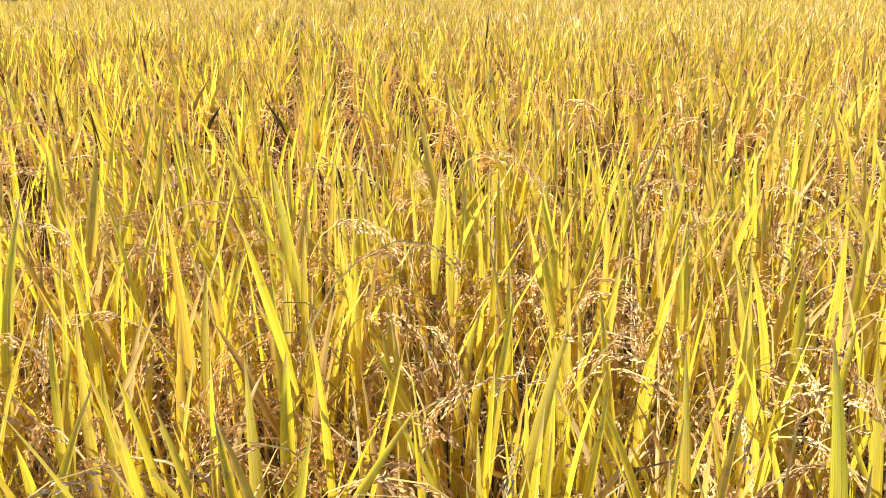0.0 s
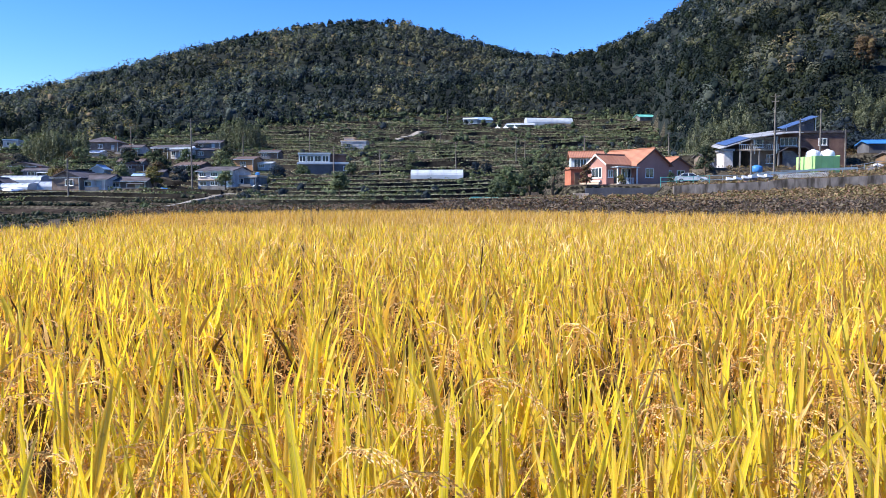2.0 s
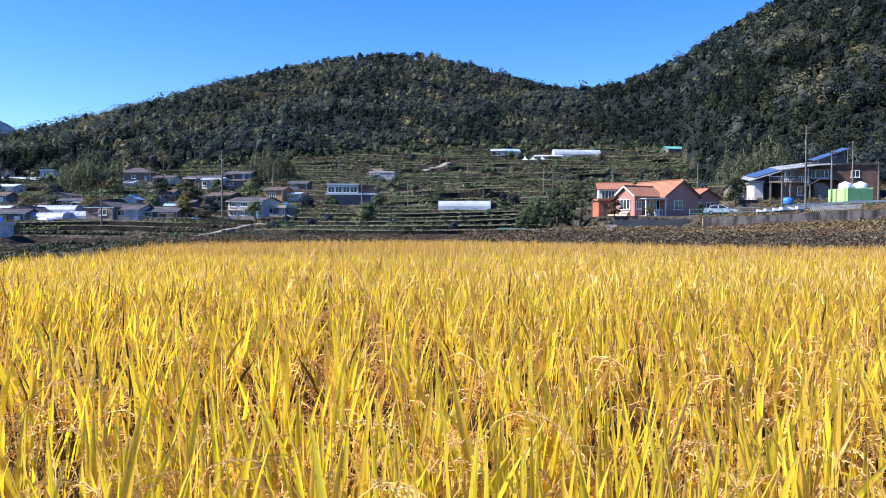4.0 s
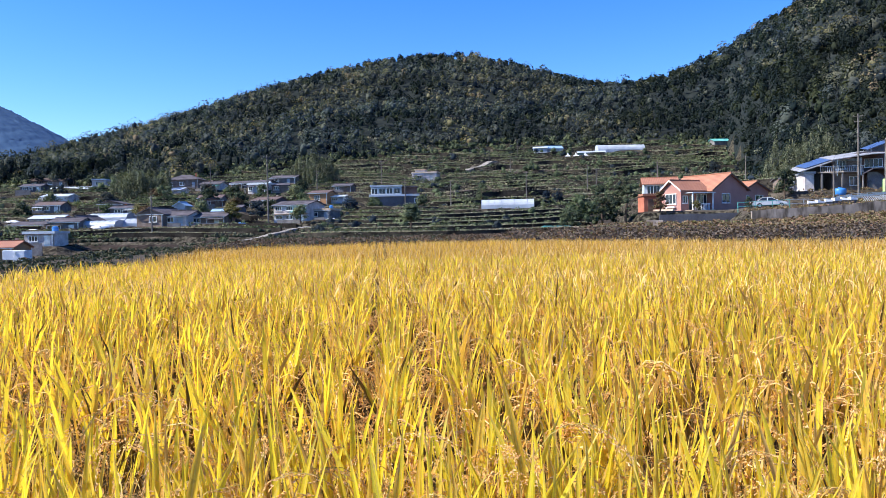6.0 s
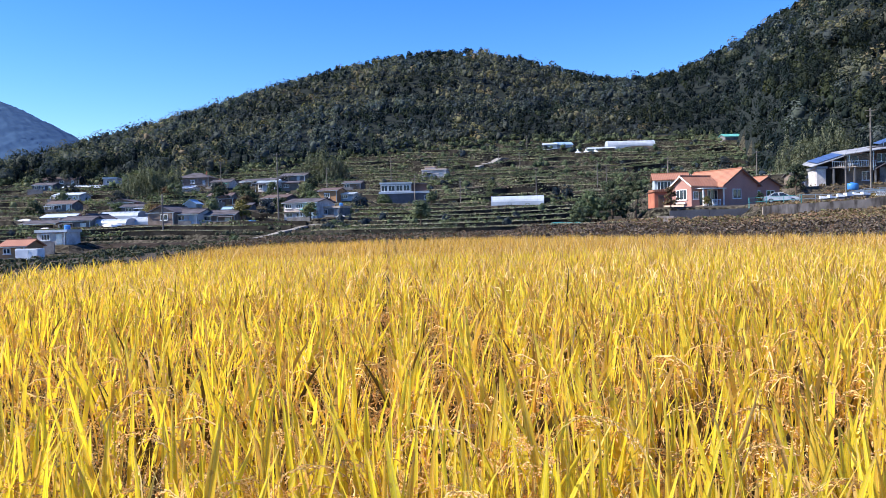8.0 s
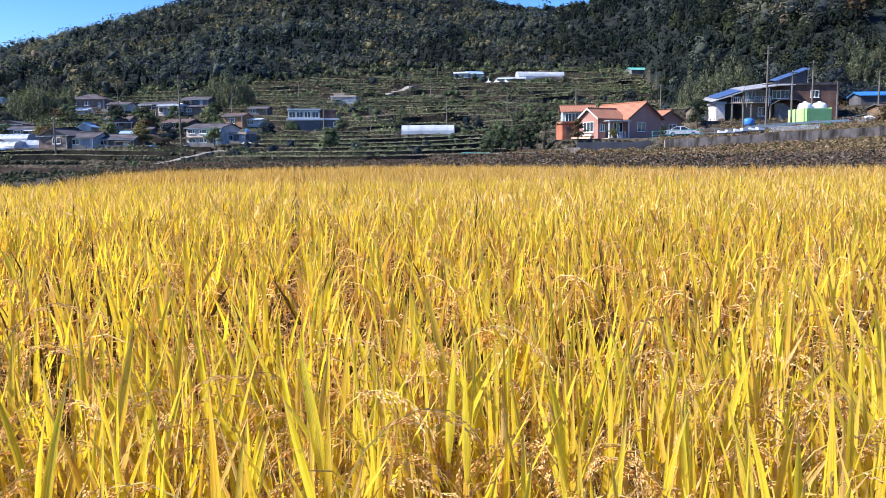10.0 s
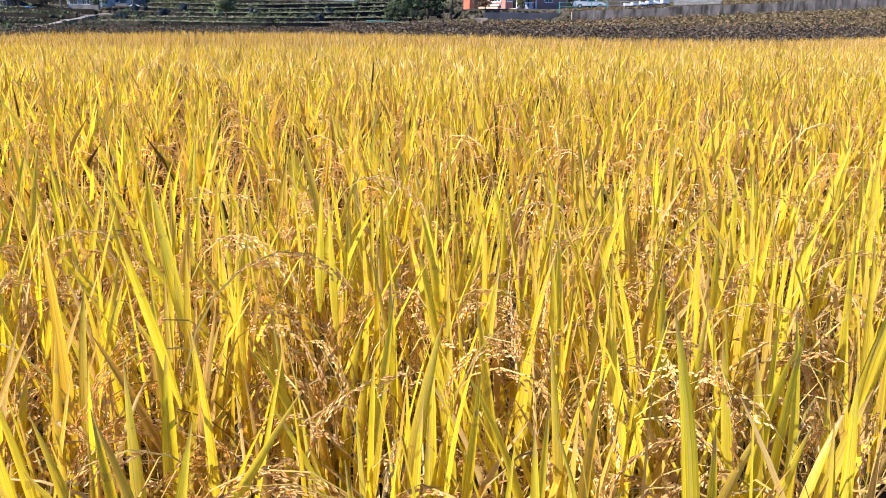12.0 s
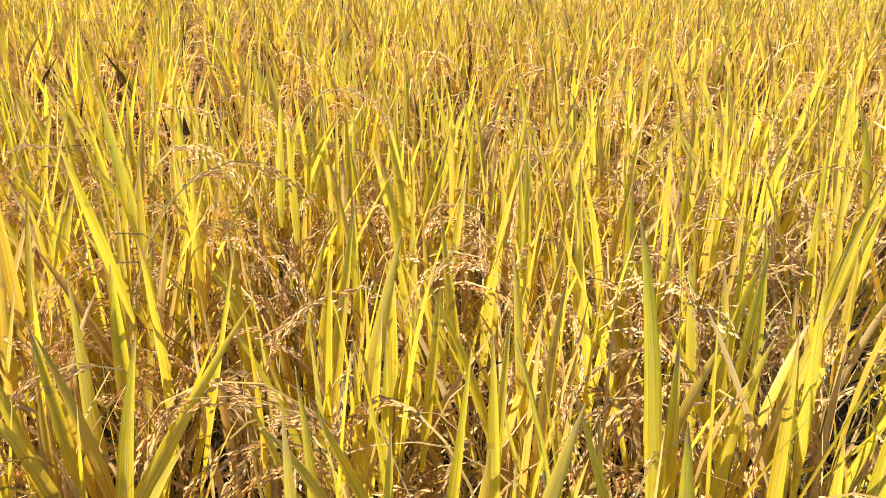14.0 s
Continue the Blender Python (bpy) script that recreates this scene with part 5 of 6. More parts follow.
def back_house():
    t = thing("house", pose(26.6, 138.0, 5.6, 0, 0, -6), "white house with a terracotta roof and a wide glazed front", "house")
    PADS.append((25.8, 141.5, 5, 5, 5.5))
    CLEAR.append((25.6, 138, 6))
    block(t, -3.9, 1.5, 0, 7, 0, 2.9, "x", 1.1, blue_wall, terracotta, 0.4)
    block(t, 1.52, 4.2, -0.8, 6, 0, 2.85, "y", 0.9, white_wall, terracotta, 0.3)
    window(t, -2.4, 0, 1.2, 2.2, 1.5, 4)
    window(t, 0.3, 0, 1.2, 1.7, 1.5, 3)
    window(t, 2.9, -0.8, 1.3, 1.3, 1.3, 2)
    part("balcony_rail", box(-3.9, 1.5, -1.0, -0.93, 0.4, 1.1), frame_white, t)
    part("balcony_floor", box(-3.9, 1.5, -1.0, -0.01, -0.1, 0.06), concrete, t)
    for k in range(14):
        part("rail_post", box(-3.85 + k * 0.41, -3.8 + k * 0.41, -0.99, -0.94, 0.064, 0.398), frame_white, t)
    a = thing("brick_annex", pose(21.6, 122.5, 3.5, 0, 0, 6), "red brick outbuilding with a flat roof", "outbuilding")
    PADS.append((21.6, 124.5, 2.5, 3, 3.45))
    block(a, -1.6, 1.6, 0, 3.5, 0, 2.45, "flat", 0.1, brick_wall, terracotta)
    door(a, -0.6, 0, 0, 0.9, 1.95)


def two_storey_house():
    t = thing("two_storey_house", pose(53.0, 126.5, 6.3, 0, 0, -4), "two-storey brown brick house with solar panels and a lean-to", "house")
    PADS.append((54, 131, 11.5, 7, 6.2))
    CLEAR.append((54, 127, 13))
    block(t, -0.4, 10.4, 0.0, 8, 0, 5.3, "flat", 0.2, brown_brick, slate_mat)
    def pitched(outline, y0, y1, pitch):
        """A sheet with this outline in x and z that also rises away from the paddy."""
        bm = prism(outline, y0, y1)
        for v in bm.verts:
            v.co.z += pitch * (v.co.y - y0)
        return bm

    part("main_roof", pitched([(-4.9, 4.35), (0.5, 5.05), (2.9, 5.12), (2.9, 5.24), (0.5, 5.17), (-4.9, 4.47)], -2.6, 4.0, 0.13), old_sheet, t, "weathered pale sheet roof over the balcony")
    for k in range(3):
        part("roof_post", box(-4.3 + 3.3 * k, -4.2 + 3.3 * k, -2.4, -2.3, 2.0, 4.42 + 0.32 * k), steel, t)
    part("stair_wall", prism([(0.2, -0.8), (4.6, -0.8), (4.6, 0.2), (1.6, 2.5), (0.2, 2.5)], -1.6, -1.4), grey_wall, t)
    block(t, -4.4, -0.42, -0.6, 7, 0, 4.3, "flat", 0.1, tan_wall, old_sheet, 0.5)
    block(t, -8.6, -7.3, -1.6, 5, 0, 2.5, "flat", 0.1, white_wall, old_sheet)
    part("lean_to_roof", pitched([(-9.4, 2.75), (-4.42, 4.3), (-4.42, 4.42), (-9.4, 2.87)], -2.2, 4, 0.13), old_sheet, t, "sloping pale sheet roof")
    # added dark solid that draws the shadow below the high panels
    part("shadow_wedge", prism([(1.4, 5.52), (5.8, 5.52), (5.8, 7.62), (1.4, 6.06)], 1.0, 3.3), dark_wall, t, "dark wedge added for the shadow under the solar panels")
    part("garage_back", box(-6.98, -4.42, 3.5, 3.7, -0.6, 3.9), dark_wall, t)
    part("balcony_floor", box(-6.5, -0.4, -2.0, -0.61, 2.55, 2.72), concrete, t)
    part("balcony_rail", box(-6.5, -0.4, -2.0, -1.94, 3.45, 3.52), frame_white, t)
    for k in range(20):
        part("rail_post", box(-6.48 + k * 0.31, -6.43 + k * 0.31, -1.99, -1.95, 2.724, 3.448), frame_white, t)
    for k in range(3):
        part("column", box(-6.4 + k * 2.9, -6.2 + k * 2.9, -1.95, -1.75, -1.0, 2.546), grey_wall, t)
    window(t, -3.2, -0.6, 3.1, 1.5, 1.4, 3)
    window(t, -1.4, -0.6, 0.6, 1.2, 1.4, 2)
    window(t, 1.6, 0, 3.3, 2.6, 1.3, 4)
    window(t, 6.8, 0, 3.4, 1.3, 1.1, 2)
    window(t, 7.4, 0, 0.6, 1.6, 1.2, 2)
    door(t, 2.0, 0, 0.0, 1.0, 2.05)
    part("arch_roof", prism([(-0.6, 2.3), (0.8, 3.05), (3.2, 3.05), (4.4, 2.3), (4.4, 2.2), (3.2, 2.93), (0.8, 2.93), (-0.6, 2.2)], -2.6, -0.01), slate_mat, t)
    for name, x0, z0, x1, z1 in (("low", -8.6, 3.3, -4.9, 4.45), ("high", 1.0, 6.0, 6.3, 7.9)):
        for k in range(4):
            ax, az = x0 + (x1 - x0) * k / 4, z0 + (z1 - z0) * k / 4
            bx, bz = x0 + (x1 - x0) * (k + 0.94) / 4, z0 + (z1 - z0) * (k + 0.94) / 4
            p = part("solar_panel", pitched([(ax, az), (bx, bz), (bx, bz + 0.06), (ax, az + 0.06)], -1.8 if name == "low" else 0.4, 3.6, 0.13), solar_mat, t, "dark blue solar panel")
        if name == "high":
            for q in (1.5, 5.9):
                top = z0 + (z1 - z0) * (q - x0) / (x1 - x0)
                for yy in (0.6, 3.7):
                    part("panel_stand", box(q - 0.04, q + 0.04, yy, yy + 0.08, 5.3, top - 0.002), steel, t)


def glasshouse_front_house():
    t = thing("house", pose(-26.7, 188.0, 7.2, 0, 0, 6), "dark lower storey with a pale blue glazed upper storey", "house")
    PADS.append((-26.7, 192, 7, 5, 7.1))
    CLEAR.append((-26.7, 188, 7))
    block(t, -5.8, 5.8, 0, 8, 0, 2.5, "flat", 0.1, dark_wall, pale_metal)
    block(t, -5.6, 1.6, 0.6, 7, 2.75, 2.1, "flat", 0.2, blue_wall, pale_metal, plinth=0.02)
    block(t, 1.62, 5.2, 2.0, 7, 2.75, 1.9, "flat", 0.1, brown_brick, slate_mat, plinth=0.02)
    for k in range(4):
        window(t, -4.7 + 1.75 * k, 0.6, 3.1, 1.5, 1.4, 2)
    door(t, 3.4, 0, 0, 1.6, 2.1, dark_wall)
    window(t, 5.0, 0, 1.0, 0.8, 1.0, 1)
    part("parapet", box(-5.9, 5.9, -0.25, -0.12, 2.73, 3.0), frame_white, t)


def polytunnel(x, y, z, w, h, d, label, ribs=9, turn=0.0):
    """A plastic-film tunnel whose long side faces the paddy."""
    t = thing("polytunnel", pose(x, y, z, 0, 0, turn), label, "greenhouse")
    PADS.append((x, y + d / 2, w / 2 + 0.6, d / 2 + 0.6, z - 0.05))
    CLEAR.append((x, y, w / 2 + 0.6))
    arc = [(d / 2 - d / 2 * math.cos(math.pi * k / 12), h * math.sin(math.pi * k / 12) ** 0.7 if 0 < k < 12 else -0.5) for k in range(13)]
    bm = prism(arc, -w / 2, w / 2)
    for v in bm.verts:
        v.co = (v.co.y, v.co.x, v.co.z)
    part("film", bm, film_mat, t)
    for k in range(ribs):
        a = -w / 2 + 0.05 + (w - 0.1) * k / (ribs - 1)
        bm = prism([(p, q * 1.03 + 0.02) for p, q in arc] + [(p, q * 0.96 - 0.02) for p, q in arc[::-1]], a - 0.035, a + 0.035)
        for v in bm.verts:
            v.co = (v.co.y, v.co.x, v.co.z)
        part("hoop", bm, steel, t)


def marquee(x, y, z, w):
    t = thing("marquee", pose(x, y, z), "small white pointed marquee tent", "tent", "white marquees")
    CLEAR.append((x, y, w / 2 + 0.5))
    PADS.append((x, y, w / 2 + 0.5, w / 2 + 0.5, z - 0.05))
    bm = bmesh.new()
    ring = [bm.verts.new((sx * w / 2, sy * w / 2, 2.3)) for sx, sy in ((-1, -1), (1, -1), (1, 1), (-1, 1))]
    mid = [bm.verts.new((v.co.x * 0.3, v.co.y * 0.3, 2.85)) for v in ring]
    tip = bm.verts.new((0, 0, 4.0))
    for k in range(4):
        j = (k + 1) % 4
        bm.faces.new((ring[k], ring[j], mid[j], mid[k]))
        bm.faces.new((mid[k], mid[j], tip))
    bm.faces.new(ring[::-1])
    part("roof", bm, white_plastic, t)
    for sx in (-1, 1):
        for sy in (-1, 1):
            part("post", box(sx * w / 2 * 0.96 - 0.05, sx * w / 2 * 0.96 + 0.05, sy * w / 2 * 0.96 - 0.05, sy * w / 2 * 0.96 + 0.05, -0.5, 2.298), steel, t)
    part("back_cloth", box(-w / 2 * 0.9, w / 2 * 0.9, w / 2 * 0.92, w / 2 * 0.95, 0, 2.29), white_plastic, t)


def tank_compound():
    t = thing("tank_enclosure", pose(55.6, 115.0, 5.1, 0, 0, 10), "lime green panelled enclosure on the roadside", "enclosure")
    PADS.append((56, 117.5, 5, 3.5, 5.1))
    for k in range(4):
        part("panel", box(-2.2 + k * 0.95, -1.255 + k * 0.95, 0, 0.06, -0.6, 2.35, bevel=0.012), green_sheet, t)
    for k in range(4):
        part("panel", box(1.61, 1.67, 0.0 + k * 1.1, 1.095 + k * 1.1, -0.6, 2.45, bevel=0.012), green_sheet, t)
        part("panel", box(-2.27, -2.21, 0.0 + k * 1.1, 1.095 + k * 1.1, -0.6, 2.35, bevel=0.012), green_sheet, t)
    for cx in (-0.35, 1.75):
        tank = thing("water_tank", pose(54.6 + cx, 117.2, 5.1), "white plastic water tank with a rounded top", "tank", "water tanks")
        part("shell", turned([(0.95, -0.3), (1.0, 2.5), (0.96, 2.95), (0.75, 3.2), (0.3, 3.3)], 18), white_plastic, tank, smooth=True)
        part("lid", turned([(0.28, 3.29), (0.28, 3.4), (0.2, 3.45)], 10), white_plastic, tank)


def sedan(x, y, z, turn):
    car = thing("car", pose(x, y, z, 0, 0, turn), "silver-white sedan parked on the road above the wall", "car")
    side = [(-2.30, 0.34), (-2.34, 0.62), (-2.26, 0.90), (-1.55, 0.97), (-0.6, 0.96), (0.9, 0.93), (1.75, 0.84), (2.20, 0.70), (2.32, 0.52), (2.28, 0.34)]
    bm = prism(side, -0.88, 0.88)
    bmesh.ops.bevel(bm, geom=bm.edges[:], offset=0.06, segments=2, affect="EDGES")
    body = part("body", bm, car_paint, car, smooth=False)
    # glasshouse leaning inwards to the roof
    bm = bmesh.new()
    low, top = [(-1.72, 0.94), (1.12, 0.91)], [(-0.95, 1.36), (0.22, 1.38)]
    v = [bm.verts.new((px, py, pz)) for (px, pz), py in ((low[0], -0.80), (low[1], -0.80), (low[1], 0.80), (low[0], 0.80))]
    v += [bm.verts.new((px, py, pz)) for (px, pz), py in ((top[0], -0.62), (top[1], -0.62), (top[1], 0.62), (top[0], 0.62))]
    for f in ((0, 1, 5, 4), (1, 2, 6, 5), (2, 3, 7, 6), (3, 0, 4, 7), (4, 5, 6, 7)):
        bm.faces.new([v[k] for k in f])
    part("window_glass", bm, glass_mat, body)
    bm = prism([(-1.12, 1.33), (-0.85, 1.405), (-0.2, 1.43), (0.15, 1.41), (0.38, 1.33)], -0.64, 0.64)
    bmesh.ops.bevel(bm, geom=bm.edges[:], offset=0.02, segments=2, affect="EDGES")
    part("roof", bm, car_paint, car)
    for sy in (-1, 1):
        for x0, x1 in ((-1.66, -0.98), (-0.32, -0.34), (1.06, 0.26)):
            bm = bmesh.new()
            v = [bm.verts.new(c) for c in ((x0 - 0.05, sy * 0.815, 0.93), (x0 + 0.05, sy * 0.815, 0.93), (x1 + 0.045, sy * 0.635, 1.36), (x1 - 0.045, sy * 0.635, 1.36))]
            w = [bm.verts.new(c.co - Vector((0, sy * 0.04, 0))) for c in v]
            for f in (v, w, (v[0], v[1], w[1], w[0]), (v[1], v[2], w[2], w[1]), (v[2], v[3], w[3], w[2]), (v[3], v[0], w[0], w[3])):
                bm.faces.new(f)
            part("pillar", bm, car_paint, body)
        part("mirror", box(0.78, 0.95, sy * 0.93 - 0.07, sy * 0.93 + 0.07, 0.92, 1.06, bevel=0.02), car_paint, body)
        part("sill", box(-1.05, 1.05, sy * 0.86 - 0.025, sy * 0.86 + 0.025, 0.25, 0.345), rubber, body)
        for px in (-1.10, -0.33, 0.80):
            part("door_seam", box(px - 0.008, px + 0.008, sy * 0.882 - 0.004, sy * 0.882 + 0.004, 0.42, 0.92), rubber, body)
        for px in (-0.95, -0.05):
            part("door_handle", box(px - 0.09, px + 0.09, sy * 0.89 - 0.012, sy * 0.89 + 0.012, 0.80, 0.83), steel, body)
    for wx in (-1.38, 1.42):
        for wy in (-0.82, 0.82):
            w = part("wheel", turned([(0.30, -0.1), (0.32, -0.06), (0.32, 0.06), (0.30, 0.1)], 18), rubber, car)
            w.matrix_local = pose(wx, wy, 0.32, 90, 0, 0)
            part("rim", turned([(0.21, -0.11), (0.21, 0.11)], 12), steel, w)
    for wy in (-0.66, 0.66):
        part("headlight", box(2.14, 2.26, wy - 0.18, wy + 0.18, 0.58, 0.70, bevel=0.01), glass_mat, car)
        part("tail_light", box(-2.35, -2.24, wy - 0.18, wy + 0.18, 0.68, 0.84, bevel=0.01), tail_mat, car)
    part("bumper", box(2.24, 2.36, -0.80, 0.80, 0.30, 0.50, bevel=0.03), car_paint, car)


def utility_pole(x, y, high):
    z = float(land(x, y)) - 0.5
    t = thing("utility_pole", pose(x, y, z, 0, 0, (x * 37) % 50 - 25), "grey concrete utility pole with cross arms", "pole", "utility poles")
    part("pole", turned([(0.15, 0), (0.095, high + 0.5)], 10), pole_mat, t)
    for k, drop in enumerate((0.35, 1.1)):
        arm = part("cross_arm", box(-0.62 + 0.15 * k, 0.62 - 0.15 * k, -0.15, -0.105, high + 0.5 - drop - 0.035, high + 0.5 - drop + 0.035), pole_mat, t)
        for sx in (-0.56, 0.56):
            part("insulator", turned([(0.03, high + 0.53 - drop), (0.04, high + 0.58 - drop), (0.02, high + 0.65 - drop)], 6), pole_mat, arm).location = (sx * (1 - 0.2 * k), -0.13, 0)
    WIRES.append(Vector((x, y, z + high + 0.15)))


def cable(a, b, sag):
    cu = bpy.data.curves.new("power_cable", "CURVE")
    cu.dimensions, cu.bevel_depth, cu.bevel_resolution = "3D", 0.014, 0
    sp = cu.splines.new("POLY")
    sp.points.add(12)
    for k in range(13):
        f = k / 12
        p = a.lerp(b, f)
        sp.points[k].co = (p.x, p.y, p.z - sag * 4 * f * (1 - f), 1)
    cu.materials.append(rubber)
    tagged(new("power_cable", cu), "thin black power cable slung between poles", "cable", "power cables")


def retaining_wall():
    t = thing("retaining_wall", Matrix.Identity(4), "weathered concrete retaining wall along the road", "wall", kind="structure")

    def panel(x0, x1, y, low, high, rise=0.0, mat=wall_concrete):
        b = prism([(x0 + 0.01, low), (x1 - 0.01, low), (x1 - 0.01, high + 0.5 * rise), (x0 + 0.01, high - 0.5 * rise)], y - 0.16, y + 0.14)
        part("panel", b, mat, t)

    x = 29.6
    while x < 92:
        xm = x + 1.5
        panel(x, x + 3, WALL_Y, float(land(xm, WALL_Y - 1.5)) - 0.8, float(land(xm, WALL_Y + 1.5)) + 0.12, float(land(x + 3, WALL_Y + 1.5) - land(x, WALL_Y + 1.5)))
        x += 3
    for k in range(4):
        panel(19.4 + 2.5 * k, 21.9 + 2.5 * k, 107.0, 1.0, 2.9 + 0.05 * (k % 2), mat=dark_wall)
    for k in range(4):
        panel(11.5 + 2 * k, 13.5 + 2 * k, 105.0, 0.6, 1.55 + 0.22 * k, mat=concrete)


def lane(label, points, width, bank=0.12):
    """A pale concrete farm lane laid on the slope along points of (x, y)."""
    pts = []
    for (ax, ay), (bx, by) in zip(points, points[1:]):
        n = max(2, int(math.hypot(bx - ax, by - ay) / 1.5))
        pts += [(ax + (bx - ax) * k / n, ay + (by - ay) * k / n) for k in range(n)]
    pts.append(points[-1])
    verts, quads = [], []
    level = np.convolve(np.pad([float(land(*p)) for p in pts], 3, mode="edge"), np.ones(7) / 7, mode="valid")
    for i, (x, y) in enumerate(pts):
        (ax, ay), (bx, by) = pts[max(i - 1, 0)], pts[min(i + 1, len(pts) - 1)]
        run = math.hypot(bx - ax, by - ay)
        nx, ny = (by - ay) / run * width / 2, -(bx - ax) / run * width / 2
        z = level[i] + bank
        CLEAR.append((x, y + 3, 1.6))
        verts += [(x + nx, y + ny, z - 1.0), (x + nx, y + ny, z), (x - nx, y - ny, z + 0.05), (x - nx, y - ny, z - 1.0)]
        if i:
            n = 4 * i
            quads += [(n - 4, n, n + 1, n - 3), (n - 3, n + 1, n + 2, n - 2), (n - 2, n + 2, n + 3, n - 1)]
    tagged(new("lane", raw_mesh("lane", verts, quads, [pale_concrete])), label, "lane", kind="structure")


def road_things():
    # lattice fence on the wall, guard rail, white sacks along the road
    fence = thing("lattice_fence", Matrix.Identity(4), "low white lattice fence on the retaining wall", "fence")
    for k in range(26):
        x = 43.0 + k * 0.24
        z = float(land(x, 103.2)) + 0.15
        for lean in (-1, 1):
            s = part("slat", box(-0.02, 0.02, -0.012 + 0.02 * lean, 0.012 + 0.02 * lean, -0.30, 0.40), frame_white, fence)
            s.matrix_local = pose(x, WALL_Y + 0.05, z + 0.38, 0, 35 * lean, 0)
    rail = thing("guard_rail", Matrix.Identity(4), "galvanised guard rail beside the road", "guard rail")
    for k in range(9):
        x = 42 + k * 2.0
        z = float(land(x, 112.0))
        part("post", box(x - 0.05, x + 0.05, 111.95, 112.05, z - 0.4, z + 0.85), steel, rail)
        z2 = float(land(x + 2, 112.0))
        if k < 8:
            bm = prism([(x, z + 0.55), (x + 2, z2 + 0.55), (x + 2, z2 + 0.83), (x, z + 0.83)], 111.90, 111.945)
            part("beam", bm, steel, rail)
    rng = random.Random(4)
    for k in range(6):
        x = 38.4 + k * 1.02 + rng.uniform(-0.06, 0.06)
        z = float(land(x, 106.5))
        t = thing("seedling_crate", pose(x, 106.5 + rng.uniform(-0.2, 0.2), z, 0, rng.uniform(-4, 4), rng.uniform(-12, 12)), "white foam crate with a sloping lid beside the road", "crate", "white crates")
        part("body", box(-0.42, 0.42, -0.3, 0.3, -0.2, 0.42, bevel=0.03), dark_wall, t)
        part("lid", prism([(-0.47, 0.425), (0.47, 0.425), (0.47, 0.62), (-0.47, 0.78)], -0.36, 0.36), white_plastic, t)
    t = thing("water_barrel", pose(48.0, 122.0, float(land(48.0, 122.0))), "blue plastic water barrel under the balcony", "barrel")
    part("shell", turned([(0.75, -0.2), (0.85, 0.25), (0.85, 0.7), (0.7, 0.95), (0.3, 1.02)], 16), blue_sheet, t, smooth=True)
    part("lid", turned([(0.28, 1.01), (0.28, 1.1)], 10), blue_sheet, t)
    box_ = thing("storage_box", pose(-57.6, 90.0, float(land(-57.6, 90.0)) - 0.1, 0, 0, 4), "white insulated storage container beside the plots", "container")
    part("body", box(-1.6, 1.1, 0, 1.6, -0.2, 1.45, bevel=0.03), white_plastic, box_)
    part("door", box(-0.2, 1.0, -0.06, -0.005, 0.1, 1.35), white_plastic, box_)
    part("handle", box(0.0, 0.06, -0.11, -0.063, 0.9, 1.3), steel, box_)
    skiff = thing("tarpaulin", pose(5.6, 97.0, float(land(5.6, 97.0)), 0, 0, 5), "pale turquoise tarpaulin over a low heap", "tarpaulin")
    bm = prism([(-1.9, -0.2), (-1.8, 0.25), (-1.5, 0.32), (1.5, 0.26), (1.8, 0.15), (1.9, -0.2)], -0.5, 0.6)
    bmesh.ops.bevel(bm, geom=bm.edges[:], offset=0.08, segments=2, affect="EDGES")
    part("sheet", bm, teal_metal, skiff)


WIRES = []


def pipe_fence(x0, x1, y, label, mat=steel):
    """A run of steel posts with two rails."""
    t = thing("pipe_fence", Matrix.Identity(4), label, "fence", "roadside fences")
    n = max(2, int((x1 - x0) / 1.8))
    for k in range(n + 1):
        x = x0 + (x1 - x0) * k / n
        z = float(land(x, y))
        part("post", box(x - 0.04, x + 0.04, y - 0.04, y + 0.04, z - 0.4, z + 1.1), mat, t)
        if k < n:
            x2 = x0 + (x1 - x0) * (k + 1) / n
            z2 = float(land(x2, y))
            for up in (0.5, 1.02):
                part("rail", prism([(x, z + up), (x2, z2 + up), (x2, z2 + up + 0.06), (x, z + up + 0.06)], y - 0.075, y - 0.042), mat, t)



salmon_house()
back_house()
two_storey_house()
glasshouse_front_house()
house(x=-26.9, y=258, z=17.1, w=7.9, h=2.89, rise=0.36, d=7, wall=white_wall, roof=concrete, style="flat", label="small white flat-roofed house on the terraces", windows=2, roundish=True)
house(x=-45.9, y=192, z=8.38, w=4.7, h=2.69, rise=0.67, d=6, wall=orange_wall, roof=brown_tiles, style="side", label="ochre house with a low brown tiled roof", windows=1)
house(x=-41.8, y=194, z=8.59, w=3.7, h=1.63, rise=0.27, d=5, wall=blue_wall, roof=pale_metal, style="side", label="small pale blue plastered outbuilding", windows=1)
house(x=-41.8, y=152, z=3.62, w=7.1, h=3.3, rise=0.75, d=8, wall=white_wall, roof=slate_mat, style="side", label="two-storey white village house with dark windows", windows=3, storeys=2)
house(x=-65.1, y=142, z=3.27, w=5.3, h=2.19, rise=1.09, d=9, wall=tan_wall, roof=slate_mat, style="front", label="tan gabled house with a slate roof", windows=1)
house(x=-60.7, y=143, z=3.29, w=4.4, h=1.8, rise=0.9, d=8, wall=white_wall, roof=slate_mat, style="side", label="low white wing with a slate roof", windows=2)
house(x=-56.2, y=146, z=3.23, w=7.0, h=1.64, rise=0.82, d=7, wall=tan_wall, roof=slate_mat, style="side", label="low tan farmhouse with a slate roof", windows=2)
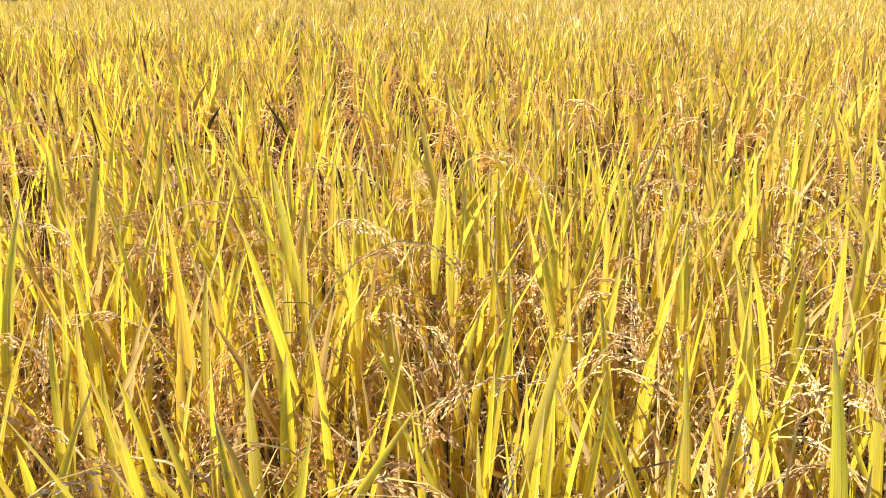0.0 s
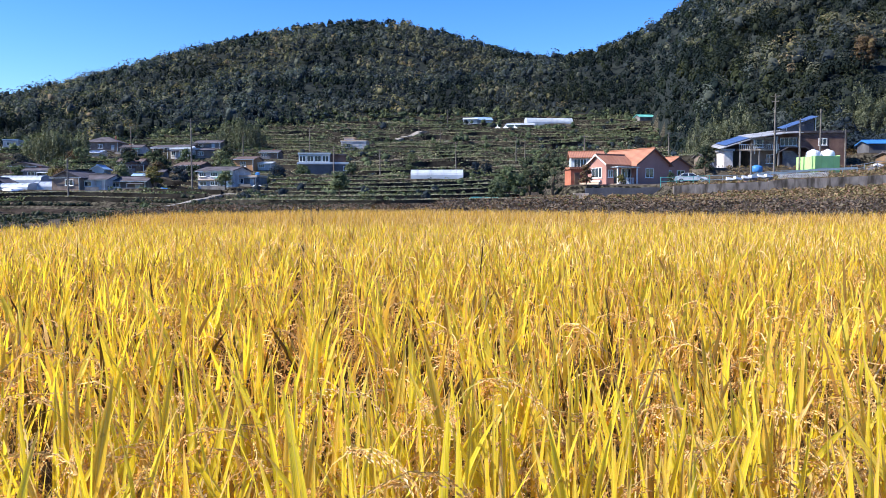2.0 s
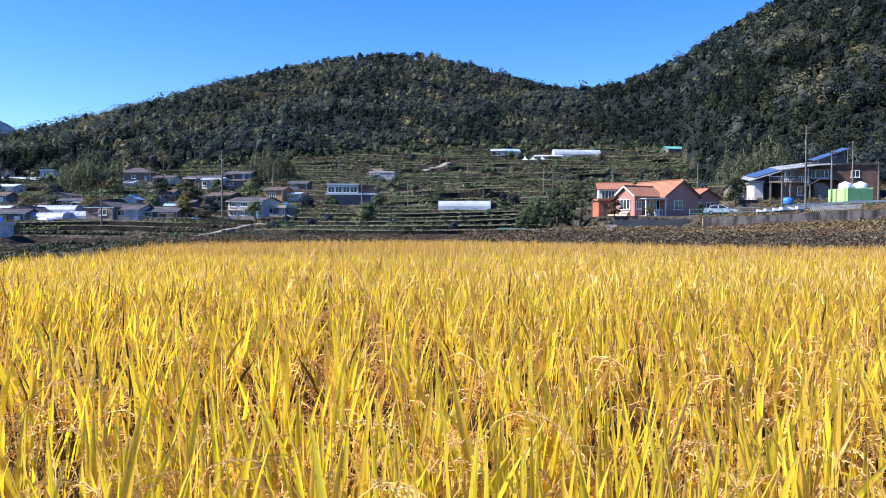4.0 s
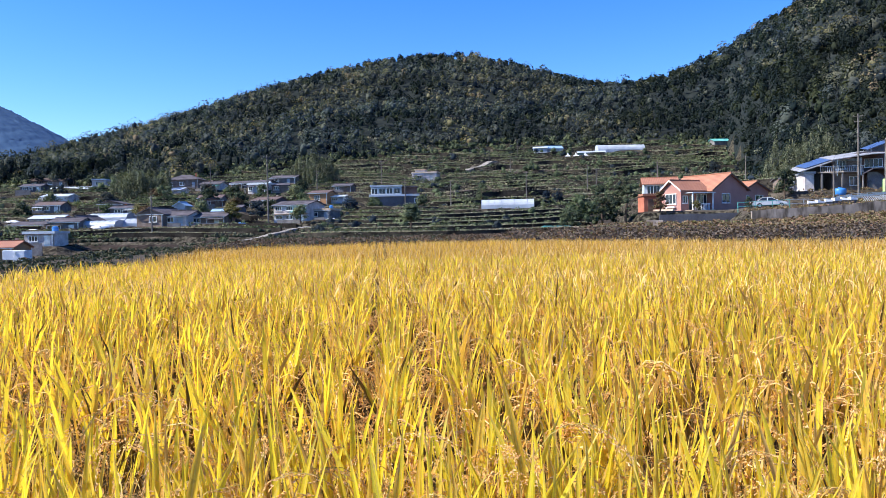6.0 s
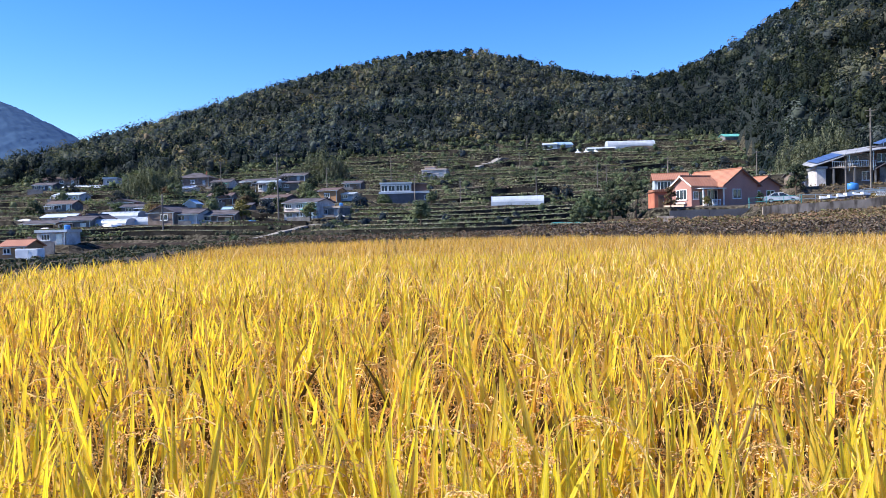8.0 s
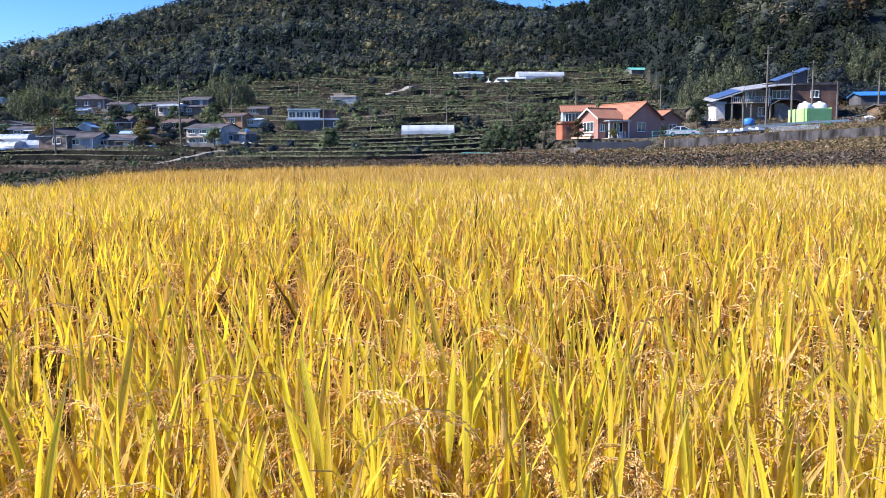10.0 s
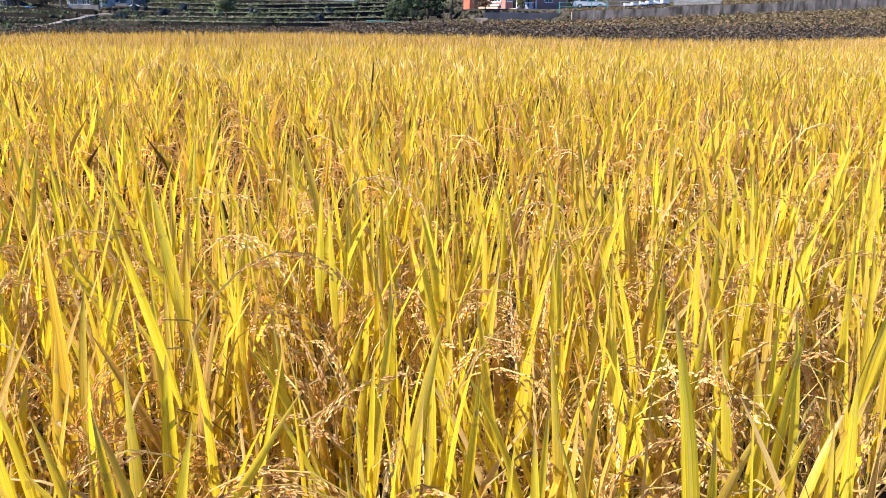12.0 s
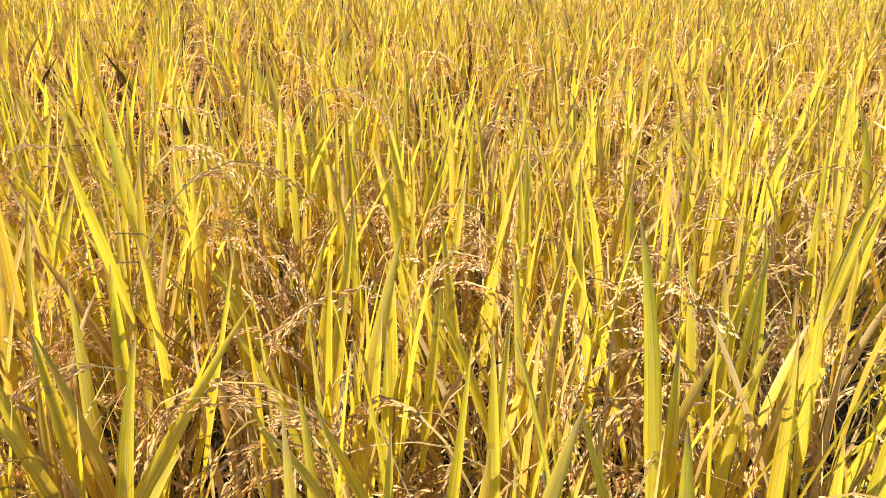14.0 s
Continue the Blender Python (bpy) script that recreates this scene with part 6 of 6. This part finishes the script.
house(x=-70.9, y=224, z=12.99, w=6.3, h=2.51, rise=0.47, d=7, wall=white_wall, roof=pale_metal, style="flat", label="white flat-roofed house with dark windows", windows=3)
house(x=-65.5, y=226, z=13.25, w=5.7, h=2.06, rise=0.63, d=7, wall=tan_wall, roof=slate_mat, style="side", label="low cream house with a grey roof", windows=1)
house(x=-70.1, y=247, z=17.13, w=8.1, h=1.73, rise=0.86, d=7, wall=grey_wall, roof=slate_mat, style="side", label="grey farmhouse with a slate roof", windows=2)
house(x=-79.0, y=240, z=15.84, w=12.1, h=1.34, rise=0.67, d=7, wall=tan_wall, roof=slate_mat, style="side", label="long low tan rendered farmhouse", windows=4)
house(x=-87.8, y=232, z=14.71, w=6.0, h=1.79, rise=0.81, d=6, wall=white_wall, roof=slate_mat, style="side", label="small white rendered farmhouse", windows=2)
house(x=-104.6, y=252, z=16.56, w=10.9, h=3.0, rise=1.76, d=8, wall=tan_wall, roof=slate_mat, style="hip", label="broad farmhouse with a hipped slate roof", windows=3)
house(x=-98.0, y=228, z=13.84, w=6.4, h=0.96, rise=0.64, d=5, wall=white_wall, roof=pale_metal, style="side", label="low shed with a pale sheet roof", windows=1)
house(x=-57.7, y=165, z=6.24, w=3.5, h=0.92, rise=0.46, d=5, wall=dark_wall, roof=slate_mat, style="side", label="small dark shed among trees", windows=0)
house(x=-70.4, y=168, z=7.15, w=2.4, h=0.82, rise=0.71, d=4, wall=blue_wall, roof=faded_blue, style="front", label="small shed with a faded blue roof", windows=0)
house(x=-56.1, y=152, z=4.79, w=2.4, h=0.96, rise=0.64, d=4, wall=blue_wall, roof=faded_blue, style="side", label="small blue plastic-covered shed", windows=0)
house(x=-137.6, y=262, z=18.26, w=4.4, h=2.57, rise=0.37, d=6, wall=white_wall, roof=pale_metal, style="flat", label="small white house below the woods", windows=1)
house(x=-147.5, y=262, z=16.43, w=14.7, h=1.47, rise=0.92, d=6, wall=grey_wall, roof=pale_metal, style="side", label="long shed with a pale sheet roof", windows=2)
house(x=-62.9, y=95, z=-1.01, w=3.0, h=1.40, rise=0.73, d=6, wall=orange_wall, roof=terracotta, style="side", label="ochre house with an orange tiled roof", windows=2)
house(x=-65.6, y=108, z=0.4, w=4.4, h=1.74, rise=0.23, d=3.6, wall=white_wall, roof=pale_metal, style="flat", label="long white building with a flat roof", windows=2, turn=0)
house(x=-80.2, y=140, z=1.88, w=5.1, h=2.45, rise=0.78, d=7, wall=grey_wall, roof=slate_mat, style="side", label="grey house with a slate roof", windows=2)
house(x=-83.5, y=150, z=3.07, w=5.3, h=1.37, rise=1.26, d=7, wall=white_wall, roof=slate_mat, style="front", label="small white gabled village house", windows=2)
house(x=-101.8, y=170, z=4.48, w=6.9, h=1.31, rise=0.71, d=6, wall=white_wall, roof=pale_metal, style="side", label="pale shed with a sheet roof", windows=1)
house(x=-97.0, y=155, z=2.36, w=8.7, h=1.85, rise=0.65, d=7, wall=tan_wall, roof=slate_mat, style="side", label="tan farmhouse with a slate roof", windows=2)
house(x=13.7, y=350, z=32.76, w=5.9, h=3.19, rise=0.74, d=6, wall=blue_wall, roof=pale_metal, style="side", label="small pale blue shed below the woods", windows=1)
house(x=20.2, y=352, z=33.43, w=6.9, h=2.46, rise=1.23, d=6, wall=blue_wall, roof=faded_blue, style="side", label="faded blue-roofed shed below the woods", windows=0)
house(x=34.2, y=338, z=29.31, w=11.1, h=3.08, rise=0.71, d=7, wall=grey_wall, roof=pale_metal, style="side", label="long grey shed with a pale roof", windows=2)
house(x=89.4, y=344, z=34.6, w=8.6, h=1.5, rise=1.2, d=7, wall=grey_wall, roof=teal_metal, style="side", label="shed with a teal sheet roof at the wood edge", windows=0)
house(x=97.8, y=150, z=12.52, w=11.6, h=2.31, rise=1.26, d=8, wall=grey_wall, roof=slate_mat, style="side", label="grey house with a balcony above the road", windows=4)
house(x=72.9, y=132, z=8.96, w=5.1, h=1.39, rise=0.55, d=5, wall=dark_wall, roof=blue_sheet, style="side", label="dark shed with a blue sheet roof", windows=0)
house(x=72.1, y=124, z=6.6, w=4.5, h=1.39, rise=0.52, d=5, wall=timber, roof=slate_mat, style="side", label="small low brown timber farm shed", windows=1)
house(x=48.1, y=142, z=6.75, w=3.2, h=2.09, rise=0.6, d=5, wall=tan_wall, roof=slate_mat, style="side", label="low tan rendered outbuilding", windows=1)
for hx, hy, hw, hh, rise, wall, roof, style, label in (
        (-160.0, 270, 13.0, 1.9, 1.1, tan_wall, brown_tiles, "side", "long farmhouse with a brown tiled roof"),
        (-150.0, 243, 6.5, 1.8, 0.8, dark_wall, slate_mat, "side", "dark farm shed with a grey roof"),
        (-124.0, 212, 7.5, 1.6, 0.6, white_wall, pale_metal, "side", "white farm building with a pale sheet roof"),
        (-113.0, 190, 6.2, 1.8, 0.9, grey_wall, brown_tiles, "side", "grey house with a brown tiled roof"),
        (-95.0, 186, 6.0, 1.7, 0.8, tan_wall, slate_mat, "front", "tan gabled house behind the polytunnels"),
        (-86.0, 174, 5.5, 1.5, 0.6, dark_wall, slate_mat, "side", "dark lean-to shed with a slate roof"),
        (-77.0, 203, 6.0, 1.6, 0.8, grey_wall, brown_tiles, "side", "low grey house with a brown roof"),
        (-60.5, 196, 6.5, 1.5, 0.8, dark_wall, brown_tiles, "side", "dark timber barn with a brown roof"),
        (-47.5, 228, 5.2, 1.7, 0.7, tan_wall, slate_mat, "side", "small tan farmhouse on the terraces"),
        (-92.5, 245, 7.0, 1.9, 0.9, brown_brick, slate_mat, "hip", "brown brick house with a hipped slate roof"),
        (-70.0, 186, 5.0, 1.4, 0.6, brown_brick, slate_mat, "front", "brown brick shed among the trees"),
        (-36.5, 154, 4.0, 1.9, 0.3, grey_wall, concrete, "flat", "small grey flat-roofed annex")):
    house(hx, hy, float(land(hx, hy + 2)) + 0.25, hw, hh, rise, 6, wall, roof, style, label, 3 if hw > 6 else 2)
polytunnel(-0.3, 172.0, 5.85, 11.2, 2.0, 4.5, "white film polytunnel on a terrace")
polytunnel(47.6, 345.0, 32.8, 20, 3.4, 6.5, "long white polytunnel below the woods", 12, 8)
polytunnel(-81.5, 158.0, 4.9, 8.2, 1.5, 5.0, "pale film polytunnel beside the houses")
polytunnel(-76.0, 142.0, 3.3, 8.5, 1.3, 5.0, "sagging white film polytunnel", 8, -4)
polytunnel(-69.5, 145.0, 3.4, 6.0, 1.5, 5.0, "bright white film polytunnel", 7, 10)
marquee(24.0, 330.0, 28.0, 2.6)
marquee(27.2, 330.0, 28.0, 3.0)
marquee(31.0, 331.0, 28.2, 2.6)
tank_compound()
PADS.append((35.0, 112.8, 3.2, 2.0, 3.6))

build_ground()
sedan(35.0, 112.6, 3.6, -4)
pipe_fence(29.5, 36.0, 107.4, "teal painted pipe rail in front of the house yard", teal_metal)
pipe_fence(36.5, 52.5, 109.5, "grey pipe rail along the sloping road")
pipe_fence(60.5, 72.0, 118.5, "grey pipe rail beside the green enclosure")
retaining_wall()
lane("pale concrete lane climbing between the terraces", [(-16.0, 282), (-11, 298), (-4.0, 316)], 2.4, 0.8)
lane("pale concrete lane climbing from the lower plots", [(-36.2, 108), (-36.0, 114), (-34.8, 124), (-33.6, 133)], 0.9, 0.32)
road_things()

utility_pole(47.3, 114, 11.7)
utility_pole(57.5, 122, 9.5)
utility_pole(52.2, 117, 7.9)
utility_pole(42.5, 110, 5.3)
utility_pole(26.1, 145, 7.4)
utility_pole(54.0, 190, 7.6)
utility_pole(-59.3, 130, 6.2)
utility_pole(-42.5, 140, 12.1)
utility_pole(-34.0, 215, 9.0)
utility_pole(-51.6, 215, 7.1)
utility_pole(-13.1, 182, 6.1)
utility_pole(3.7, 330, 7.4)
utility_pole(0.6, 262, 7.3)
utility_pole(-86.8, 230, 8.7)
utility_pole(-109.8, 255, 7.5)
utility_pole(-7.1, 300, 6.7)
utility_pole(4.1, 190, 7.3)
utility_pole(22.6, 212, 6.7)
utility_pole(20.5, 214, 6.3)
utility_pole(60.3, 120, 6.5)
utility_pole(68.6, 116, 8.1)
utility_pole(67.2, 118, 8.8)
utility_pole(69.8, 126, 7.2)
utility_pole(72.5, 116, 8.0)
utility_pole(-24.2, 188, 6.8)
for i, p in enumerate(WIRES):
    near = sorted(((q - p).length, j) for j, q in enumerate(WIRES) if j > i)
    for length, j in near[:2]:
        if length < 60:
            for side in (-0.6, 0.6):
                cable(p + Vector((side, 0, 0)), WIRES[j] + Vector((side, 0, 0)), 0.02 * length)

# single trees and groves
tree("tree", -12.0, 98.0, 3.4, 1.6, bush_mat, "small green tree on a terrace edge", seed=1)
tree("tree", 9.9, 112.0, 4.6, 2.6, orchard_mat, "spreading grey-green tree beside the house", trunk=0.15, count=900, card=0.26, seed=2)
tree("tree", 13.0, 115.0, 6.0, 2.3, evergreen_mat, "dark upright evergreen beside the house", trunk=0.04, count=700, card=0.26, seed=3)
tree("tree", 16.0, 114.0, 6.8, 2.4, evergreen_mat, "upright evergreen tree beside the house", trunk=0.04, count=700, card=0.26, seed=4)
tree("tree", 8.0, 110.0, 2.8, 1.7, bush_mat, "low grey-green bush beside the house", "bush", trunk=0.1, count=600, card=0.26, seed=21)
tree("tree", 20.3, 111.0, 3.0, 1.3, russet_mat, "reddish bush before the brick outbuilding", "bush", trunk=0.05, card=0.2, seed=22)
tree("tree", 40.5, 123.0, 4.4, 1.6, evergreen_mat, "rounded green tree between the houses", trunk=0.15, seed=5)
tree("tree", 43.2, 131.0, 4.2, 1.8, bamboo_mat, "pale green tree between the houses", trunk=0.15, seed=6)
tree("tree", -52.7, 150.0, 4.2, 2.3, yellowing_mat, "yellowing tree between farmhouses", trunk=0.2, seed=7)
tree("tree", -48.0, 151.0, 3.8, 2.0, forest_mat, "dark green tree between farmhouses", trunk=0.2, seed=8)
tree("tree", -38.6, 147.0, 3.6, 1.8, bush_mat, "green tree beside a white house", trunk=0.2, seed=9)
tree("tree", -62.0, 182.0, 4.5, 2.8, evergreen_mat, "broad green tree above the houses", trunk=0.2, seed=10)
tree("tree", -72.0, 190.0, 4.5, 3.0, evergreen_mat, "broad green tree above the houses", trunk=0.2, seed=11)
for k, (tx, ty, high, wide, mat, label) in enumerate((
        (-118, 200, 4.5, 2.8, bush_mat, "broad green tree between the houses"), (-101, 196, 4.0, 2.6, forest_mat, "dark green tree between the houses"),
        (-90, 205, 5.0, 3.0, bush_mat, "broad green tree between the houses"), (-82, 215, 4.6, 3.0, forest_mat, "dark green tree between the houses"),
        (-66, 170, 3.6, 2.4, bush_mat, "green tree behind the farmhouses"), (-78, 165, 3.4, 2.2, yellowing_mat, "yellowing tree behind the farmhouses"),
        (-55, 205, 4.4, 2.8, bush_mat, "broad green tree above the houses"), (-34, 172, 3.0, 2.2, forest_mat, "dark rounded tree beside a terrace"),
        (-19, 176, 2.6, 1.8, bush_mat, "green bush beside a terrace"), (-130, 225, 5.0, 3.2, forest_mat, "dark green tree between the houses"),
        (62, 250, 3.6, 2.4, forest_mat, "dark rounded bush on the terraces"), (70, 252, 3.4, 2.2, forest_mat, "dark rounded bush on the terraces"),
        (-45, 178, 3.0, 2.0, bush_mat, "green tree beside the ochre house"))):
    tree("tree", tx, ty, high, wide, mat, label, trunk=0.08, count=520, card=0.32, seed=50 + k)
for k, (tx, ty, high, wide) in enumerate(((-48, 185, 3.0, 2.0), (-53, 176, 2.6, 2.0), (-61, 176, 3.0, 2.2), (-66, 213, 3.6, 2.6), (-75, 217, 3.4, 2.4), (-84, 222, 3.6, 2.6), (-57, 216, 3.2, 2.2), (-50, 208, 3.0, 2.2), (-74, 160, 2.8, 2.0), (-92, 178, 3.2, 2.4), (-62, 238, 3.6, 2.6), (-98, 218, 3.4, 2.6), (-30, 180, 2.4, 2.0), (-112, 178, 3.2, 2.4))):
    mat, label = ((orchard_mat, "grey-green fruit tree between the village houses"), (evergreen_mat, "dark evergreen tree between the village houses"), (russet_mat, "brownish half-bare tree between the village houses"))[k % 3]
    tree("tree", tx, ty, high, wide, mat, label, trunk=0.08, count=520, card=0.32, seed=70 + k)
tree("tree", -6.3, 190.0, 5.5, 1.6, bush_mat, "slender tree on the terraces", trunk=0.2, seed=12)
tree("tree", 8.0, 175.0, 3.6, 1.2, forest_mat, "small dark cypress on the terraces", trunk=0.1, seed=13)
tree("tree", 10.6, 178.0, 4.4, 1.4, forest_mat, "small dark cypress on the terraces", trunk=0.1, seed=14)
tree("tree", 76.0, 121.0, 4.6, 3.4, bush_mat, "wide bush above the retaining wall", trunk=0.1, count=700, seed=15)
tree("tree", 83.0, 122.0, 4.8, 3.6, russet_mat, "wide brownish bush above the retaining wall", trunk=0.1, count=700, seed=16)
tree("tree", 66.5, 117.0, 2.6, 2.0, russet_mat, "brownish bush above the retaining wall", "bush", trunk=0.05, count=600, card=0.24, seed=31)
tree("tree", 70.5, 113.5, 2.4, 2.4, yellowing_mat, "yellowish bush above the retaining wall", "bush", trunk=0.05, count=600, card=0.24, seed=32)
tree("tree", 79.5, 114.0, 4.2, 3.6, russet_mat, "wide brownish bush above the retaining wall", "bush", trunk=0.05, count=800, card=0.26, seed=33)
tree("tree", 88.0, 118.0, 5.5, 4.0, russet_mat, "wide brownish bush above the retaining wall", "bush", trunk=0.05, count=800, card=0.26, seed=34)
tree("tree", 25.6, 113.2, 1.5, 0.8, yellowing_mat, "clipped bush in front of the porch", "bush", trunk=0.05, card=0.12, seed=17)
tree("tree", 32.4, 112.5, 1.6, 0.8, evergreen_mat, "dark bush in the yard", "bush", trunk=0.05, card=0.12, seed=18)


def grove(name, label, mat, cx, cy, rx, ry, n, high, seed, spread=0.9, card=0.34, plume=2.9):
    rng = np.random.default_rng(seed)
    a, rr = rng.uniform(0, 6.28, n), np.sqrt(rng.uniform(0, 1, n))
    x, y = cx + np.cos(a) * rr * rx, cy + np.sin(a) * rr * ry
    z = land(x, y) + rng.uniform(0.06, 1.0, n) ** 0.8 * high * (1 - 0.6 * rr ** 2) * (0.72 + 0.4 * waves(x, y, 4.5, seed))
    size = rng.uniform(0.6, 1.2, n) * spread
    v, f, nn = sprays(rng, np.stack([x, y, z], -1), size * (0.55 if plume > 2 else 0.75), size * plume, 80, card * (0.95 if plume > 2 else 0.6), 0.7, 0.2 if plume > 2 else 0.4, 0.24 if plume > 2 else 0.55)
    stuff(name, v, f, mat, label, "grove", normals=nn)


def sheeted_heap(x, y, w, mat, label):
    """A low heap under a sagging sheet, held down at the rim."""
    z = float(land(x, y))
    t = thing("sheeted_heap", pose(x, y, z, 0, 0, (x * 53) % 40 - 20), label, "heap", "sheeted heaps")
    rng = random.Random(int(abs(x) * 7 + y))
    bm = bmesh.new()
    rows = []
    for r, up in ((1.0, -0.2), (0.94, 0.10), (0.72, 0.28), (0.38, 0.40), (0.08, 0.44)):
        rows.append([bm.verts.new((math.cos(k * 0.524) * r * w * rng.uniform(0.9, 1.08), math.sin(k * 0.524) * r * w * 0.6 * rng.uniform(0.9, 1.08), up * rng.uniform(0.85, 1.1))) for k in range(12)])
    for a, b in zip(rows, rows[1:]):
        for k in range(12):
            bm.faces.new((a[k], a[(k + 1) % 12], b[(k + 1) % 12], b[k]))
    bm.faces.new(rows[-1])
    part("sheet", bm, mat, t, smooth=True)
    for k in range(0, 12, 3):
        part("weight", box(-0.12, 0.12, -0.09, 0.09, -0.02, 0.12, bevel=0.02), concrete, t).location = (math.cos(k * 0.524) * w * 0.97, math.sin(k * 0.524) * w * 0.58, 0.1)


for hx, hy, w, mat, label in (
        (-49.5, 146, 1.2, blue_sheet, "heap under a bright blue tarpaulin beside a house"), (-72.5, 138.5, 1.8, white_plastic, "heap under white plastic sheet beside the polytunnels"),
        (-66.0, 139.0, 1.5, film_mat, "heap under clear plastic film beside the polytunnels"), (-88.0, 143.0, 1.6, white_plastic, "heap under white plastic sheet beside a farmhouse"),
        (-106.0, 165.0, 1.8, white_plastic, "heap under white plastic sheet beside a shed"), (-80.0, 226.0, 1.6, white_plastic, "pale sheeted heap before a farmhouse"),
        (-100.0, 222.0, 1.4, blue_sheet, "heap under a blue tarpaulin before a shed"), (-33.5, 150.0, 1.0, white_plastic, "small heap under pale sheet beside a house"),
        (-18.5, 150.0, 1.0, dark_wall, "dark sheeted heap on a terrace"), (66.0, 121.5, 1.2, white_plastic, "heap under pale sheet beside the road"),
        (63.0, 117.2, 0.9, dark_wall, "dark sheeted heap beside the road")):
    sheeted_heap(hx, hy, w, mat, label)
grove("bamboo_grove", "feathery pale green bamboo grove behind the houses", bamboo_mat, 60.5, 172, 8, 9, 230, 10.5, 61, 1.25, 0.38)
grove("bamboo_grove", "feathery pale green bamboo grove above the village", bamboo_mat, -106, 226, 9, 7, 170, 10, 62, 1.4, 0.45)
grove("bamboo_grove", "feathery green bamboo grove above the farmhouses", bamboo_mat, -63, 256, 9, 8, 170, 9, 63, 1.4, 0.45)
grove("bamboo_grove", "feathery yellow-green bamboo grove on the slope", bamboo_mat, 86, 160, 8, 6, 230, 9.5, 65, 1.35, 0.40)
tree("tree", 99.0, 190.0, 8.5, 4.6, russet_mat, "russet autumn tree standing out of the woods", trunk=0.2, count=900, card=0.4, seed=35)
grove("hedge", "dark shrubs behind the two-storey house", forest_mat, 72, 150, 12, 8, 150, 7, 64, 1.8, 0.4, 0.9)
woods()
terrace_walls()
ploughed_plot(-72, -42, 110.5, 116.5, "ridged dark brown soil of a harvested plot")
plants()
rice_field()
rice_near()
